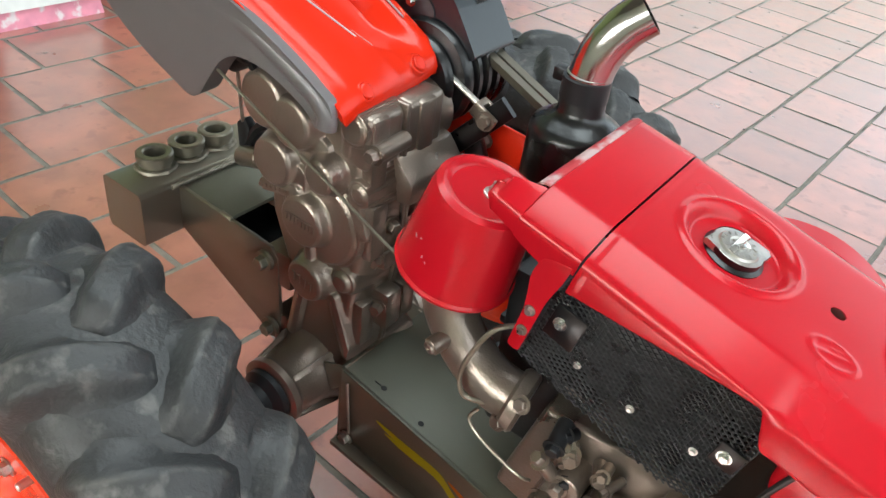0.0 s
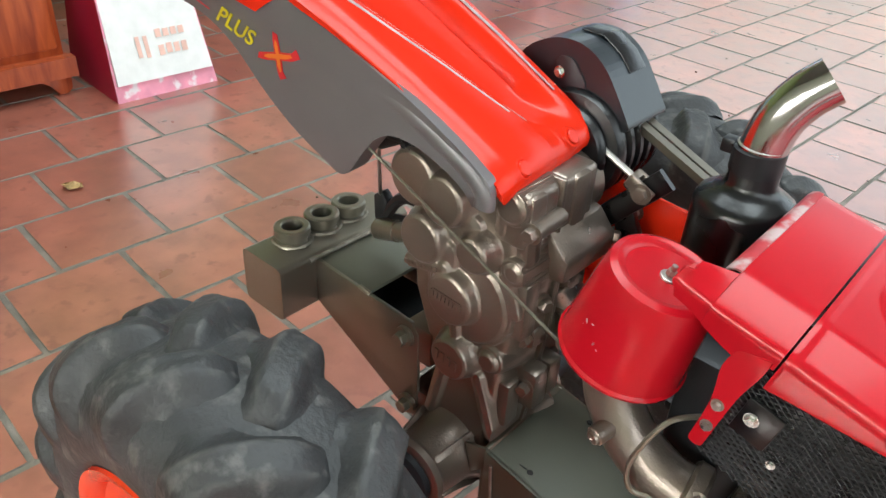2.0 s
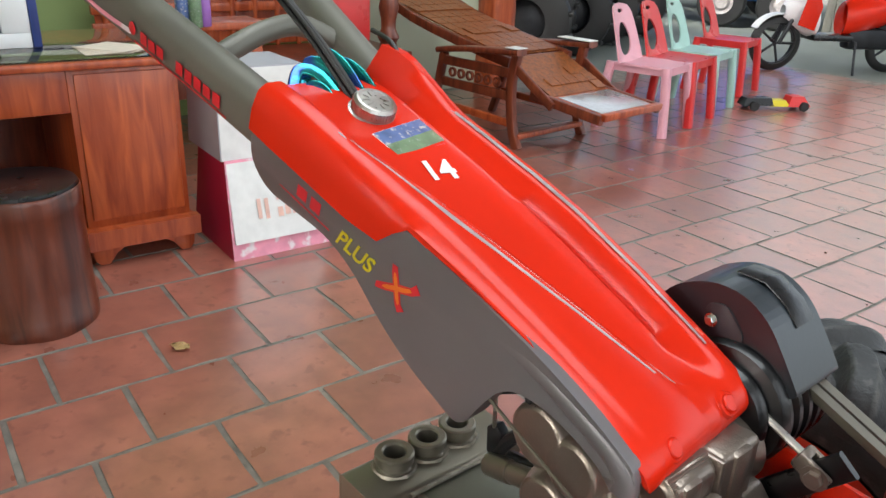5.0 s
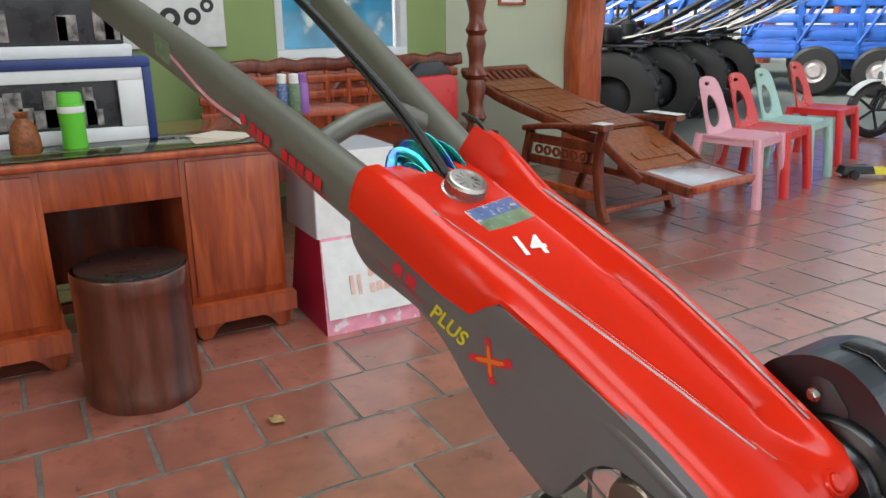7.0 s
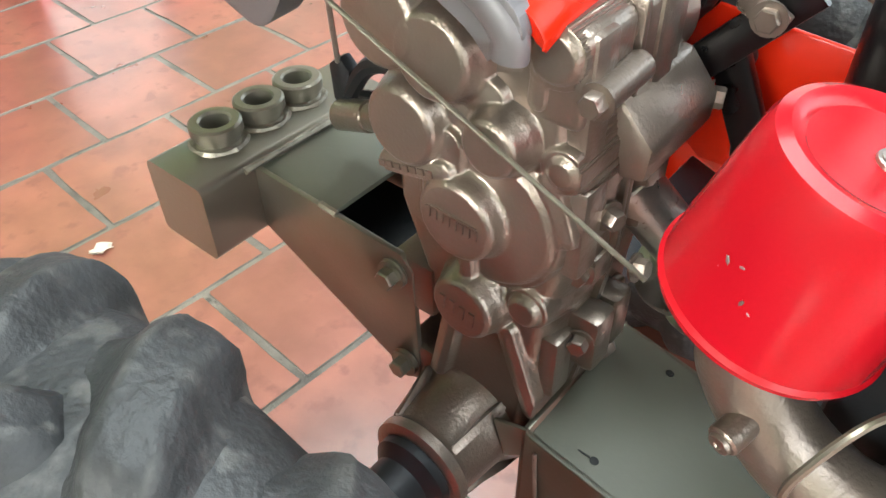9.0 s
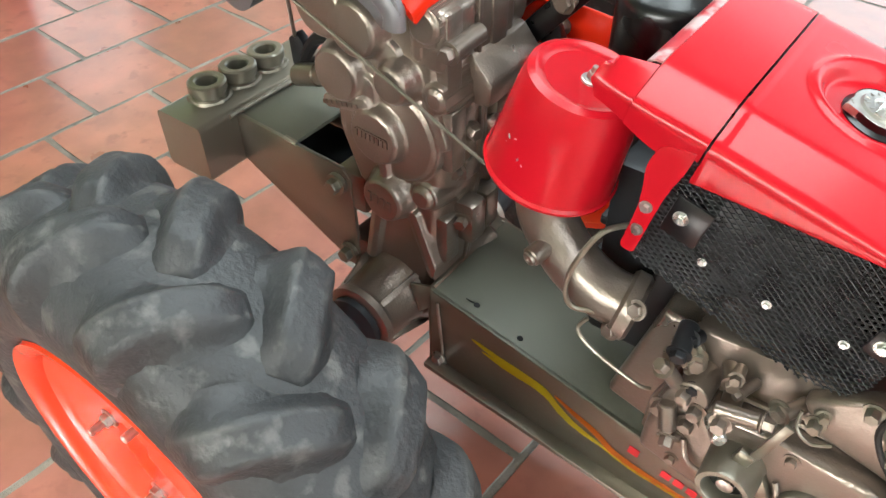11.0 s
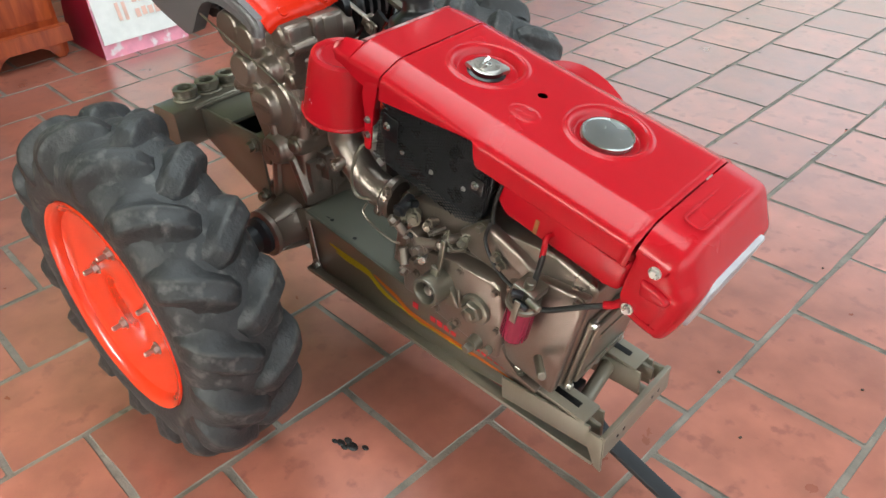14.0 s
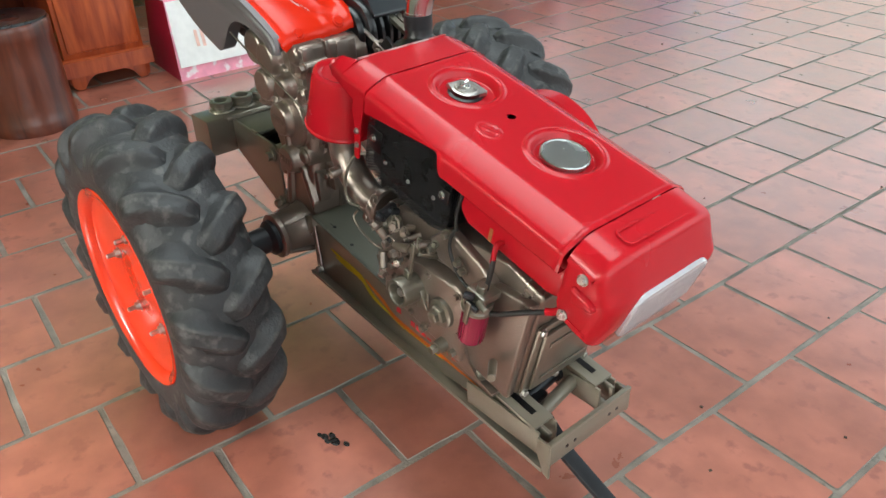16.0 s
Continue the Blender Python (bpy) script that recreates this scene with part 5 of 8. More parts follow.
part("hitch_platform", bm, OLIVE, bracket)
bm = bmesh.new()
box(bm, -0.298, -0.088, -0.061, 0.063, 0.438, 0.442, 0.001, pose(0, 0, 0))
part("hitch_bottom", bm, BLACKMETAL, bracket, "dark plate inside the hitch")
bm = bmesh.new()
hose(bm, [(-0.185, -0.066, 0.506), (-0.195, -0.067, 0.508), (-0.205, -0.066, 0.508)], 0.004, 4, 6)
part("weld_tack", bm, WELD, bracket)
bm = bmesh.new()
for p in ((-0.112, -0.068, 0.478), (-0.104, -0.068, 0.362)):
    rod(bm, (p[0], -0.068, p[2]), (p[0], -0.073, p[2]), 0.0155, seg=20)
    bolt(bm, (p[0], -0.073, p[2]), (0, -1, 0), 0.0105, 0.011)
part("bracket_bolts", bm, STEEL, bracket)
bm = bmesh.new()
box(bm, -0.118, -0.070, -0.066, 0.066, 0.440, 0.500, 0.006)
box(bm, -0.110, -0.070, -0.066, 0.066, 0.345, 0.390, 0.006)
part("bracket_lug", bm, BRONZE, bracket)
# shift shaft, latch and cables at the rear of the gearbox
bm = bmesh.new()
rod(bm, (-0.245, 0.012, 0.552), (-0.110, 0.000, 0.600), 0.013, 0.016, seg=20)
rod(bm, (-0.250, 0.012, 0.550), (-0.205, 0.009, 0.566), 0.016, seg=20)
part("shift_shaft", bm, BRONZE, tractor, "bronze-grey shift shaft")
bm = bmesh.new()
prism(bm, [(-0.262, 0.560), (-0.238, 0.560), (-0.236, 0.600), (-0.248, 0.612), (-0.264, 0.600)], 0.016, side_frame(0.030), 0.004)
hose(bm, [(-0.245, 0.022, 0.570), (-0.215, 0.020, 0.610), (-0.180, 0.020, 0.620), (-0.160, 0.020, 0.605), (-0.180, 0.020, 0.585), (-0.225, 0.022, 0.572)], 0.009, 6, 8)
latch = part("shift_latch", bm, BLACKMETAL, tractor, "black steel shift latch")
bm = bmesh.new()
rod(bm, (-0.250, 0.015, 0.605), (-0.238, 0.000, 0.690), 0.0028, seg=8)
part("latch_wire", bm, ALLOY, latch)
bm = bmesh.new()
rod(bm, (-0.150, -0.106, 0.758), (0.118, -0.076, 0.612), 0.0019, seg=10)
part("control_rod", bm, STEEL, tractor, "thin steel control rod in front of the gearbox")
bm = bmesh.new()
box(bm, -0.165, -0.100, -0.075, -0.045, 0.752, 0.790, 0.008)
rod(bm, (-0.172, -0.060, 0.742), (-0.140, -0.060, 0.760), 0.013, seg=18)
for k in range(5):
    bolt(bm, (-0.135 + 0.012 * k, -0.078, 0.775 - 0.006 * k), (0, -1, 0), 0.005, 0.006)
part("lever_block", bm, BLACKMETAL, tractor, "dark lever block under the cover")

# ---- handle: covers and tubes ----
# stations: place along, left, right, ridge height, trough height, left lip, right lip
STA = [(0.012, -0.082, 0.094, -0.008, -0.010, -0.012, -0.012), (0.010, -0.084, 0.096, 0.000, -0.008, -0.010, -0.010), (0.002, -0.085, 0.098, 0.008, -0.004, -0.006, -0.010), (-0.020, -0.086, 0.100, 0.014, -0.005, -0.001, -0.014),
       (-0.060, -0.087, 0.102, 0.017, -0.005, 0.004, -0.014), (-0.150, -0.090, 0.107, 0.020, -0.005, 0.008, -0.014), (-0.250, -0.093, 0.112, 0.020, -0.005, 0.006, -0.014), (-0.325, -0.097, 0.1099, 0.018, -0.005, 0.002, -0.020),
       (-0.350, -0.100, 0.1091, 0.016, -0.005, -0.040, -0.030), (-0.400, -0.104, 0.1067, 0.014, -0.006, -0.050, -0.040), (-0.500, -0.106, 0.1009, 0.008, -0.010, -0.060, -0.050), (-0.560, -0.106, 0.0967, 0.002, -0.014, -0.068, -0.060), (-0.600, -0.104, 0.090, -0.010, -0.020, -0.074, -0.066)]


def station(a):
    for s, e in zip(STA, STA[1:]):
        if s[0] >= a >= e[0]:
            t = (s[0] - a) / (s[0] - e[0]) if s[0] != e[0] else 0
            return [p + (q - p) * t for p, q in zip(s, e)]
    return list(STA[-1])


bm = bmesh.new()
rows = []
marks = [0.012, 0.0115, 0.010, 0.006, 0.0, -0.008, -0.018, -0.03, -0.045] + [-0.06 - 0.0145 * k for k in range(1, 38)]
for a in marks:
    _, l, r, ridge, trough, ll, rl = station(a)
    c0 = -0.012 + 0.10 * a
    wl = max(l + 0.028, 0.020 + 0.21 * min(0, a))
    wr = r - 0.030
    horn = 0.030 * smooth01((-a - 0.44) / 0.16)
    open_in = smooth01((-a - 0.015) / 0.06)
    ch = ridge + (trough - ridge) * open_in
    rows.append([(a, l, ll), (a, l - 0.002, (ll + ridge) / 2 - 0.002), (a, l + 0.002, ridge - 0.010), (a, l + 0.010, ridge - 0.003), (a, l + 0.022, ridge), (a, wl - 0.008, ridge - 0.001), (a, wl, ridge - 0.003), (a, wl + 0.008, ch + 0.002), (a, wl + 0.016, ch),
                 (a, (wl + wr) / 2, ch), (a, wr - 0.014, ch), (a, wr - 0.006, ch + 0.002), (a, wr + 0.002, ridge + 0.002 + horn * 0.4), (a, wr + 0.010, ridge + 0.006 + horn), (a, r - 0.008, ridge + 0.005 + horn), (a, r - 0.002, ridge - 0.002 + horn * 0.7), (a, r, (rl + ridge) / 2), (a, r - 0.002, rl)])
loft(bm, rows)
thicken(bm, -0.003)
redcover = part("handle_cover", bm, ORANGE, tractor, "glossy orange-red plastic handle cover with scuffed edges", HCOV, 60)
bm = bmesh.new()
for b in (-0.046, 0.052):
    m, _ = axis_frame((0.0010, b, 0.0090 + 0.0045 * (b > 0)), (0.0110, b, 0.0295 + 0.006 * (b > 0)))
    m = m @ Matrix.Scale(0.85, 4)
    lathe(bm, [(0.017, -0.006), (0.0145, 0.0005), (0.0125, 0.0014), (0.0112, 0.0008), (0.0108, 0.0006), (0.0105, 0.0030), (0.0090, 0.0042), (0, 0.0046)], m, 28)
part("cover_rivets", bm, ORANGE, redcover, "painted cover bolts", HCOV)
bm = bmesh.new()
CAP2 = pose(-0.515, 0.004, -0.010) @ Matrix.Scale(0.9, 4)
lathe(bm, [(0.034, 0), (0.034, 0.003), (0.030, 0.004), (0.030, 0.018), (0.027, 0.022), (0.024, 0.0225), (0.022, 0.021), (0, 0.0215)], CAP2, 48)
filler_cap = part("filler_cap", bm, ALLOY, redcover, "round embossed metal filler cap", HCOV)
bm = bmesh.new()
for k in range(40):
    box(bm, 0.0298, 0.0308, -0.001, 0.001, 0.005, 0.018, 0, CAP2 @ pose(0, 0, 0, 0, 0, k * 9))
for k in range(10):
    box(bm, 0.010, 0.019, -0.0012, 0.0012, 0.0215, 0.0228, 0, CAP2 @ pose(0, 0, 0, 0, 0, k * 36))
part("cap_knurl", bm, ALLOY, filler_cap, "", HCOV)
bm = bmesh.new()
STK = pose(-0.450, 0.018, -0.0030, 0, 0, 7)
box(bm, -0.030, 0.030, -0.042, 0.042, -0.0035, -0.0018, 0.0005, STK)
sticker = part("sticker", bm, WHITE, redcover, "small printed sticker with blue sky and green field", HCOV)
for mat, x0, x1 in ((BLUEDECAL, -0.029, -0.006), (GREENDECAL, -0.006, 0.016)):
    bm = bmesh.new()
    box(bm, x0, x1, -0.041, 0.041, -0.0018, -0.0013, 0, STK)
    part("sticker_print", bm, mat, sticker, "", HCOV)
bm = bmesh.new()
bars(bm, STK @ pose(0.022, 0, -0.0018, 0, 0, 90), 0.076, 0.006, 14, 0.0005, 0.3, 2)
part("sticker_writing", bm, REDDECAL, sticker, "", HCOV)


def letters(name, text, size, mat, parent, m, label, bold=0.0, slant=0.0):
    font = bpy.data.curves.new(name, "FONT")
    font.body, font.size, font.extrude, font.offset, font.align_x, font.align_y = text, size, 0.0004, bold, "CENTER", "CENTER"
    tmp = new(name, font)
    me = bpy.data.meshes.new_from_object(tmp.evaluated_get(bpy.context.evaluated_depsgraph_get()))
    bpy.data.objects.remove(tmp)
    me.transform(Matrix(((1, slant, 0, 0), (0, 1, 0, 0), (0, 0, 1, 0), (0, 0, 0, 1))))
    me.materials.clear()
    me.materials.append(mat)
    return part(name, me, mat, parent, label, m)


letters("number_mark", "14", 0.046, WHITE, redcover, HCOV @ pose(-0.390, 0.008, -0.0012, 0, 0, 80), "white painted number 14", 0.001)
# pinstripes along the ridges
for b_off, pts, w in ((0, [(-0.470, -0.040, 1), (-0.400, -0.040, 1), (-0.340, -0.046, 1.6), (-0.300, -0.050, 2.4), (-0.230, -0.050, 1.6), (-0.120, -0.046, 1.3), (-0.060, -0.042, 1)], 0.0028), (0, [(-0.47, -0.036, 1), (-0.35, -0.030, 1), (-0.25, -0.034, 1), (-0.12, -0.034, 1), (-0.03, -0.020, 1)], 0.0011)):
    bm = bmesh.new()
    pp = bezier_points([(a, b, k) for a, b, k in pts], 8)
    rows = []
    for p in pp:
        _, l, r, ridge, trough, ll, rl = station(p.x)
        c = ridge + 0.0036
        wl = max(l + 0.028, 0.020 + 0.21 * min(0, p.x))
        b = wl - 0.010 + (p.y + 0.045) * 0.6
        zz = c - 0.0008 - 0.003 * smooth01((b - wl + 0.010) / 0.012)
        rows.append([(p.x, b - w * p.z / 2, zz), (p.x, b + w * p.z / 2, zz - 0.0006)])
    loft(bm, rows)
    thicken(bm, 0.0006)
    part("pinstripe", bm, SILVERDECAL, redcover, "silver pinstripe", HCOV)
bm = bmesh.new()
rows = []
for k in range(40):
    a = -0.055 - 0.0135 * k
    _, l, r, ridge, trough, ll, rl = station(a)
    rows.append([(a, r - 0.022, ridge + 0.0100), (a, r - 0.019 + 0.003 * math.sin(math.pi * k / 39), ridge + 0.0100)])
loft(bm, rows)
thicken(bm, 0.0006)
part("pinstripe", bm, SILVERDECAL, redcover, "silver pinstripe", HCOV)

# grey side covers
SIDE = rounded([(-0.004, -0.024), (0.006, -0.008), (-0.006, 0.005), (-0.049, 0.011), (-0.119, 0.015), (-0.229, 0.009), (-0.324, 0.000), (-0.346, -0.030), (-0.367, -0.043), (-0.485, -0.060), (-0.604, -0.084), (-0.590, -0.118), (-0.550, -0.134), (-0.427, -0.104), (-0.373, -0.107), (-0.313, -0.128), (-0.252, -0.140), (-0.169, -0.141), (-0.158, -0.128), (-0.153, -0.090), (-0.146, -0.058), (-0.130, -0.038), (-0.095, -0.024), (-0.055, -0.022), (-0.026, -0.025), (-0.008, -0.034)], [0, 0.006, 0.01, 0.03, 0.03, 0.03, 0.014, 0.010, 0.02, 0.03, 0.012, 0.012, 0.02, 0.03, 0.03, 0.03, 0.03, 0.008, 0.008, 0.02, 0.02, 0.02, 0.02, 0.02, 0.01, 0], 3)
for s in (-1, 1):
    bm = bmesh.new()
    prism(bm, SIDE, 0.030, side_frame(-0.068) if s < 0 else side_frame(0.112), 0.008, 3)
    sweep(bm, bezier_points([(a, (-0.0935 if s < 0 else 0.104), c) for a, c in ((0.001, -0.026), (-0.006, -0.013), (-0.030, -0.004), (-0.070, -0.002), (-0.120, -0.002), (-0.165, -0.008), (-0.230, -0.022))], 6), lambda t: ring_section(0.0095 * (1 - 0.6 * t), 12, 0.0125 - 0.002 * t))
    side = part("side_cover", bm, GREYCOVER, tractor, "grey metallic side cover with chipped edge", HCOV @ pose(0, 0, -0.034 if s > 0 else 0, 0, 0, 2 if s > 0 else 0), 50)
    if s < 0:
        left_side = side
DEC = side_frame(-0.0984)
bm = bmesh.new()
XM = DEC @ pose(-0.304, -0.070, 0, 0, 0, 0)


def stroke(w_end, w_mid, length):
    h = length / 2
    return [(-h, 0.4 * w_end), (-h * 0.72, 0.42 * w_mid), (0, w_mid / 2), (h * 0.72, 0.42 * w_mid), (h, 0.9 * w_end), (h * 1.12, -0.2 * w_end), (h * 0.70, -0.5 * w_mid), (0, -w_mid / 2), (-h * 0.72, -0.5 * w_mid), (-h * 1.12, -0.3 * w_end)]


for ang, ln in ((36, 0.066), (-58, 0.050)):
    prism(bm, stroke(0.010, 0.010, ln), 0.0006 if ang > 0 else 0.0007, XM @ pose(0, 0, 0, 0, 0, ang))
part("cross_mark", bm, REDDECAL, left_side, "red and orange cross-shaped mark", HCOV)
bm = bmesh.new()
for ang, ln in ((36, 0.044), (-58, 0.034)):
    prism(bm, stroke(0.003, 0.0055, ln), 0.0010 if ang > 0 else 0.0011, XM @ pose(0, 0, 0, 0, 0, ang))
part("cross_mark_core", bm, ORANGEDECAL, left_side, "", HCOV)
letters("yellow_print", "PLUS", 0.030, YELLOW, left_side, HCOV @ DEC @ pose(-0.376, -0.083, 0.0006, 0, 0, 7), "yellow slanted word", 0.0004, 0.35)
bm = bmesh.new()
bars(bm, DEC @ pose(-0.466, -0.084, 0, 0, 0, 8), 0.055, 0.018, 2, 0.0006, 0.3, 7)
box(bm, -0.058, 0.045, -0.0008, 0.0008, 0, 0.0006, 0, DEC @ pose(-0.468, -0.099, 0, 0, 0, 8))
part("red_print", bm, REDDECAL, left_side, "red print", HCOV)


# handle tubes
def tube(points, name, label):
    bm = bmesh.new()
    sweep(bm, bezier_points(points, 6), [(p[0], p[1]) for p in round_rect(0.050, 0.086, 0.024, 6)])
    return part(name, bm, TUBE, tractor, label, HAN, 60)


ltube = tube([(-0.56, -0.088, -0.095), (-0.66, -0.100, -0.106), (-1.05, -0.150, -0.158), (-1.62, -0.232, -0.245)], "handle_tube", "grey-green oval handle tube with red print")
rtube = tube([(-0.56, 0.088, -0.095), (-0.68, 0.104, -0.106), (-1.10, 0.180, -0.162), (-1.62, 0.290, -0.248)], "handle_tube", "grey-green oval handle tube")
bm = bmesh.new()
TM = HAN @ pose(-0.83, -0.149, -0.129, 0, 0, 7.4) @ pose(0, 0, 0, 0, -7.6, 0) @ side_frame(0)
bars(bm, TM @ pose(0.070, -0.009, 0), 0.120, 0.020, 5, 0.0006, 0.25, 11)
bars(bm, TM @ pose(-0.055, -0.009, 0), 0.070, 0.020, 3, 0.0006, 0.25, 12)
box(bm, -0.11, 0.14, -0.0245, -0.0225, 0, 0.0006, 0, TM)
disc(bm, TM @ Vector((-0.115, -0.006, 0)), TM.to_3x3() @ Vector((0, 0, 1)), 0.010, 0.0006, 0.0001, 20)
part("tube_print", bm, REDDECAL, ltube, "red print along the tube")
bm = bmesh.new()
pp = bezier_points([(-0.12, -0.014, 0.0002), (-0.24, -0.020, 0.0002), (-0.36, -0.004, 0.0002), (-0.44, 0.006, 0.0002)], 6)
loft(bm, [[TM @ (p + Vector((0, -0.004, 0))), TM @ (p + Vector((0, 0.004, 0)))] for p in pp])
thicken(bm, 0.0005)
part("tube_flash", bm, CERISEPALE, ltube, "pink flash")
bm = bmesh.new()
box(bm, -0.47, -0.40, -0.020, 0.022, 0, 0.0006, 0, TM)
part("tube_sticker", bm, GREENDECAL, ltube, "small colour sticker")
bm = bmesh.new()
rod(bm, (-0.60, 0.100, -0.085), (-0.62, -0.100, -0.085), 0.016, seg=16)
hose(bm, [(-0.78, -0.115, -0.105), (-0.82, -0.02, -0.090), (-0.84, 0.06, -0.095), (-0.80, 0.125, -0.115)], 0.017, 6, 12)
part("handle_brace", bm, TUBE, tractor, "grey-green brace between the tubes", HAN)
bm = bmesh.new()
for k in range(5):
    o = Vector((0.004 * math.cos(k * 1.26), 0.006 * math.sin(k * 1.26), 0.005 * math.cos(k * 2.1)))
    hose(bm, [Vector((-0.545, -0.040, -0.010)) + o, Vector((-0.68, -0.052, 0.020)) + o, Vector((-0.90, -0.068, 0.036)) + o * 0.8, Vector((-1.12, -0.080, 0.040)) + o * 0.7], 0.0036, 5, 6)
cables = part("control_cables", bm, HOSE, tractor, "black control cable", HAN)
bm = bmesh.new()
lathe(bm, [(0, -0.002), (0.016, 0.0), (0.021, 0.014), (0.020, 0.03), (0.012, 0.040), (0, 0.041)], HAN @ pose(-1.12, -0.080, 0.040, 0, -80, 0), 20)
part("cable_grommet", bm, HOSE, cables)
bm = bmesh.new()
hose(bm, [(-0.53, 0.03, -0.006), (-0.56, 0.032, 0.02), (-0.60, 0.036, 0.03), (-0.66, 0.05, 0.01)], 0.0035, 6, 8)
part("loop_cable", bm, HOSE, tractor, "single black cable", HAN)
bm = bmesh.new()
for pts in ([(-0.590, -0.075, -0.022), (-0.622, -0.052, 0.000), (-0.604, -0.030, 0.002), (-0.556, -0.020, -0.014)],
            [(-0.600, -0.050, -0.022), (-0.632, -0.030, 0.003), (-0.606, -0.012, 0.005), (-0.556, -0.004, -0.012)],
            [(-0.605, -0.020, -0.022), (-0.640, 0.000, 0.006), (-0.612, 0.010, 0.007), (-0.560, 0.014, -0.012)],
            [(-0.605, 0.010, -0.022), (-0.630, 0.024, -0.002), (-0.600, 0.032, 0.000), (-0.565, 0.038, -0.014)],
            [(-0.580, -0.060, -0.024), (-0.598, -0.046, -0.008), (-0.582, -0.036, -0.006), (-0.550, -0.038, -0.016)]):
    sweep(bm, bezier_points([(x + 0.008, y + 0.012, z - 0.010) for x, y, z in pts], 5), round_rect(0.015, 0.005, 0.0022, 3))
part("foil_strips", bm, TEAL, tractor, "shiny teal and blue foil strip in the cover's opening", HCOV)

# ---- belt drive on the far side ----
GRD = [(-0.095, 0.735), (-0.118, 0.776), (-0.116, 0.814), (-0.094, 0.842), (-0.054, 0.861), (-0.016, 0.860), (0.014, 0.842), (0.036, 0.812), (0.060, 0.776), (0.046, 0.770), (-0.020, 0.732)]
bm = bmesh.new()
GRD = rounded(GRD + GRD[:1], [0, 0.02, 0.02, 0.02, 0.02, 0.02, 0.02, 0.02, 0.008, 0.012, 0.02, 0], 4)[:-1]
prism(bm, GRD, 0.088, side_frame(0.205), 0.007, 3)
guard = part("belt_guard", bm, GUARD, tractor, "dark blue-grey pressed belt guard")
bm = bmesh.new()
prism(bm, rounded([(-0.060, 0.786), (-0.052, 0.838), (-0.030, 0.842), (-0.004, 0.812), (-0.026, 0.778), (-0.060, 0.786)], [0, 0.012, 0.012, 0.012, 0.012, 0], 4)[:-1], 0.003, side_frame(0.118), 0.002)
prism(bm, [(-0.055, 0.740), (-0.020, 0.770), (-0.010, 0.762), (-0.018, 0.736)], 0.008, side_frame(0.118), 0.003)
part("guard_pressing", bm, GUARD, guard)
# Raised black strip; it paints a recess's shade onto the guard.
bm = bmesh.new()
sweep(bm, [(-0.048, 0.174, 0.8620), (-0.016, 0.174, 0.8612), (0.010, 0.174, 0.8455), (0.026, 0.174, 0.8275)], round_rect(0.036, 0.002, 0.0008, 2), (0, 0, 1))
part("guard_recess", bm, BLACK, guard, "black strip on the guard for the shade of a recess")
bm = bmesh.new()
for u, w in ((-0.044, 0.820), (-0.012, 0.800)):
    bolt(bm, (u, 0.1138, w), (0, -1, 0), 0.0052, 0.005)
part("guard_bolts", bm, ZINC, guard, "zinc-plated bolts")
bm = bmesh.new()
m, _ = axis_frame((-0.010, 0.070, 0.738), (-0.010, 0.215, 0.738))
prof = [(0.0, 0.0), (0.030, 0.0), (0.030, 0.014), (0.052, 0.016), (0.056, 0.022), (0.056, 0.028), (0.052, 0.032), (0.066, 0.036), (0.070, 0.044)]
for k in range(4):
    z = 0.046 + k * 0.020
    prof += [(0.070, z), (0.070, z + 0.004), (0.058, z + 0.009), (0.058, z + 0.012), (0.070, z + 0.017)]
prof += [(0.070, 0.130), (0.0, 0.130)]
lathe(bm, prof, m, 48)
part("drive_pulley", bm, BLACK, tractor, "black grooved drive pulley")
for v2 in (0.164, 0.182):
    bm = bmesh.new()
    sweep(bm, [(0.010, v2, 0.782), (0.420, v2, 0.612)], [(-0.006, -0.005), (0.006, -0.005), (0.0068, 0.005), (-0.0068, 0.005)])
    sweep(bm, [(0.010, v2, 0.672), (0.420, v2, 0.402)], [(-0.006, -0.005), (0.006, -0.005), (0.0068, 0.005), (-0.0068, 0.005)])
    part("drive_belt", bm, STEEL, tractor, "worn grey drive belt")
bm = bmesh.new()
m, _ = axis_frame((0.475, 0.160, 0.572), (0.475, 0.215, 0.572))
lathe(bm, [(0, 0), (0.100, 0.0), (0.126, 0.004), (0.132, 0.012), (0.132, 0.042), (0.126, 0.050), (0.100, 0.054), (0, 0.054)], m, 72)
part("flywheel", bm, CRIMSON, tractor, "crimson flywheel beside the engine")
bm = bmesh.new()
m, _ = axis_frame((0.105, 0.150, 0.640), (0.105, 0.168, 0.640))
prism(bm, [(0.020, 0.700), (0.150, 0.690), (0.250, 0.640), (0.250, 0.570), (0.060, 0.560), (0.010, 0.600)], 0.006, side_frame(0.150), 0.002)
fender = part("belt_plate", bm, ORANGE, tractor, "orange-red steel plate behind the belts")
bm = bmesh.new()
for u, w in ((0.075, 0.665), (0.150, 0.640)):
    bolt(bm, (u, 0.143, w), (0, -1, 0), 0.008, 0.006)
part("plate_bolts", bm, ALLOY, fender)
bm = bmesh.new()
box(bm, 0.130, 0.162, 0.1425, 0.1438, 0.585, 0.612, 0, pose(0, 0, 0))
box(bm, 0.108, 0.124, 0.1425, 0.1438, 0.606, 0.622, 0, pose(0, 0, 0))
lbl = part("plate_sticker", bm, WHITE, fender, "white sticker with a blue round mark")
bm = bmesh.new()
disc(bm, (0.146, 0.1424, 0.598), (0, -1, 0), 0.010, 0.0006, 0.0002, 20)
part("sticker_mark", bm, BLUEDECAL, lbl)
bm = bmesh.new()
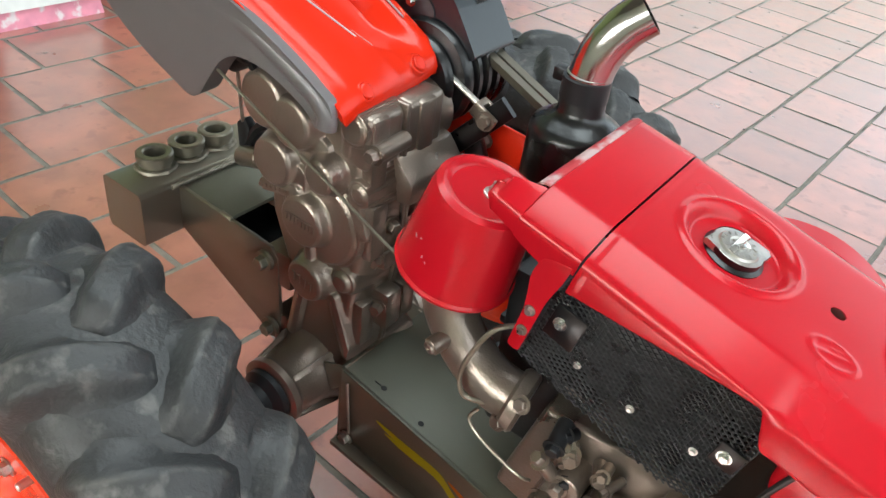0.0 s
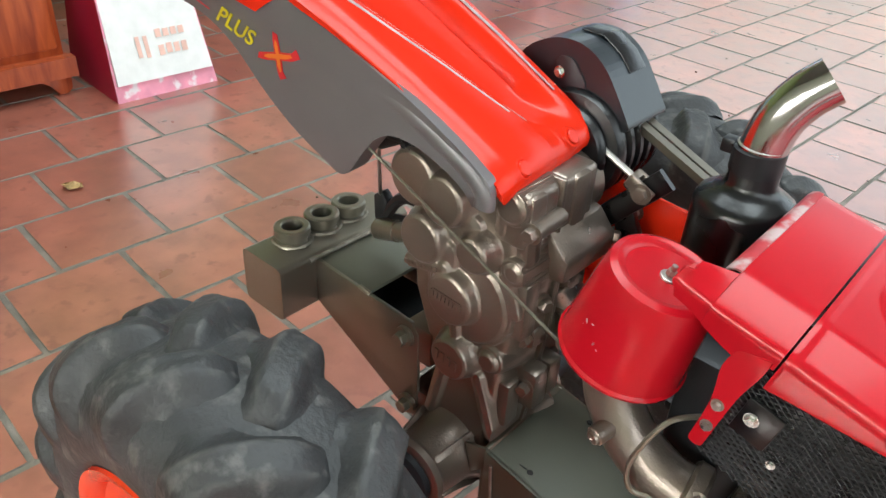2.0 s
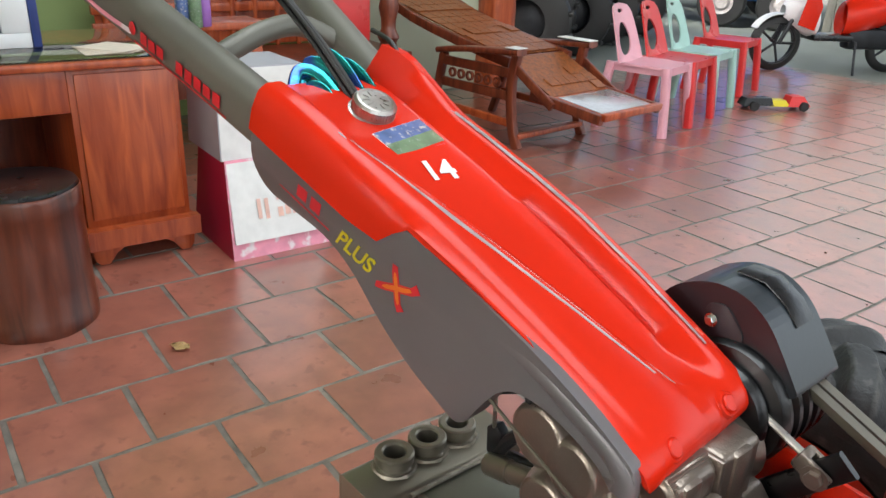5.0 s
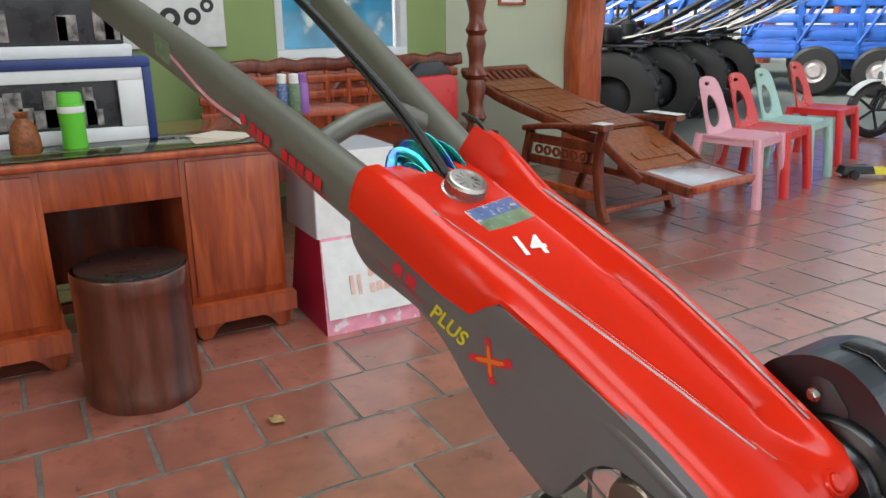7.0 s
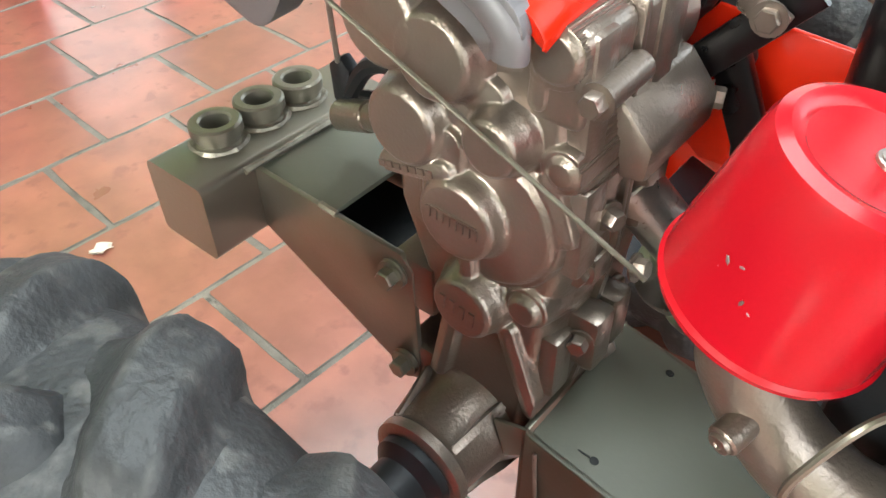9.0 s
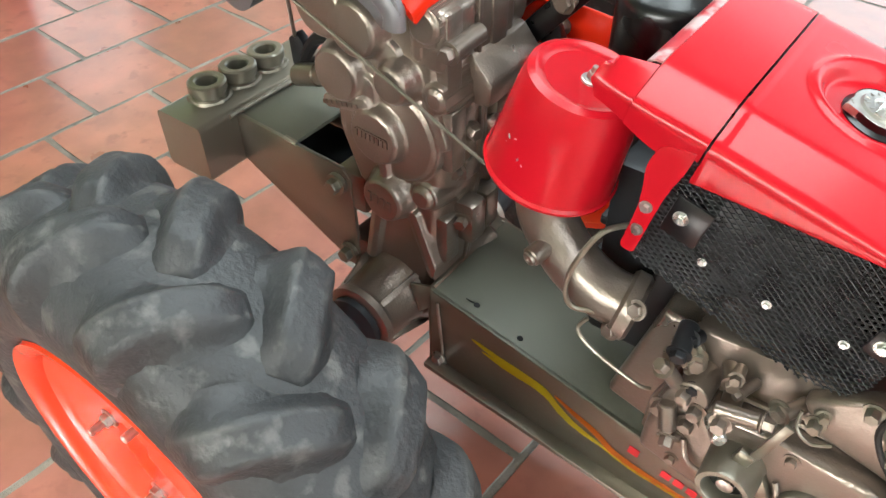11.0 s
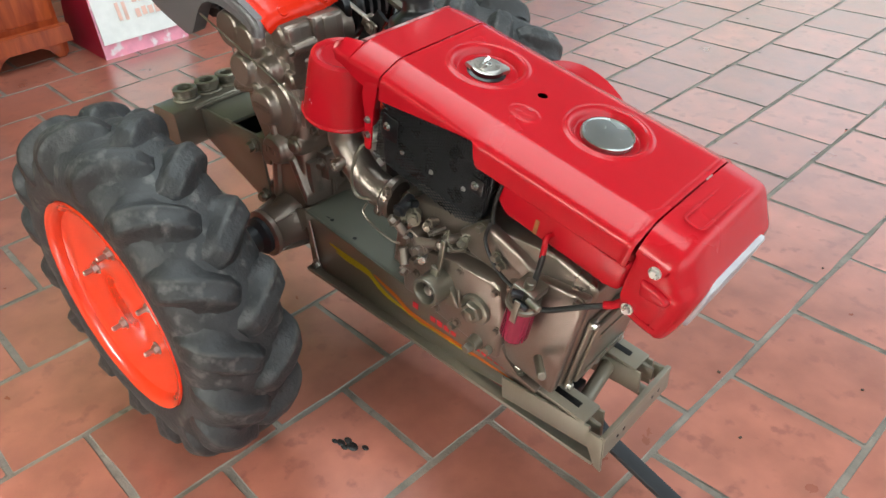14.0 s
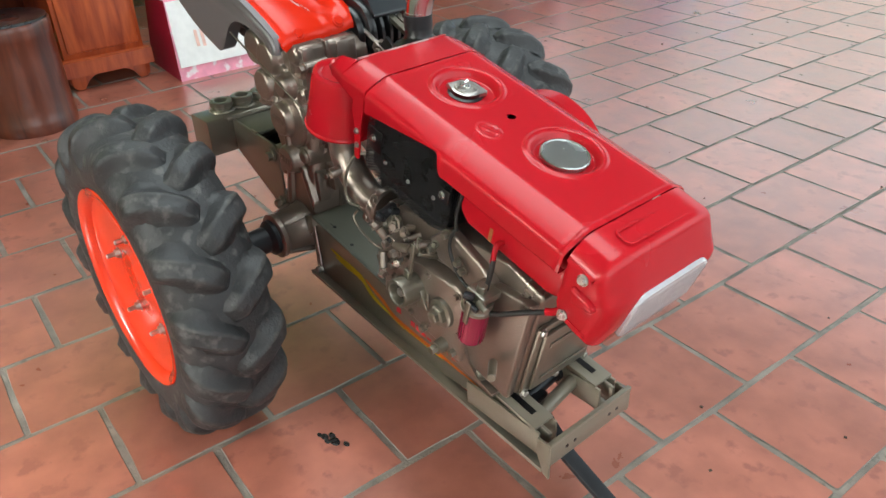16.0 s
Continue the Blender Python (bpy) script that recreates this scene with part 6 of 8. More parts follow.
rod(bm, (-0.005, 0.098, 0.772), (0.088, 0.104, 0.728), 0.0042, seg=10)
rod_ob = part("tension_rod", bm, ALLOY, tractor, "plain steel tension rod with clevis")
bm = bmesh.new()
CL = pose(0.100, 0.104, 0.720, 0, 27, 4)
box(bm, -0.022, 0.012, -0.012, -0.006, -0.010, 0.010, 0.002, CL)
box(bm, -0.022, 0.012, 0.006, 0.012, -0.010, 0.010, 0.002, CL)
box(bm, -0.024, -0.014, -0.012, 0.012, -0.010, 0.010, 0.003, CL)
bolt(bm, CL @ Vector((0.0, -0.012, 0)), CL.to_3x3() @ Vector((0, -1, 0)), 0.009, 0.006)
part("clevis", bm, BRONZE, rod_ob)
bm = bmesh.new()
sweep(bm, [(0.122, 0.106, 0.742), (0.060, 0.100, 0.672), (0.030, 0.094, 0.640)], round_rect(0.008, 0.028, 0.002, 2))
sweep(bm, [(0.070, 0.110, 0.690), (0.108, 0.112, 0.612), (0.116, 0.112, 0.560)], round_rect(0.012, 0.030, 0.003, 2))
part("tension_lever", bm, BLACK, tractor, "black painted tension lever")
bm = bmesh.new()
rod(bm, (0.045, 0.030, 0.600), (0.118, 0.100, 0.470), 0.024, seg=28)
rod(bm, (0.092, 0.066, 0.512), (0.098, 0.074, 0.502), 0.046, seg=32)
rod(bm, (0.114, 0.095, 0.476), (0.122, 0.104, 0.464), 0.050, seg=32)
coupl = part("brake_hub", bm, ALLOY, tractor, "bare steel flanged hub under the gearbox")
bm = bmesh.new()
for k in range(4):
    a = k * math.pi / 2 + 0.5
    n = Vector((0.058, 0.070, -0.090)).normalized()
    s = n.orthogonal().normalized()
    t = n.cross(s)
    p = Vector((0.092, 0.066, 0.512)) + (s * math.cos(a) + t * math.sin(a)) * 0.037
    bolt(bm, p - n * 0.002, -n, 0.008, 0.008)
    rod(bm, p + n * 0.010, p + n * 0.036, 0.006)
part("hub_bolts", bm, ALLOY, coupl)


# ---- wheels ----
def wheel(m, label):
    """A ribbed drive wheel; its own y axis is the axle, minus y its outer face."""
    
    rim_m = m @ pose(0, 0, 0, 90, 0, 0)
    bm = bmesh.new()
    prof = [(0.0, 0.058), (0.034, 0.058), (0.040, 0.054), (0.100, 0.054), (0.140, 0.058), (0.165, 0.062), (0.178, 0.067), (0.185, 0.073), (0.191, 0.079), (0.199, 0.081), (0.203, 0.084), (0.201, 0.088), (0.192, 0.086), (0.184, 0.078), (0.178, 0.062), (0.176, 0.030), (0.176, -0.060), (0.190, -0.082), (0.200, -0.084)]
    lathe(bm, prof, rim_m, 72)
    rim = part("wheel", bm, RIM, tractor, label, smooth=40)
    bm = bmesh.new()
    prof = [(0.188, 0.070), (0.199, 0.0795), (0.212, 0.088), (0.230, 0.0905), (0.250, 0.0890), (0.270, 0.0825), (0.287, 0.070), (0.298, 0.052), (0.304, 0.030), (0.306, 0.0)]
    prof = prof + [(r, -z) for r, z in prof[-2::-1]]
    lathe(bm, prof, rim_m, 96)
    tyre = part("tyre", bm, RUBBER, rim, "worn black rubber tractor tyre with deep lugs", smooth=60)
    # one lug per hand, its mesh shared round the tyre
    def lug(s):
        bm = bmesh.new()
        path = [(-0.010, 0.3040, -0.010), (0.004, 0.3050, 0.016), (0.016, 0.3045, 0.045), (0.030, 0.3020, 0.080), (0.050, 0.2970, 0.135), (0.066, 0.2880, 0.175), (0.079, 0.2720, 0.202), (0.0875, 0.2500, 0.215), (0.0890, 0.2360, 0.219)]
        tops = [0.002, 0.016, 0.021, 0.023, 0.025, 0.024, 0.017, 0.007, 0.001]
        wid = [0.012, 0.018, 0.020, 0.021, 0.022, 0.023, 0.023, 0.020, 0.016]
        fine = lambda vals: [p.x for p in bezier_points([(q, 0, 0) for q in vals], 3)]
        ys, rs, phs = fine([p[0] for p in path]), fine([p[1] for p in path]), fine([p[2] for p in path])
        hs, ws = fine(tops), fine(wid)
        pts = [Vector((r * math.sin(-ph), s * y, r * math.cos(-ph))) for y, r, ph in zip(ys, rs, phs)]
        rows = []
        for i, p in enumerate(pts):
            tan = (pts[min(i + 1, len(pts) - 1)] - pts[max(i - 1, 0)]).normalized()
            lean = smooth01((ys[i] - 0.025) / 0.055) * 1.05
            n = Vector((math.sin(-phs[i]) * math.cos(lean), s * math.sin(lean), math.cos(-phs[i]) * math.cos(lean)))
            w = n.cross(tan).normalized()
            row = []
            for k in range(17):
                x = -1.75 + 3.5 * k / 16
                worn = noise.noise(Vector((p.x * 60 + x, p.y * 60, s * 7 + x * 1.5))) * 0.0022 + noise.noise(Vector((p.x * 190, p.y * 190 + x * 5, x * 3))) * 0.0009
                rise = 1 - smooth01((abs(x) - 0.62) / 0.72)
                flank = 0.10 * (1 - smooth01((abs(x) - 1.1) / 0.6))
                row.append(p + w * (ws[i] * x * (1 + worn * 14)) + n * (hs[i] * (0.90 * rise + flank) - 0.006 * smooth01((abs(x) - 1.25) / 0.5) + worn * min(1.0, hs[i] / 0.01)))
            rows.append(row)
        loft(bm, rows)
        bm.verts.ensure_lookup_table()
        k = len(rows[0])
        bm.faces.new([bm.verts[i] for i in range(k)][::-1])
        bm.faces.new([bm.verts[i] for i in range((len(rows) - 1) * k, len(rows) * k)])
        return finish(bm, RUBBER, "tread_lug", 75)
    meshes = lug(-1), lug(1)
    count = 16
    for k in range(count):
        for h in (0, 1):
            part("tread_lug", meshes[h], RUBBER, rim, "", m @ Matrix.Rotation(math.tau * (k + 0.5 * h) / count, 4, "Y"))
    bm = bmesh.new()
    for k in range(5):
        a = math.tau * k / 5 + 0.35
        p = Vector((0.098 * math.cos(a), -0.054, 0.098 * math.sin(a)))
        bolt(bm, m @ p, m.to_3x3() @ Vector((0, -1, 0)), 0.009, 0.008)
        rod(bm, m @ (p + Vector((0, -0.008, 0))), m @ (p + Vector((0, -0.026, 0))), 0.005, seg=10)
    part("wheel_bolts", bm, ALLOY, rim, "plain steel wheel bolts")
    bm = bmesh.new()
    box(bm, -0.018, 0.018, -0.0600, -0.0592, 0.105, 0.137, 0, m @ pose(0, 0, 0, 3, 0, 0) @ pose(0, 0, 0, 0, 75, 0))
    mark = part("rim_sticker", bm, WHITE, rim, "small white and blue sticker")
    return rim


near_wheel = wheel(pose(-0.032, -0.383, 0.343) @ Matrix.Scale(1.04, 4), "orange-red dished steel wheel with a black tyre")
far_wheel = wheel(pose(-0.032, 0.485, 0.344, 0, 10, 180) @ Matrix.Scale(1.04, 4), "orange-red dished steel wheel with a black tyre")

# ---- the hall ----
bm = bmesh.new()
box(bm, -5.05, 3.6, -2.5, 7.6, -0.16, -0.0028)
floor = solid("floor", bm, GROUT, Matrix(), "terracotta tile floor with grey cement joints", "floor", "structure")
bm = bmesh.new()
bmesh.ops.create_grid(bm, x_segments=40, y_segments=40, size=400)
solid("ground", bm, STONEGREY, pose(0, 0, -0.16), "pale bare ground around the building", "ground", "structure")
bm = bmesh.new()
box(bm, -14, -5.05, 4.2, 16, -0.17, -0.003)
box(bm, -5.05, 8, 7.6, 16, -0.17, -0.003)
solid("pavement", bm, CONCRETE, Matrix(), "pale concrete yard beside the tiles", "pavement", "structure")
# The gap in the roof is added for the overhead lamp.
bm = bmesh.new()
box(bm, -5.6, 4.3, -3.4, 0.3, 4.60, 4.75)
box(bm, -5.6, 4.3, 2.5, 7.8, 4.60, 4.75)
box(bm, -5.6, -3.2, 0.3, 2.5, 4.60, 4.75)
box(bm, 1.2, 4.3, 0.3, 2.5, 4.60, 4.75)
solid("ceiling", bm, CEILING, Matrix(), "flat grey sheet roof over the hall with an added, unseen opening", "ceiling", "structure")
bm = bmesh.new()
box(bm, -5.25, -5.05, -0.7, 1.62, -0.006, 4.60)
box(bm, -5.25, -5.05, 1.62, 2.55, -0.006, 0.90)
box(bm, -5.25, -5.05, 1.62, 2.55, 2.10, 4.60)
box(bm, -5.25, -5.05, 2.55, 2.86, -0.006, 4.60)
solid("wall_west", bm, GREENWALL, Matrix(), "leaf-green plastered wall with a window", "wall", "structure")
# Unseen wall added behind the camera: blocks southern light, its opening lets some in.
bm = bmesh.new()
box(bm, -5.25, -1.4, -2.75, -2.55, -0.006, 4.60)
box(bm, 1.4, 3.6, -2.75, -2.55, -0.006, 4.60)
box(bm, -1.4, 1.4, -2.75, -2.55, -0.006, 1.35)
box(bm, -1.4, 1.4, -2.75, -2.55, 2.15, 4.60)
solid("wall_south", bm, PALEWALL, Matrix(), "unseen pale green wall with a window opening, added to shape the southern light", "wall", "structure")
bm = bmesh.new()
box(bm, -5.25, -5.05, -2.55, -0.702, -0.006, 4.60)
solid("wall_west_rear", bm, GREENWALL, Matrix(), "leaf-green plastered wall", "wall", "structure")
bm = bmesh.new()
box(bm, -5.25, -5.047, 2.862, 3.95, -0.006, 4.60)
solid("wall_west_pale", bm, PALEWALL, Matrix(), "pale green plastered wall", "wall", "structure")

# window with white frame and sliding panes
win = tagged(new("window_1"), "white-framed sliding window with blue reflections", "window", kind="structure")
ROOTED[win.name] = Matrix()
win.matrix_basis = pose(-5.05, 2.085, 0.90)
bm = bmesh.new()
for y0, y1, z0, z1 in ((-0.465, 0.465, 0.0, 0.05), (-0.465, 0.465, 1.15, 1.20), (-0.465, -0.415, 0.05, 1.15), (0.415, 0.465, 0.05, 1.15), (-0.025, 0.025, 0.05, 1.15)):
    box(bm, -0.12, 0.012, y0, y1, z0, z1, 0.004)
part("window_frame", bm, WHITEFRAME, win, "white window frame")
for y0, y1 in ((-0.415, -0.026), (0.026, 0.415)):
    bm = bmesh.new()
    box(bm, -0.07, -0.062, y0, y1, 0.05, 1.15)
    part("pane", bm, GLASS, win)
bm = bmesh.new()
box(bm, -0.10, 0.07, -0.50, 0.50, -0.035, -0.001, 0.006)
part("window_sill", bm, WHITEFRAME, win)
# Added sheet whose blue and pale patches stand for reflections in the panes.
bm = bmesh.new()
box(bm, 0, 0.02, -3.0, 3.0, -1.5, 2.5)
solid("backdrop", bm, material("blue_pane_reflections", (0.05, 0.30, 0.55), 0.6, 0, 0.6, 1.6, 12, 0.2, spots=(0.5, 0.66, 0.72), spot_at=0.55), pose(-8.0, 1.6, 1.0), "blue mottled sheet added behind the window for its reflections", "tarpaulin", "structure")


def turned(bm, prof, m):
    return lathe(bm, prof, m, 20)


# desk with two pedestals
desk = thing("desk", pose(-2.95, 0, 0), "varnished teak pedestal desk with a glass top", "desk")
bm = bmesh.new()
box(bm, -0.74, 0.03, -1.32, 0.96, 0.700, 0.728, 0.008)
part("desktop", bm, TEAK, desk)
bm = bmesh.new()
box(bm, -0.72, 0.015, -1.30, 0.94, 0.7285, 0.7345, 0.001)
pane = part("glass_sheet", bm, GLASS, desk, "clear glass sheet on the desktop")
for y0, y1 in ((-1.28, 0.115), (0.560, 0.925)):
    bm = bmesh.new()
    box(bm, -0.70, 0.0, y0, y1, 0.135, 0.700, 0.004)
    ped = part("pedestal", bm, TEAK, desk, "teak pedestal with drawers")
    n = 1 if y0 > 0 else 4
    for k in range(n):
        ya, yb = y0 + (y1 - y0) * k / n, y0 + (y1 - y0) * (k + 1) / n
        bm = bmesh.new()
        box(bm, 0.0, 0.012, ya + 0.02, yb - 0.02, 0.165, 0.685, 0.006)
        part("door", bm, TEAK, ped)
    bm = bmesh.new()
    sweep(bm, [(0.012, y0 - 0.02, 0.105), (0.012, y1 + 0.02, 0.105)], [(-0.030, -0.012), (-0.020, -0.030), (0.0, -0.036), (0.045, -0.036), (0.045, 0.036), (0.0, 0.036), (-0.006, 0.022), (-0.026, 0.010)])
    box(bm, -0.70, 0.012, y0 - 0.012, y1 + 0.012, 0.07, 0.138, 0.004)
    part("plinth_moulding", bm, TEAK, ped)
    for yy in (y0 + 0.02, y1 - 0.02):
        bm = bmesh.new()
        s = 1 if yy > (y0 + y1) / 2 else -1
        prism(bm, [(0.0, 0.085), (-0.14, 0.085), (-0.10, 0.060), (-0.055, 0.045), (-0.035, 0.0), (0.0, 0.0), (0.018, 0.020), (0.022, 0.06)], 0.06, Matrix(((0, 0, 1, -0.03), (s, 0, 0, yy), (0, 1, 0, 0), (0, 0, 0, 1))), 0.006)
        part("bracket_foot", bm, TEAK, ped)
bm = bmesh.new()
box(bm, -0.68, -0.005, 0.10, 0.575, 0.555, 0.700, 0.004)
part("apron", bm, TEAK, desk)
bm = bmesh.new()
box(bm, -0.70, -0.66, 0.10, 0.575, 0.09, 0.555, 0.003)
part("modesty_panel", bm, TEAKDARK, desk)
bm = bmesh.new()
box(bm, -0.40, -0.36, 0.10, 0.575, 0.06, 0.10, 0.003)
part("foot_rail", bm, TEAKDARK, desk)

# log stool
bm = bmesh.new()
rows = []
for z, f in ((0.0, 1.03), (0.012, 1.045), (0.052, 1.045), (0.056, 1.03), (0.15, 1.025), (0.28, 1.02), (0.372, 1.02), (0.376, 1.03), (0.43, 1.035), (0.437, 1.01)):
    rows.append([(0.170 * f * (1 + 0.02 * math.sin(3 * a + 1) + 0.012 * math.sin(7 * a)) * math.cos(a), 0.170 * f * (1 + 0.02 * math.sin(3 * a + 1) + 0.012 * math.sin(7 * a)) * math.sin(a), z) for a in [math.tau * k / 48 for k in range(48)]])
loft(bm, rows, True)
bm.verts.ensure_lookup_table()
bm.faces.new([bm.verts[i] for i in range(48)][::-1])
stool = solid("log_stool", bm, LOG, pose(-2.62, 0.325, 0), "dark varnished log stool with a black top", "stool", smooth=50)
bm = bmesh.new()
lathe(bm, [(0.166, 0.434), (0.164, 0.444), (0.150, 0.447), (0, 0.447)], Matrix(), 40)
part("stool_top", bm, BLACK, stool, "black top")

# display stand: flared printed base with a grey column
stand = thing("display_stand", pose(-2.72, 1.00, 0), "printed cerise and white display stand with a grey column", "display stand")


def wedge(bm, x0, x1, y0, y1, z0, X0, X1, Y0, Y1, z1):
    lo = [bm.verts.new(p) for p in ((x0, y0, z0), (x1, y0, z0), (x1, y1, z0), (x0, y1, z0))]
    hi = [bm.verts.new(p) for p in ((X0, Y0, z1), (X1, Y0, z1), (X1, Y1, z1), (X0, Y1, z1))]
    bm.faces.new(lo[::-1])
    bm.faces.new(hi)
    for i in range(4):
        bm.faces.new((lo[i], lo[(i + 1) % 4], hi[(i + 1) % 4], hi[i]))
    return bm


bm = wedge(bmesh.new(), -0.42, 0.0, 0.0, 0.40, 0.0, -0.36, -0.09, 0.02, 0.37, 0.36)
base = part("base", bm, CERISE, stand, "cerise flared base")
bm = wedge(bmesh.new(), -0.002, 0.004, 0.0, 0.40, 0.0, -0.090, -0.084, 0.02, 0.37, 0.36)
part("front_panel", bm, CERISEPALE, base, "pale pink printed front")
bm = wedge(bmesh.new(), -0.016, 0.0010, 0.012, 0.388, 0.062, -0.088, -0.0815, 0.024, 0.366, 0.352)
panel = part("white_label", bm, WHITE, base, "white label with a red and orange mark")
PM = Matrix.Translation((-0.036, 0.20, 0.185)) @ Matrix(((0, -0.25, 0.968, 0), (1, 0, 0, 0), (0, 0.968, 0.25, 0), (0, 0, 0, 1)))
bm = bmesh.new()
bars(bm, PM @ pose(-0.055, -0.01, 0.006), 0.060, 0.085, 2, 0.001, 0.5, 21)
bars(bm, PM @ pose(0.055, -0.03, 0.006), 0.120, 0.040, 4, 0.001, 0.3, 22)
bars(bm, PM @ pose(0.055, 0.03, 0.006), 0.120, 0.030, 4, 0.001, 0.3, 23)
part("label_print", bm, PALEPRINT, base, "orange-red print")
bm = wedge(bmesh.new(), -0.44, -0.094, 0.010, 0.372, 0.3605, -0.42, -0.125, 0.020, 0.360, 0.69)
column = part("column", bm, GREYPANEL, stand, "pale grey column")
bm = wedge(bmesh.new(), -0.0938, -0.090, 0.014, 0.368, 0.3610, -0.1245, -0.121, 0.024, 0.356, 0.685)
part("front_board", bm, WHITE, column, "white front board")

# cabinet and small things on the desk
cab = thing("glass_cabinet", pose(-3.35, 0, 0.735), "white and navy framed display cabinet on the desk", "cabinet")
# Solid box, not a hollow: its dark colour is the shelf space's shade.
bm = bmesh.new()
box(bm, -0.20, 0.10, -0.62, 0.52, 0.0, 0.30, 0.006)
part("body", bm, CABINETSHADE, cab, "solid body coloured dark for the shade of its shelf space")
bm = bmesh.new()
for y0, y1, z0, z1 in ((-0.62, 0.52, 0.0, 0.05), (-0.62, 0.52, 0.22, 0.265), (0.43, 0.52, 0.05, 0.22), (-0.10, -0.06, 0.05, 0.22)):
    box(bm, 0.10, 0.125, y0, y1, z0, z1, 0.003)
part("frame", bm, WHITEFRAME, cab, "white frame")
bm = bmesh.new()
box(bm, -0.20, 0.130, -0.63, 0.55, 0.266, 0.300, 0.004)
box(bm, 0.0, 0.130, 0.521, 0.550, 0.0, 0.265, 0.004)
part("edge_trim", bm, NAVY, cab, "navy trim")
bm = bmesh.new()
box(bm, -0.20, 0.08, -0.62, 0.50, 0.301, 0.345, 0.004)
box(bm, 0.06, 0.08, -0.62, 0.50, 0.56, 0.60, 0.004)
part("shelf", bm, WHITEFRAME, cab, "white shelf")
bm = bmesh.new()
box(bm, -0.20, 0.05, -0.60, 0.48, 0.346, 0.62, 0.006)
part("upper_case", bm, CABINETSHADE, cab, "solid upper case coloured dark for the shade inside")
bm = bmesh.new()
rng2 = random.Random(3)
for k in range(26):
    y, z = -0.5 + 0.95 * rng2.random(), (0.36 if k % 2 else 0.06)
    h = rng2.uniform(0.05, 0.14)
    box(bm, 0.051 if k % 2 else 0.101, 0.056 if k % 2 else 0.104, y, y + rng2.uniform(0.03, 0.07), z, z + h, 0.003)
part("goods", bm, material("mixed_packets", (0.22, 0.20, 0.19), 0.5, 0, 0.9, 30), cab, "packets on the shelves")
bott = thing("drink_bottle", pose(-3.12, 0.255, 0.735), "bright green plastic bottle with a white band", "bottle")
bm = bmesh.new()
lathe(bm, [(0, 0), (0.038, 0), (0.042, 0.006), (0.040, 0.06), (0.043, 0.12), (0.043, 0.155), (0.040, 0.158), (0, 0.158)], Matrix(), 28)
part("body", bm, GREENPLASTIC, bott)
bm = bmesh.new()
lathe(bm, [(0.0435, 0.128), (0.0442, 0.130), (0.0442, 0.148), (0.0435, 0.150)], Matrix(), 28)
part("band", bm, WHITE, bott, "white band")
bm = bmesh.new()
lathe(bm, [(0.040, 0.158), (0.040, 0.185), (0.036, 0.195), (0, 0.196)], Matrix(), 28)
part("lid", bm, GREENPLASTIC, bott)
bag = bmesh.new()
rows = [[(0.035 * f * math.cos(a) * 1.2, 0.05 * f * math.sin(a), z) for a in [math.tau * k / 16 for k in range(16)]] for z, f in ((0, 0.9), (0.01, 1.0), (0.06, 0.95), (0.10, 0.7), (0.12, 0.35), (0.14, 0.5))]
loft(bag, rows, True)
solid("paper_bag", bag, CANE, pose(-3.10, 0.10, 0.735), "small brown paper bag on the desk", "bag")
for k, (x, y, mat, lab) in enumerate(((-3.05, 1.00, BLUEDECAL, "blue"), (-3.03, 1.05, GREENDECAL, "green"), (-3.06, 1.10, PURPLE, "purple"))):
    sb = thing("spray_can", pose(x - 0.55, y + 0.17, 0.735), lab + " spray can with a pale cap", "can", "spray cans")
    bm = bmesh.new()
    lathe(bm, [(0, 0), (0.027, 0), (0.028, 0.004), (0.028, 0.13), (0.022, 0.142), (0, 0.142)], Matrix(), 20)
    part("can", bm, mat, sb)
    bm = bmesh.new()
    lathe(bm, [(0.022, 0.143), (0.022, 0.180), (0.018, 0.185), (0, 0.185)], Matrix(), 20)
    part("cap", bm, WHITE if k != 2 else PURPLE, sb)
papers = thing("paper_stack", pose(-3.10, 0.72, 0.7346), "loose papers on the desk", "papers")
for k in range(5):
    bm = bmesh.new()
    box(bm, -0.10, 0.10, -0.08, 0.08, 0.002 * k, 0.002 * k + 0.0019, 0, pose(0, 0.01 * k, 0, 0, 0, 9 * k))
    part("sheet", bm, PAPER, papers)
# side table that carries the cans
bm = bmesh.new()
box(bm, -3.95, -3.70, 0.97, 1.60, 0.70, 0.734, 0.006)
box(bm, -3.93, -3.88, 0.99, 1.04, 0, 0.70, 0.004)
box(bm, -3.93, -3.88, 1.53, 1.58, 0, 0.70, 0.004)
box(bm, -3.77, -3.72, 0.99, 1.04, 0, 0.70, 0.004)
box(bm, -3.77, -3.72, 1.53, 1.58, 0, 0.70, 0.004)
solid("side_table", bm, TEAK, Matrix(), "narrow teak side table beside the desk", "table")

# carved bench
bench = thing("wooden_bench", pose(-4.75, 2.0, 0), "carved red wooden bench with a slatted back", "bench")
bm = bmesh.new()
box(bm, -0.05, 0.50, -0.95, 0.80, 0.40, 0.45, 0.01)
part("seat", bm, TEAKDARK, bench)
for z in (0.56, 0.66, 0.76):
    bm = bmesh.new()
    box(bm, -0.06, -0.02, -0.95, 0.80, z, z + 0.055, 0.008)
    part("back_slat", bm, TEAK, bench)
bm = bmesh.new()
box(bm, -0.058, -0.044, -0.93, 0.78, 0.46, 0.84, 0.004)
panel = part("back_panel", bm, TEAK, bench, "carved red-brown back panel")
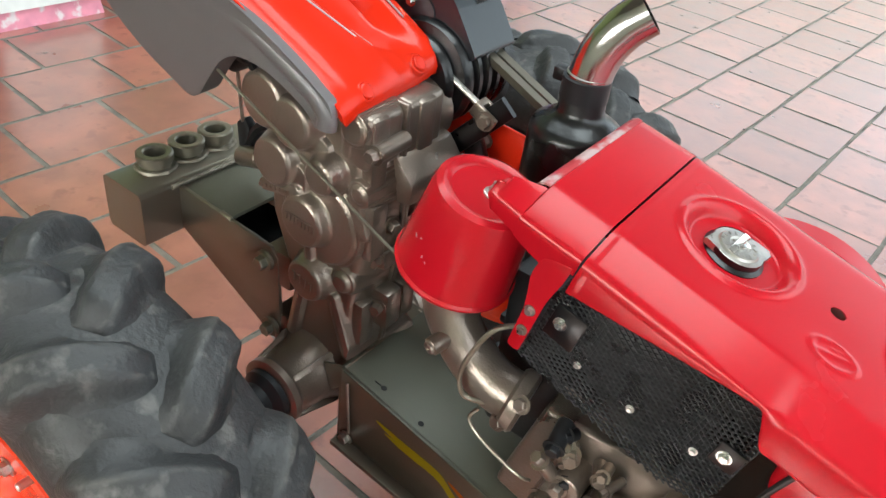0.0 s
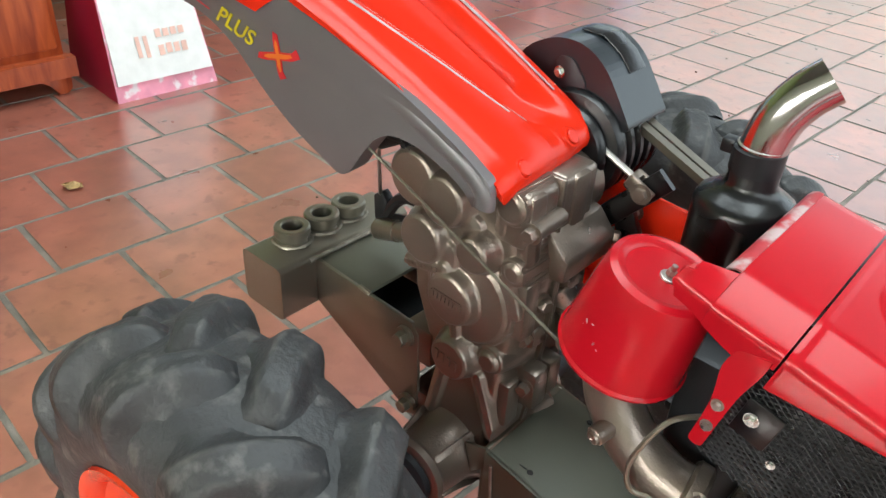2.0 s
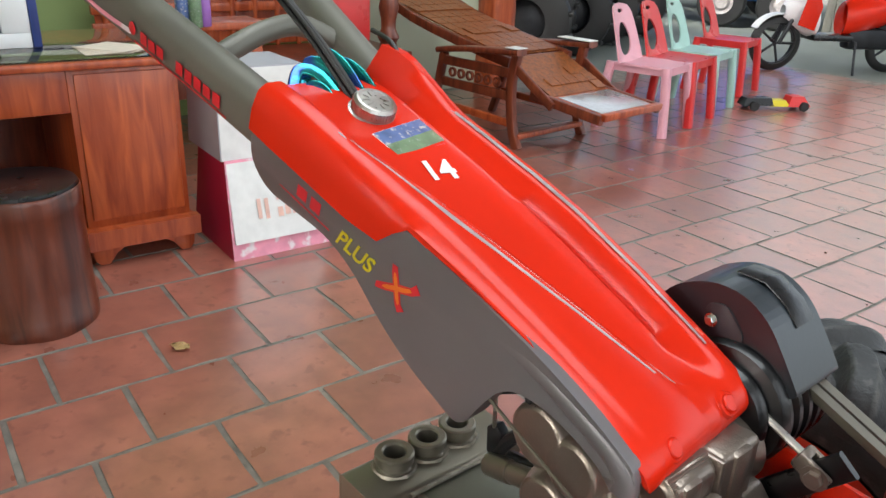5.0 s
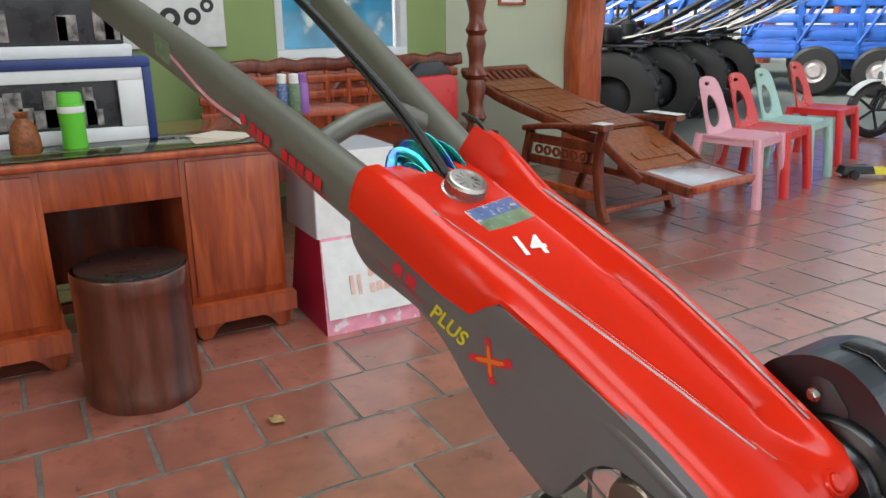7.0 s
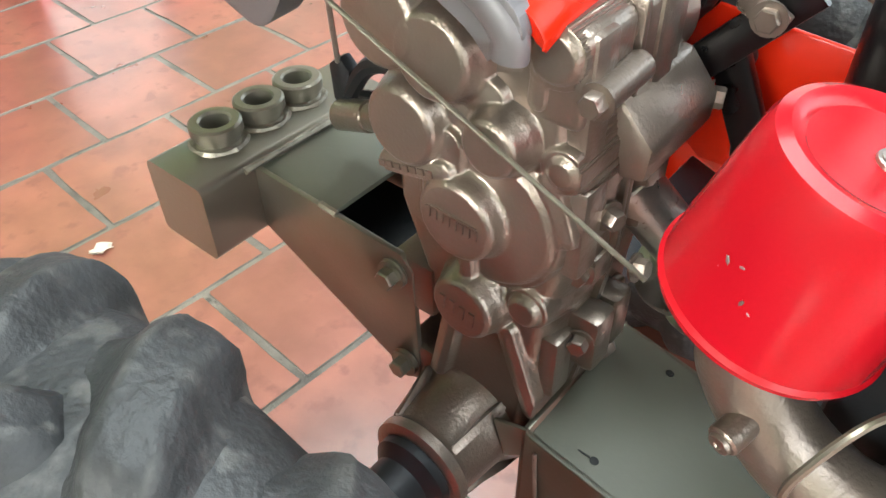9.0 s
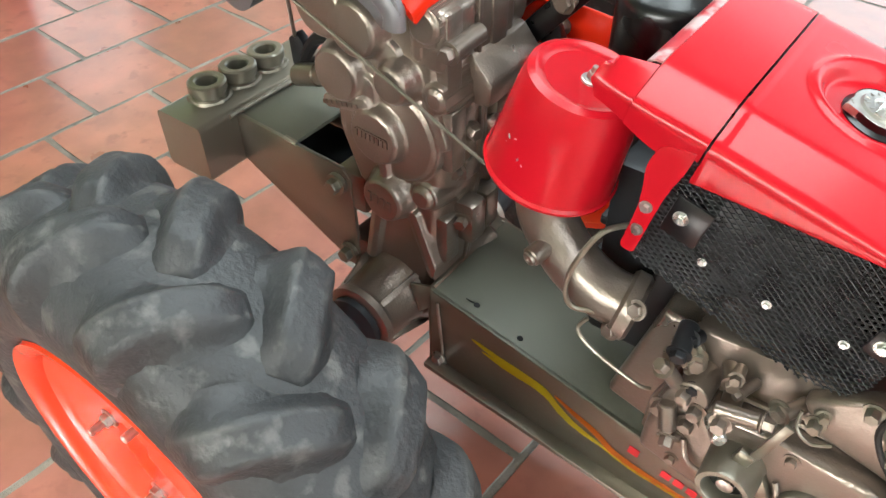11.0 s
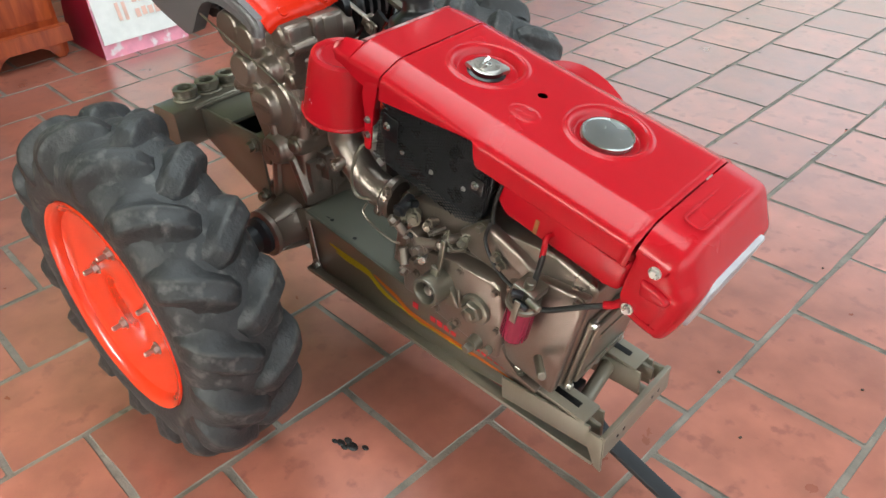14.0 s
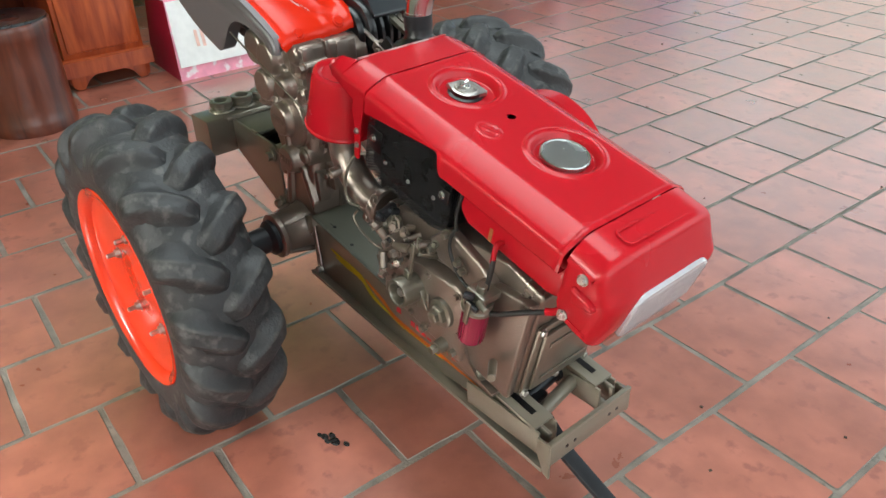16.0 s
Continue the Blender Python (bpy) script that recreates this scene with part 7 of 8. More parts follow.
for y in (-0.5, 0.0, 0.45):
    bm = bmesh.new()
    m, _ = axis_frame((-0.044, y, 0.66), (1, y, 0.66))
    lathe(bm, [(0.13, 0), (0.13, 0.010), (0.115, 0.014), (0.10, 0.008), (0.06, 0.012), (0.03, 0.020), (0, 0.022)], m, 32)
    part("medallion", bm, TEAKDARK, panel)
bm = bmesh.new()
box(bm, 0.455, 0.475, -0.90, 0.75, 0.27, 0.40, 0.006)
part("apron", bm, TEAKDARK, bench)
bm = bmesh.new()
sweep(bm, [(-0.04, -0.98 + 0.0905 * k, 0.86 + 0.025 * math.sin(k * 1.3) ** 2) for k in range(21)], round_rect(0.05, 0.08, 0.02, 3))
part("top_rail", bm, TEAKDARK, bench)
for k in range(12):
    bm = bmesh.new()
    turned(bm, [(0, 0.45), (0.012, 0.45), (0.020, 0.52), (0.012, 0.60), (0.022, 0.70), (0.012, 0.84), (0, 0.84)], pose(-0.035, -0.88 + 0.145 * k, 0))
    part("spindle", bm, TEAK, bench)
for x in (-0.03, 0.46):
    for y in (-0.90, 0.75):
        bm = bmesh.new()
        turned(bm, [(0, 0), (0.028, 0), (0.034, 0.08), (0.022, 0.20), (0.034, 0.36), (0.030, 0.40), (0, 0.40)], pose(x, y, 0))
        part("leg", bm, TEAKDARK, bench)
# notice board on the wall
bm = bmesh.new()
box(bm, 0, 0.02, -0.30, 0.32, 0, 0.52, 0.004)
board = solid("notice_board", bm, WHITE, pose(-5.045, 0.98, 0.985), "white board with black shapes", "board")
bm = bmesh.new()
for y, z, r in ((-0.14, 0.16, 0.055), (0.0, 0.17, 0.06), (0.13, 0.18, 0.05), (0.22, 0.24, 0.04)):
    m, _ = axis_frame((0.0205, y, z), (1, y, z))
    lathe(bm, [(r * 0.45, 0), (r, 0), (r, 0.001), (r * 0.45, 0.001)], m, 24, True)
part("board_marks", bm, BLACK, board)
# framed picture
pic = thing("framed_picture", pose(-5.046, 3.42, 1.22), "small wood-framed white sheet on the wall", "picture")
bm = bmesh.new()
for y0, y1, z0, z1 in ((-0.12, 0.12, 0, 0.02), (-0.12, 0.12, 0.30, 0.32), (-0.12, -0.10, 0.02, 0.30), (0.10, 0.12, 0.02, 0.30)):
    box(bm, 0, 0.02, y0, y1, z0, z1, 0.003)
part("frame", bm, TEAK, pic)
bm = bmesh.new()
box(bm, 0.001, 0.008, -0.099, 0.099, 0.021, 0.299)
part("sheet", bm, WHITE, pic)
# red chair in front of the bench
rc = thing("office_chair", pose(-3.95, 2.28, 0, 0, 0, 20), "red and black upholstered office chair", "chair")
bm = bmesh.new()
prism(bm, round_rect(0.42, 0.34, 0.07), 0.07, Matrix(((0, 0, 1, -0.20), (1, 0, 0, 0), (0, 1, 0, 0.66), (0, 0, 0, 1))), 0.025, 3)
part("backrest", bm, REDPLASTIC, rc, "red backrest")
bm = bmesh.new()
prism(bm, [(-0.19, 0.02), (0.19, 0.02), (0.20, 0.12), (0.10, 0.19), (-0.10, 0.19), (-0.20, 0.12)], 0.05, Matrix(((0, 0, 1, -0.215), (1, 0, 0, 0), (0, 1, 0, 0.72), (0, 0, 0, 1))), 0.02)
part("back_cover", bm, BLACK, rc, "black top panel")
bm = bmesh.new()
box(bm, -0.20, 0.24, -0.22, 0.22, 0.40, 0.47, 0.03)
part("seat", bm, BLACK, rc, "black seat")
bm = bmesh.new()
rod(bm, (0, 0, 0.08), (0, 0, 0.40), 0.025)
box(bm, -0.215, -0.19, -0.03, 0.03, 0.40, 0.60, 0.004)
for k in range(5):
    a = math.tau * k / 5
    rod(bm, (0, 0, 0.09), (0.26 * math.cos(a), 0.26 * math.sin(a), 0.045), 0.015)
    rod(bm, (0.26 * math.cos(a), 0.26 * math.sin(a) - 0.012, 0.026), (0.26 * math.cos(a), 0.26 * math.sin(a) + 0.012, 0.026), 0.026)
part("pedestal", bm, BLACKMETAL, rc)
# turned post and trunk column
bm = bmesh.new()
prof = [(0, 0), (0.075, 0), (0.075, 0.10)]
for k in range(17):
    z = 0.10 + k * 0.264
    prof += [(0.045, z + 0.02), (0.062, z + 0.09), (0.050, z + 0.15), (0.068, z + 0.18), (0.045, z + 0.23)]
prof += [(0.075, 4.58), (0.075, 4.599), (0, 4.599)]
lathe(bm, prof, Matrix(), 24)
solid("turned_post", bm, TEAKDARK, pose(-4.25, 2.62, 0), "dark turned wooden post", "post")
bm = bmesh.new()
rows = []
for i in range(32):
    z = 4.60 * i / 31
    rows.append([((0.15 + 0.025 * noise.noise(Vector((math.cos(a) * 1.5, math.sin(a) * 1.5, z * 3)))) * math.cos(a), (0.15 + 0.025 * noise.noise(Vector((math.cos(a) * 1.5, math.sin(a) * 1.5, z * 3)))) * math.sin(a), z) for a in [math.tau * k / 28 for k in range(28)]])
loft(bm, rows, True)
solid("trunk_column", bm, TEAK, pose(-5.0, 4.08, 0), "carved tree-trunk column at the end of the wall", "column", smooth=60)


# reclining chair with cane panels
def lounger(m):
    ob = thing("reclining_chair", m, "dark red wooden reclining chair with woven cane panels", "chair")
    for y in (-0.27, 0.27):
        bm = bmesh.new()
        sweep(bm, bezier_points([(-1.22, y, 0.775), (-0.85, y, 0.640), (-0.35, y, 0.535), (0.02, y, 0.475)], 3), round_rect(0.035, 0.06, 0.008, 2))
        part("back_rail", bm, TEAKDARK, ob)
        bm = bmesh.new()
        sweep(bm, [(0.20, y, 0.325), (0.42, y, 0.302), (0.69, y, 0.275)], round_rect(0.035, 0.055, 0.008, 2))
        part("seat_rail", bm, TEAKDARK, ob)
        bm = bmesh.new()
        sweep(bm, bezier_points([(-0.52, y * 1.18, 0.485), (-0.25, y * 1.20, 0.525), (0.15, y * 1.20, 0.555)], 4), round_rect(0.085, 0.035, 0.012, 2))
        part("armrest", bm, TEAKDARK, ob)
        bm = bmesh.new()
        sweep(bm, bezier_points([(0.10, y * 1.12, 0.54), (0.07, y * 1.12, 0.35), (0.10, y * 1.12, 0.12), (0.15, y * 1.12, 0.0)], 5), round_rect(0.045, 0.055, 0.01, 2))
        part("front_leg", bm, TEAKDARK, ob)
        bm = bmesh.new()
        sweep(bm, bezier_points([(-0.50, y * 1.12, 0.47), (-0.55, y * 1.12, 0.26), (-0.64, y * 1.12, 0.0)], 5), round_rect(0.045, 0.05, 0.01, 2))
        part("rear_leg", bm, TEAKDARK, ob)
        bm = bmesh.new()
        sweep(bm, [(-0.60, y * 1.12, 0.16), (0.10, y * 1.12, 0.14)], round_rect(0.03, 0.045, 0.006, 2))
        part("stretcher", bm, TEAK, ob)
        bm = bmesh.new()
        sweep(bm, [(0.08, y * 1.12, 0.47), (0.38, y * 1.12, 0.290)], round_rect(0.025, 0.05, 0.006, 2))
        part("brace", bm, TEAKDARK, ob)
    for pts, name in (([(-1.03, 0.715), (-0.06, 0.508)], "back_panel"), ([(-0.02, 0.498), (0.33, 0.335)], "seat_panel")):
        (x0, z0), (x1, z1) = pts
        bm = bmesh.new()
        n = 9 if name == "back_panel" else 5
        for i in range(n):
            for j in range(6):
                t0, t1 = i / n, (i + 0.94) / n
                y0, y1 = -0.255 + 0.51 * j / 6, -0.255 + 0.51 * (j + 0.95) / 6
                a, b = Vector((x0 + (x1 - x0) * t0, 0, z0 + (z1 - z0) * t0)), Vector((x0 + (x1 - x0) * t1, 0, z0 + (z1 - z0) * t1))
                q = [bm.verts.new((a.x, y0, a.z)), bm.verts.new((b.x, y0, b.z)), bm.verts.new((b.x, y1, b.z)), bm.verts.new((a.x, y1, a.z))]
                bm.faces.new(q)
        thicken(bm, 0.008)
        weave = bm
        bm = bmesh.new()
        loft(bm, [[(x0, y, z0 - 0.004) for y in (-0.255, 0.255)], [(x1, y, z1 - 0.004) for y in (-0.255, 0.255)]])
        thicken(bm, 0.004)
        panel = part(name, bm, CANE, ob, "woven cane panel")
        part("cane_weave", weave, CANE, panel)
    bm = bmesh.new()
    box(bm, 0.0, 0.36, -0.25, 0.25, 0.0, 0.012, 0.003, pose(0.33, 0, 0.322, 0, 6, 0))
    box(bm, 0.35, 0.385, -0.27, 0.27, -0.012, 0.026, 0.005, pose(0.33, 0, 0.322, 0, 6, 0))
    fr = part("foot_board", bm, TEAK, ob, "foot board under a clear sheet")
    bm = bmesh.new()
    box(bm, 0.03, 0.33, -0.23, 0.23, 0.013, 0.016, 0.001, pose(0.33, 0, 0.322, 0, 6, 0))
    part("plastic_sheet", bm, LENS, fr, "shiny plastic sheet")
    bm = bmesh.new()
    for k in range(9):
        box(bm, 0.0, 0.13, -0.25 + 0.058 * k, -0.215 + 0.058 * k, -0.012, 0.012, 0.006, pose(-1.18, 0, 0.772, 0, 27, 0))
    box(bm, -0.05, 0.01, -0.30, 0.30, -0.02, 0.02, 0.010, pose(-1.18, 0, 0.772, 0, 27, 0))
    box(bm, 0.12, 0.17, -0.26, 0.26, -0.015, 0.015, 0.006, pose(-1.18, 0, 0.772, 0, 27, 0))
    part("crest_rail", bm, TEAKDARK, ob)
    for y in (-0.31, 0.31):
        bm = bmesh.new()
        for k in range(6):
            lathe(bm, [(0.012, 0), (0.020, 0.0), (0.020, 0.010), (0.012, 0.010)], pose(-0.40 + 0.075 * k, y - 0.005, 0.365, 90, 0, 0) @ Matrix.Scale(1.5, 4), 12, True)
        box(bm, -0.50, 0.08, y - 0.012, y + 0.012, 0.27, 0.325, 0.003)
        box(bm, -0.50, 0.08, y - 0.012, y + 0.012, 0.40, 0.455, 0.003)
        part("carved_rail", bm, TEAKDARK, ob)
    bm = bmesh.new()
    box(bm, -0.055, -0.025, -0.27, 0.27, 0.468, 0.498, 0.006)
    box(bm, 0.315, 0.345, -0.27, 0.27, 0.305, 0.332, 0.006)
    part("cross_rail", bm, TEAKDARK, ob)
    bm = bmesh.new()
    sweep(bm, [(0.13, -0.30, 0.07), (0.13, 0.30, 0.07)], round_rect(0.045, 0.03, 0.006, 2))
    part("front_stretcher", bm, TEAK, ob)
    for y in (-0.31, 0.31):
        bm = bmesh.new()
        box(bm, 0.06 if y < 0 else -0.10, 0.15, y * 1.045 - 0.045, y * 1.045 + 0.045, 0.5735, 0.578, 0.001)
        part("arm_tag", bm, WHITE, ob, "white paper on the armrest")
    return ob


lounger(pose(-3.595, 3.268, 0, 0, 0, 7))


# moulded plastic chairs
def plastic_chair(m, mat, label):
    ob = thing("plastic_chair", m, label, "chair", "plastic chairs in a row")
    bm = bmesh.new()
    rows = []
    for i in range(9):
        x = -0.20 + 0.40 * i / 8
        w = 0.19 + 0.015 * math.sin(math.pi * i / 8)
        rows.append([(x, w * (j / 8 * 2 - 1), 0.425 - 0.012 * math.cos((j / 8 * 2 - 1) * 1.5) - (0.02 if i == 8 else 0)) for j in range(9)])
    loft(bm, rows)
    thicken(bm, 0.012)
    part("seat", bm, mat, ob)
    # back: one tapered shell with a tall oval opening and a grip slot
    bm = bmesh.new()

    def ring(pts):
        vs = [bm.verts.new((0, y, z)) for y, z in pts]
        for i, v in enumerate(vs):
            bm.edges.new((v, vs[(i + 1) % len(vs)]))

    side = [(0.180, 0.40), (0.172, 0.48), (0.160, 0.57), (0.146, 0.66), (0.130, 0.715), (0.104, 0.748), (0.055, 0.762)]
    ring(side + [(0.0, 0.765)] + [(-y, z) for y, z in reversed(side)])
    ring([((0.082 - 0.012 * math.sin(a)) * math.cos(a), 0.545 + 0.105 * math.sin(a)) for a in [math.tau * k / 24 for k in range(24)]])
    ring([(0.040 * math.cos(a), 0.718 + 0.013 * math.sin(a)) for a in [math.tau * k / 12 for k in range(12)]])
    bmesh.ops.triangle_fill(bm, edges=bm.edges[:], use_beauty=True)
    for v in bm.verts:
        h = v.co.z - 0.40
        v.co.x = -0.175 - 0.26 * h - 0.12 * h * h + 1.1 * v.co.y ** 2
    thicken(bm, 0.011)
    part("backrest", bm, mat, ob)
    bm = bmesh.new()
    loft(bm, [[(x, y, z) for x, y in ((-0.19, -0.187), (0.0, -0.200), (0.19, -0.190), (0.203, -0.15), (0.203, 0.15), (0.19, 0.190), (0.0, 0.200), (-0.19, 0.187))] for z in (0.425, 0.375)])
    thicken(bm, 0.008)
    part("seat_skirt", bm, mat, ob)
    for sx, x0 in ((1, 0.185), (-1, -0.19)):
        for sy in (-1, 1):
            bm = bmesh.new()
            sweep(bm, [(x0, sy * 0.18, 0.425), (x0 + sx * 0.025, sy * 0.20, 0.21), (x0 + sx * 0.045, sy * 0.215, 0.0)], round_rect(0.064, 0.050, 0.014, 3), (1, 0, 0))
            part("leg", bm, mat, ob)
    return ob


plastic_chair(pose(-3.46, 4.13, 0, 0, 0, 17), PINKPLASTIC, "pale pink moulded plastic chair with papers")
plastic_chair(pose(-3.56, 4.52, 0, 0, 0, 17), REDPLASTIC, "red moulded plastic chair in a row")
plastic_chair(pose(-3.72, 4.98, 0, 0, 0, 17), MINTPLASTIC, "mint green moulded plastic chair in a row")
plastic_chair(pose(-4.05, 5.80, 0, 0, 0, 17), REDPLASTIC, "red moulded plastic chair at the row's end")

# toy car
toy = thing("toy_car", pose(-3.36, 5.52, 0, 0, 0, 62), "black, yellow and red toy car on the floor", "toy car")
bm = bmesh.new()
wedge(bm, -0.28, -0.04, -0.055, 0.055, 0.035, -0.26, -0.06, -0.045, 0.045, 0.09)
part("body", bm, BLACK, toy, "black rear body")
bm = bmesh.new()
wedge(bm, -0.06, 0.10, -0.05, 0.05, 0.03, -0.05, 0.06, -0.04, 0.04, 0.075)
part("middle", bm, YELLOW, toy, "yellow middle")
bm = bmesh.new()
wedge(bm, 0.08, 0.26, -0.06, 0.06, 0.03, 0.10, 0.20, -0.045, 0.045, 0.105)
part("front", bm, REDPLASTIC, toy, "red and white front")
for x in (-0.2, 0.2):
    for y in (-0.065, 0.065):
        bm = bmesh.new()
        rod(bm, (x, y - 0.015, 0.034), (x, y + 0.015, 0.034), 0.034, seg=20)
        part("wheel", bm, HOSE, toy)

# parked scooter
sc = thing("motor_scooter", pose(-4.18, 7.73, 0, 0, 0, 62), "white and orange motor scooter on its side stand", "scooter")


def scooter_wheel(x):
    bm = bmesh.new()
    m, _ = axis_frame((x, -0.045, 0.26), (x, 0.045, 0.26))
    lathe(bm, [(0.195, 0.0), (0.235, 0.008), (0.258, 0.030), (0.262, 0.045), (0.258, 0.060), (0.235, 0.082), (0.195, 0.09)], m, 40, True)
    w = part("wheel", bm, HOSE, sc, "black tyre")
    bm = bmesh.new()
    lathe(bm, [(0.196, 0.020), (0.184, 0.025), (0.184, 0.065), (0.196, 0.070)], m, 40, True)
    for k in range(5):
        a = math.tau * k / 5
        rod(bm, (x, 0, 0.26), (x + 0.188 * math.cos(a), 0, 0.26 + 0.188 * math.sin(a)), 0.013, seg=8)
    part("rim", bm, BLACKMETAL, w)


scooter_wheel(-0.62)
scooter_wheel(0.62)
bm = bmesh.new()
rows = []
for x, z0, z1, w in ((-0.60, 0.50, 0.62, 0.05), (-0.50, 0.42, 0.86, 0.12), (-0.40, 0.36, 0.98, 0.17), (-0.33, 0.34, 0.90, 0.17), (-0.28, 0.32, 0.60, 0.15)):
    rows.append([(x, w * math.cos(a), (z0 + z1) / 2 + (z1 - z0) / 2 * math.sin(a)) for a in [math.tau * k / 16 for k in range(16)]])
loft(bm, rows, True)
part("front_shield", bm, WHITEFRAME, sc, "white front shield")
bm = bmesh.new()
for s in (-1, 1):
    prism(bm, [(-0.52, 0.45), (-0.34, 0.40), (-0.30, 0.62), (-0.40, 0.84), (-0.47, 0.70)], 0.012, side_frame(0.165 * s + 0.006), 0.004)
part("shield_panel", bm, ORANGE, sc, "orange shield panel")
bm = bmesh.new()
box(bm, -0.30, 0.12, -0.13, 0.13, 0.30, 0.36, 0.02)
part("footboard", bm, BLACK, sc)
bm = bmesh.new()
rows = []
for x, z0, z1, w in ((0.02, 0.34, 0.66, 0.10), (0.15, 0.36, 0.74, 0.16), (0.45, 0.44, 0.78, 0.17), (0.75, 0.58, 0.80, 0.13), (0.92, 0.68, 0.80, 0.05)):
    rows.append([(x, w * math.cos(a), (z0 + z1) / 2 + (z1 - z0) / 2 * math.sin(a)) for a in [math.tau * k / 16 for k in range(16)]])
loft(bm, rows, True)
part("tail_body", bm, ORANGE, sc, "orange and white tail body")
bm = bmesh.new()
rows = []
for x, z, w in ((0.04, 0.76, 0.08), (0.15, 0.79, 0.13), (0.45, 0.81, 0.14), (0.72, 0.86, 0.11), (0.82, 0.87, 0.04)):
    rows.append([(x, w * math.cos(a), z + 0.05 * math.sin(a)) for a in [math.tau * k / 12 for k in range(12)]])
loft(bm, rows, True)
part("seat", bm, BLACK, sc, "black seat")
bm = bmesh.new()
rod(bm, (-0.62, 0.07, 0.26), (-0.46, 0.05, 0.62), 0.02)
rod(bm, (-0.62, -0.07, 0.26), (-0.46, -0.05, 0.62), 0.02)
rod(bm, (-0.42, 0, 0.90), (-0.38, 0, 1.04), 0.03)
part("forks", bm, BLACKMETAL, sc)
bm = bmesh.new()
hose(bm, [(-0.24, -0.34, 1.05), (-0.36, -0.12, 1.04), (-0.38, 0.0, 1.02), (-0.36, 0.12, 1.04), (-0.24, 0.34, 1.05)], 0.016)
part("handlebar", bm, BLACK, sc)
bm = bmesh.new()
rows = [[(x, w * math.cos(a), z + h * math.sin(a)) for a in [math.tau * k / 12 for k in range(12)]] for x, z, w, h in ((-0.50, 0.96, 0.03, 0.03), (-0.46, 0.99, 0.11, 0.06), (-0.38, 1.03, 0.13, 0.06), (-0.30, 1.04, 0.08, 0.03))]
loft(bm, rows, True)
part("headlamp_cowl", bm, WHITEFRAME, sc, "white handlebar cowl")
bm = bmesh.new()
rows = [[(-0.62 + 0.285 * math.cos(b), w, 0.26 + 0.285 * math.sin(b)) for w in (-0.06, -0.03, 0.03, 0.06)] for b in [radians(30 + 12 * k) for k in range(11)]]
loft(bm, rows)
thicken(bm, 0.008)
part("front_fender", bm, WHITEFRAME, sc, "white front mudguard")
bm = bmesh.new()
rod(bm, (0.15, -0.12, 0.30), (0.10, -0.26, 0.0), 0.012)
rod(bm, (0.30, 0.14, 0.30), (0.85, 0.16, 0.42), 0.05)
box(bm, 0.10, 0.62, -0.08, 0.08, 0.22, 0.42, 0.04)
part("side_stand", bm, BLACKMETAL, sc)


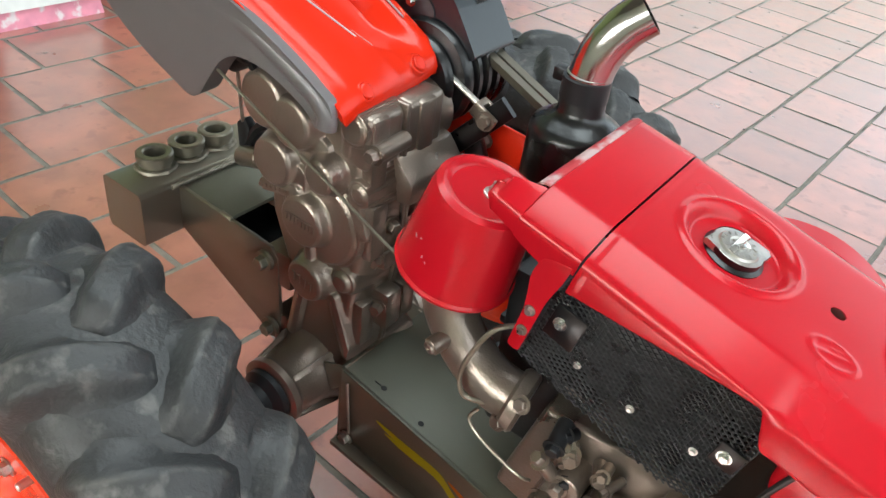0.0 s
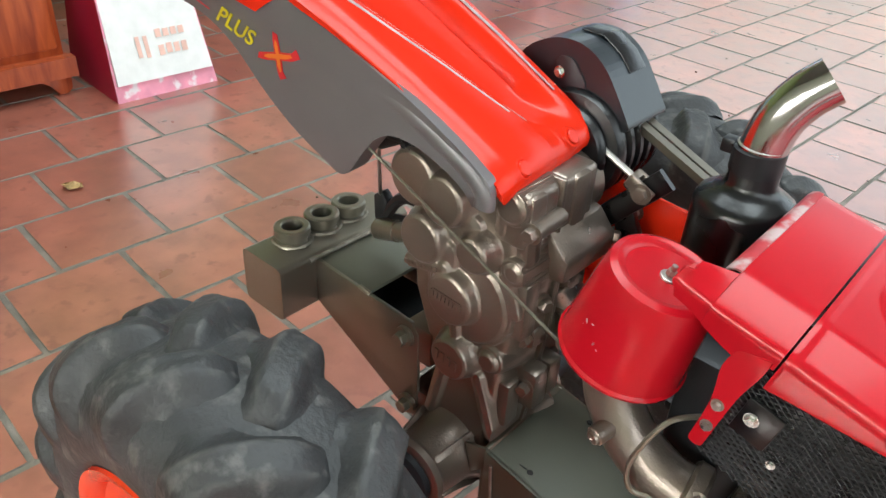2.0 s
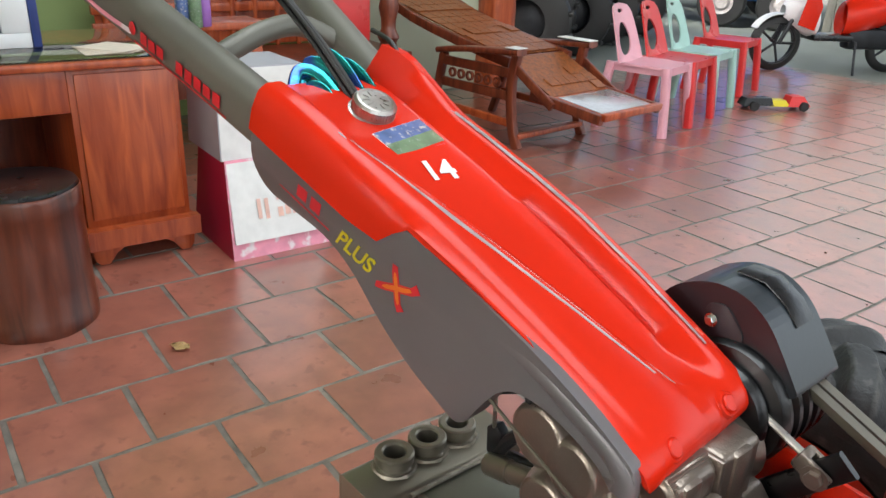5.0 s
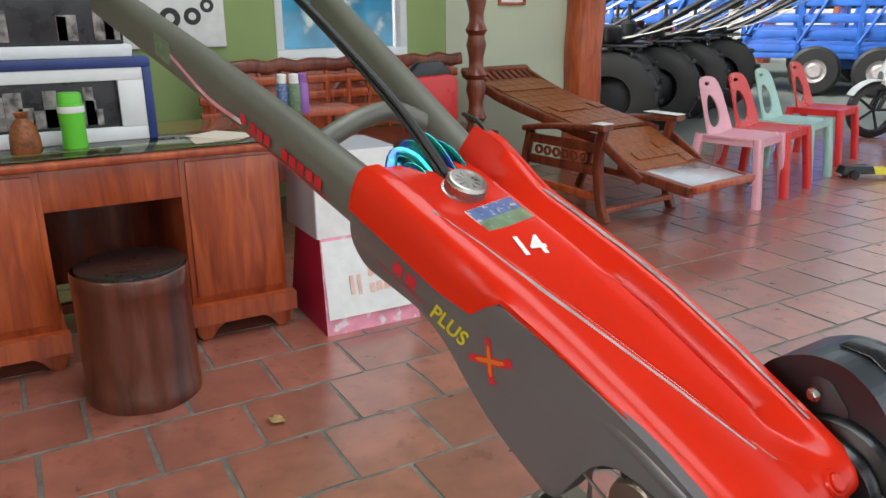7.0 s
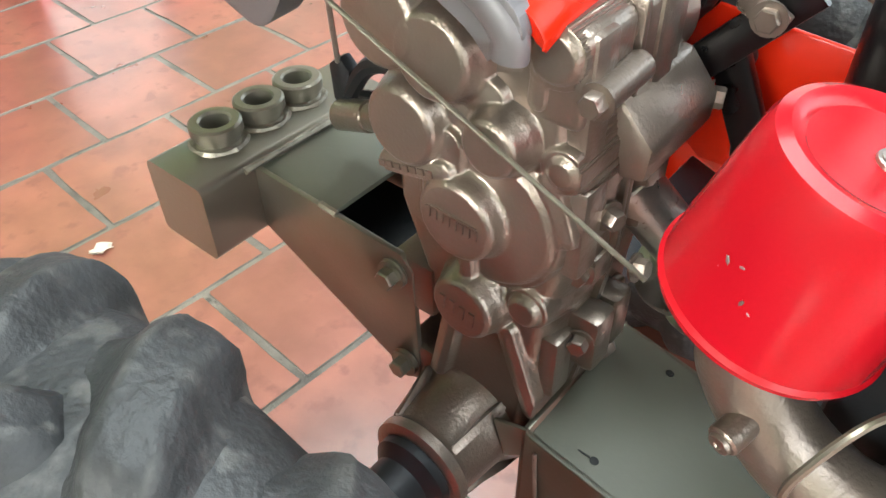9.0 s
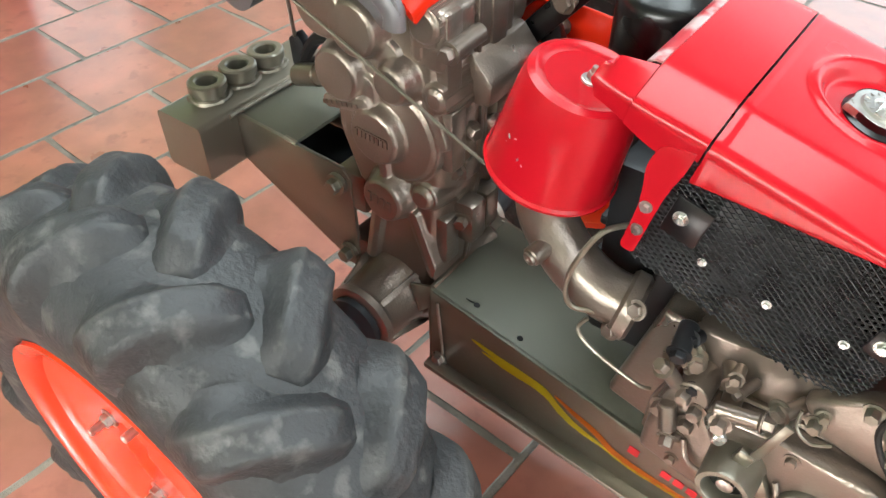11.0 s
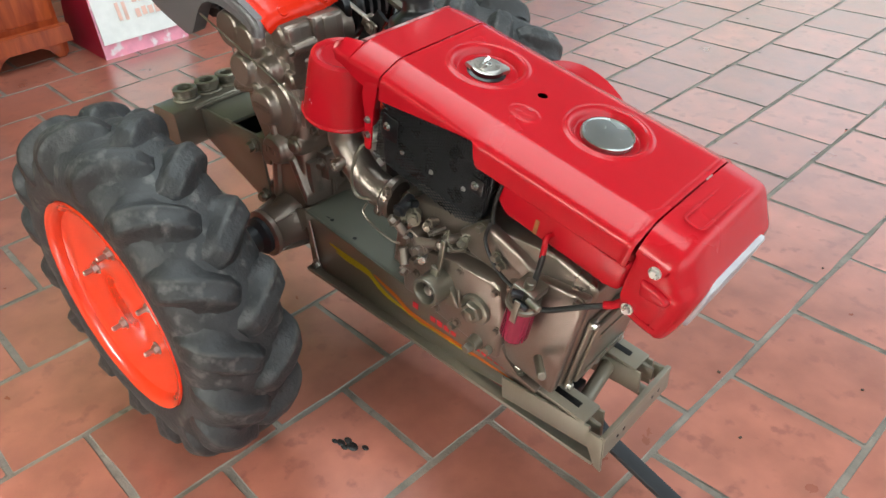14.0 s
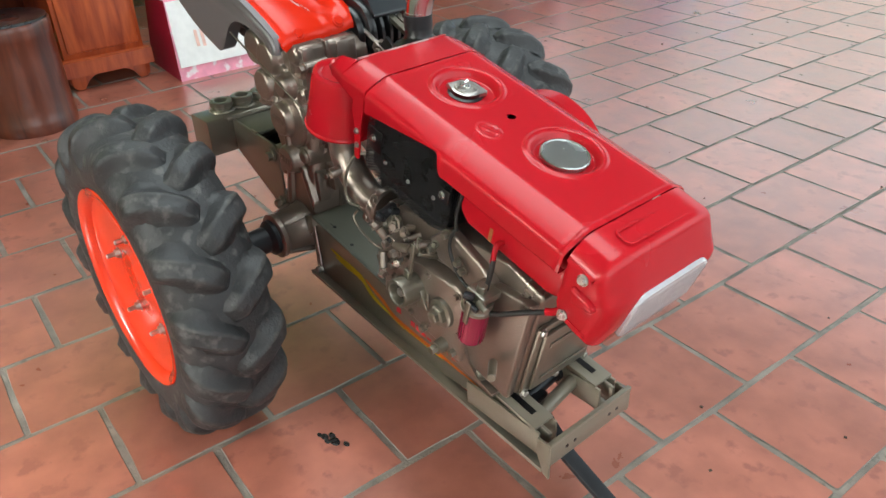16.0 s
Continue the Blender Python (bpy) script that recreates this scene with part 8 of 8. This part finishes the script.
# row of dark tractors and blue trailers in the yard
def yard_tractor(m, k):
    ob = thing("parked_tractor", m, "dark walking tractor with raised handles in the yard", "tractor", "tractors in the yard")
    for y in (-0.38, 0.38):
        bm = bmesh.new()
        mm, _ = axis_frame((0, y - 0.09, 0.42), (0, y + 0.09, 0.42))
        lathe(bm, [(0.20, 0.01), (0.34, 0.0), (0.41, 0.03), (0.43, 0.09), (0.41, 0.15), (0.34, 0.18), (0.20, 0.17)], mm, 32, True)
        w = part("wheel", bm, HOSE, ob, "black lugged tyre")
        bm = bmesh.new()
        for i in range(14):
            box(bm, -0.02, 0.02, y - 0.09, y + 0.09, 0.41, 0.455, 0.008, pose(0, 0, 0.42, 0, i * 360 / 14, 0))
        part("tread", bm, HOSE, w)
        bm = bmesh.new()
        lathe(bm, [(0, 0.07), (0.10, 0.07), (0.19, 0.04), (0.20, 0.02)], mm, 24)
        part("rim", bm, BLACKMETAL, w)
    bm = bmesh.new()
    box(bm, -0.10, 0.14, -0.14, 0.14, 0.34, 0.86, 0.03)
    box(bm, 0.14, 0.80, -0.16, 0.16, 0.36, 0.72, 0.03)
    part("engine", bm, HOSE, ob)
    for y in (-1, 1):
        bm = bmesh.new()
        hose(bm, [(0.0, y * 0.10, 0.85), (-0.5, y * 0.20, 1.12), (-1.3, y * 0.32, 1.55), (-1.7, y * 0.34, 1.60)], 0.028, 5, 8)
        part("handle", bm, BLACKMETAL, ob)
    bm = bmesh.new()
    box(bm, 0.20, 0.45, -0.10, 0.10, 0.72, 0.84, 0.02)
    rod(bm, (0.5, 0.1, 0.7), (0.5, 0.1, 1.0), 0.03)
    part("tank", bm, BLACKMETAL if k % 2 else BLACK, ob)
    bm = bmesh.new()
    for y in (-0.22, 0.17):
        rod(bm, (0.42, y, 0.52), (0.42, y + 0.05, 0.52), 0.17, seg=28)
        rod(bm, (0.02, y, 0.66), (0.02, y + 0.05, 0.66), 0.11, seg=24)
    part("pulley", bm, HOSE, ob)
    bm = bmesh.new()
    r = random.Random(40 + k)
    for i in range(9):
        p = [(r.uniform(-0.2, 0.8), r.uniform(-0.2, 0.2), r.uniform(0.45, 0.9)) for _ in range(4)]
        hose(bm, p, r.uniform(0.006, 0.016), 4, 6)
    part("cables", bm, HOSE, ob)
    bm = bmesh.new()
    for i in range(7):
        x, y, z = r.uniform(-0.1, 0.8), r.choice((-0.17, 0.17)), r.uniform(0.4, 0.84)
        rod(bm, (x, y - 0.03, z), (x, y + 0.03, z), r.uniform(0.012, 0.04), seg=10)
    part("fittings", bm, BLACKMETAL, ob)
    bm = bmesh.new()
    box(bm, 0.55, 0.92, -0.20, 0.20, 0.70, 0.98, 0.06)
    part("hopper_cover", bm, BLACK if k % 3 else REDDECAL, ob)
    for y in (-1, 1):
        bm = bmesh.new()
        box(bm, -0.30, 0.32, y * 0.38 - 0.14, y * 0.38 + 0.14, 0.87, 0.885, 0.004)
        rod(bm, (0.0, y * 0.38, 0.87), (0.0, y * 0.12, 0.75), 0.015)
        part("mudguard", bm, BLACK, ob)
    for y in (-0.20, 0.20):
        bm = bmesh.new()
        hose(bm, [(-1.62, y * 1.6, 1.60), (-1.1, y * 1.2, 1.36), (-0.5, y, 1.04), (0.1, y * 0.8, 0.90)], 0.008, 4, 6)
        part("lever_rod", bm, ALLOY, ob)
    bm = bmesh.new()
    lathe(bm, [(0, 0.0), (0.075, 0.0), (0.085, 0.02), (0.085, 0.20), (0.06, 0.23), (0.022, 0.24), (0.022, 0.40), (0, 0.40)], pose(0.30, -0.08, 0.84), 18)
    part("muffler", bm, BLACKMETAL, ob)
    bm = bmesh.new()
    lathe(bm, [(0, 0.0), (0.09, 0.0), (0.10, 0.015), (0.10, 0.13), (0.07, 0.15), (0, 0.15)], pose(0.04, 0.16, 0.90), 18)
    part("air_cleaner", bm, BLACK, ob)
    return ob


for k, (x, y, a) in enumerate(((-5.75, 5.10, 222), (-6.22, 6.08, 228), (-6.68, 7.06, 223), (-7.12, 8.02, 230), (-7.35, 5.30, 225), (-7.75, 6.50, 221), (-8.15, 7.65, 227))):
    yard_tractor(pose(x, y, -0.003, 0, 0, a), k)


def trailer(m):
    ob = thing("blue_trailer", m, "bright blue steel farm trailer with black wheels", "trailer", "blue trailers")
    for z in (0.58, 0.78, 0.98, 1.20, 1.45, 1.70, 1.95):
        for y in (-0.75, 0.75):
            bm = bmesh.new()
            box(bm, -1.5, 1.5, y - 0.02, y + 0.02, z, z + 0.10, 0.008)
            part("side_rail", bm, BLUEPAINT, ob)
    for x in (-1.48, -0.75, 0.0, 0.75, 1.48):
        for y in (-0.78, 0.78):
            bm = bmesh.new()
            box(bm, x - 0.03, x + 0.03, y - 0.02, y + 0.02, 0.50, 2.10, 0.005)
            part("post", bm, BLUEPAINT, ob)
    for x in (-1.48, -0.75, 0.0, 0.75):
        for y in (-0.80, 0.80):
            bm = bmesh.new()
            rod(bm, (x, y, 0.70), (x + 0.73, y, 2.05), 0.022)
            part("brace", bm, BLUEPAINT, ob)
    bm = bmesh.new()
    box(bm, -1.5, 1.5, -0.76, 0.76, 0.50, 0.58, 0.01)
    box(bm, -1.75, -1.5, -0.05, 0.05, 0.50, 0.56, 0.01)
    box(bm, -0.7, 0.5, -0.6, 0.6, 0.36, 0.50, 0.01)
    part("bed", bm, BLUEPAINT, ob)
    for x in (-0.5, 0.3):
        for y in (-0.85, 0.85):
            bm = bmesh.new()
            mm, _ = axis_frame((x, y - 0.08, 0.34), (x, y + 0.08, 0.34))
            lathe(bm, [(0.16, 0.0), (0.30, 0.0), (0.335, 0.03), (0.34, 0.08), (0.335, 0.13), (0.30, 0.16), (0.16, 0.16)], mm, 32, True)
            w = part("wheel", bm, HOSE, ob, "black tyre")
            bm = bmesh.new()
            lathe(bm, [(0, 0.03), (0.08, 0.02), (0.12, 0.05), (0.165, 0.04)], mm, 24)
            lathe(bm, [(0, 0.13), (0.08, 0.14), (0.12, 0.11), (0.165, 0.12)], mm, 24)
            part("rim", bm, SILVERDECAL, w)
    return ob


trailer(pose(-7.16, 10.93, -0.003, 0, 0, 35))
trailer(pose(-9.95, 9.0, -0.003, 0, 0, 34))
trailer(pose(-8.6, 12.75, -0.003, 0, 0, 37))
trailer(pose(-11.6, 10.9, -0.003, 0, 0, 33))

# shutter wall and trees beyond the yard
bm = bmesh.new()
for k in range(46):
    box(bm, -0.03 if k % 2 else 0.0, 0.04 if k % 2 else 0.02, 0.11 * k, 0.11 * k + 0.105, 0, 3.0, 0.005)
solid("shutter_wall", bm, SHUTTER, pose(-5.75, 10.35, -0.003, 0, 0, -55), "grey ribbed metal shutter wall", "wall", "structure")


def tree(x, y, h, seed):
    r = random.Random(seed)
    ob = thing("tree", pose(x, y, -0.16), "leafy green tree behind the yard", "tree", "trees behind the yard")
    bm = bmesh.new()
    sweep(bm, bezier_points([(0, 0, 0), (0.1, 0.05, h * 0.3), (0.0, 0.15, h * 0.6), (0.1, 0.1, h * 0.85)], 5), lambda t: ring_section(0.22 * (1 - 0.8 * t), 10))
    for k in range(7):
        a, z = r.uniform(0, 6.28), h * r.uniform(0.35, 0.7)
        sweep(bm, bezier_points([(0.05, 0.1, z), (math.cos(a) * h * 0.14, math.sin(a) * h * 0.14, z + h * 0.1), (math.cos(a) * h * 0.27, math.sin(a) * h * 0.27, z + h * 0.22)], 4), lambda t: ring_section(0.08 * (1 - 0.8 * t), 7))
    part("trunk", bm, TEAKDARK, ob)
    verts, faces = [], []
    for c in range(34):
        a, q = r.uniform(0, 6.28), r.random() ** 0.5
        cx, cy, cz = math.cos(a) * q * h * 0.34, math.sin(a) * q * h * 0.34, h * r.uniform(0.45, 1.0)
        for _ in range(70):
            d = Vector((r.gauss(0, 1), r.gauss(0, 1), r.gauss(0, 0.7))) * h * 0.055
            p = Vector((cx, cy, cz)) + d
            u = Vector((r.gauss(0, 1), r.gauss(0, 1), r.gauss(0, 1))).normalized()
            w = u.orthogonal().normalized()
            s = h * r.uniform(0.012, 0.022)
            o = len(verts)
            verts += [p - u * s, p + w * s * 0.5, p + u * s, p - w * s * 0.5]
            faces.append((o, o + 1, o + 2, o + 3))
    me = bpy.data.meshes.new("crown")
    me.from_pydata([tuple(v) for v in verts], [], faces)
    me.materials.append(FOLIAGE)
    part("crown", me, FOLIAGE, ob)


for k, (x, y, h) in enumerate(((-12, 15, 6), (-16, 11, 7), (-10, 19, 7), (-19, 16, 8), (-15, 22, 8), (-6, 22, 7), (-13, 7, 6), (-20, 4, 8))):
    tree(x, y, h, k)

# drips and litter on the tiles
bm = bmesh.new()
for x, y, r in ((-0.222, 0.408, 0.012), (-0.240, 0.412, 0.008), (-0.246, 0.398, 0.009), (-0.200, 0.424, 0.007), (-0.258, 0.392, 0.006), (-0.232, 0.396, 0.007)):
    lathe(bm, [(r, 0.0), (r * 0.8, 0.0006), (0, 0.0008)], pose(x, y, 0.0012) @ Matrix.Diagonal((1.25, 0.8, 1, 1)), 14)
solid("oil_drip", bm, OIL, Matrix(), "small dark oil drips on a tile", "oil stain", "stuff")


def litter(name, x, y, s, mat, label, cat, seed):
    r = random.Random(seed)
    bm = bmesh.new()
    rows = []
    for i in range(5):
        rows.append([(s * (i / 4 - 0.5) * 2 + r.uniform(-0.2, 0.2) * s, s * (j / 4 - 0.5) * 1.3 * math.sin(math.pi * (i + 0.7) / 5.4) + r.uniform(-0.1, 0.1) * s, r.uniform(0.05, 0.55) * s) for j in range(5)])
    loft(bm, rows)
    thicken(bm, 0.0008)
    solid(name, bm, mat, pose(x, y, 0.002, 0, 0, seed * 40), label, cat)


rngc = random.Random(21)
bm = bmesh.new()
for k in range(45):
    x, y, s = rngc.uniform(-1.8, 1.6), rngc.uniform(0.9, 3.6), rngc.uniform(0.0012, 0.004)
    box(bm, -s, s, -s * 0.7, s * 0.7, 0, s, 0, pose(x, y, 0.0006, rngc.uniform(0, 20), rngc.uniform(0, 20), rngc.uniform(0, 180)))
solid("dirt_crumbs", bm, material("dirt_crumb", (0.05, 0.035, 0.025), 0.9, 0, 0.5, 60), Matrix(), "loose dirt crumbs on the tiles", "dirt", "stuff")


litter("dry_leaf", -2.20, 0.63, 0.030, LEAF, "curled dry leaf on the tiles", "leaf", 1)
litter("paper_scrap", -1.46, 0.54, 0.020, PAPER, "crumpled paper scrap on the tiles", "paper", 2)


# ---- floor tiles: rows along y, each with its own start ----
def tile_mesh(length, width=0.2750, thick=0.012, seed=0):
    """A hand-pressed tile: slightly uneven edges, its arris smeared with mortar."""
    r = random.Random(seed)
    hx, hy, c = width / 2, length / 2, 0.0035
    ring = []
    for x0, y0, x1, y1 in ((-hx + c, -hy, hx - c, -hy), (hx, -hy + c, hx, hy - c), (hx - c, hy, -hx + c, hy), (-hx, hy - c, -hx, -hy + c)):
        for k in range(5):
            t = k / 4
            off = r.uniform(-0.0026, 0.0012)
            ring.append((x0 + (x1 - x0) * t + (off if x0 == x1 else 0) * (1 if x0 > 0 else -1), y0 + (y1 - y0) * t + (off if y0 == y1 else 0) * (1 if y0 > 0 else -1)))
    bm = bmesh.new()
    top = [bm.verts.new((x * 0.990, y * 0.990, 0.0)) for x, y in ring]
    rim = [bm.verts.new((x, y, -0.0022)) for x, y in ring]
    foot = [bm.verts.new((x, y, -thick)) for x, y in ring]
    bm.faces.new(top)
    n = len(ring)
    for i in range(n):
        j = (i + 1) % n
        for a, b, m in ((top, rim, 1), (rim, foot, 1)):
            f = bm.faces.new((b[i], b[j], a[j], a[i]))
            f.material_index = m
    me = finish(bm, TILE, "tile", 20)
    me.materials.append(GROUT)
    return me


ROWX, PITCH = 0.287, 0.292
tile_kinds = [tile_mesh(PITCH - 0.0110, 0.2765, seed=k) for k in range(6)]
rng = random.Random(7)
rest = []
spots = []
for r in range(-12, 32):
    x = 0.210 - ROWX * (r + 0.5)
    pitch = PITCH
    start = (0.212 if r % 2 else 0.062) - 0.0095 * r
    for k in range(-12, 30):
        y = start + pitch * (k + 0.5)
        p = Vector((x, y, 0))
        if (-4.6 < p.x < 3.5 or -4.95 < p.x < 0 and p.y < 3.9) and -2.4 < p.y < 7.5:
            spots.append((math.hypot(p.x + 0.7, (p.y - 0.9) * 0.9), p, pitch, rng.uniform(-0.0012, 0.0012), rng.uniform(-0.35, 0.35), rng.uniform(-0.2, 0.2)))
spots.sort(key=lambda s: s[0])
for i, (d, p, pitch, dz, turn, tip) in enumerate(spots):
    m = Matrix.Translation(p + Vector((0, 0, dz))) @ pose(0, 0, 0, tip * 0.6, tip * 0.4, turn)
    me = tile_kinds[int((turn + 0.35) * 997) % 6]
    if i < 300:
        ob = new("tile", me)
        ob.parent = floor
        ob.matrix_basis = m
    else:
        rest.append((me, m))
verts, faces, slots = [], [], []
for me, m in rest:
    o = len(verts)
    verts += [m @ v.co for v in me.vertices]
    faces += [[o + i for i in f.vertices] for f in me.polygons]
    slots += [f.material_index for f in me.polygons]
me = bpy.data.meshes.new("far_tiles")
me.from_pydata([tuple(v) for v in verts], [], faces)
me.materials.append(TILE)
me.materials.append(GROUT)
me.polygons.foreach_set("material_index", slots)
far_tiles = tagged(new("far_tiles", me), kind="stuff")
far_tiles.parent = floor
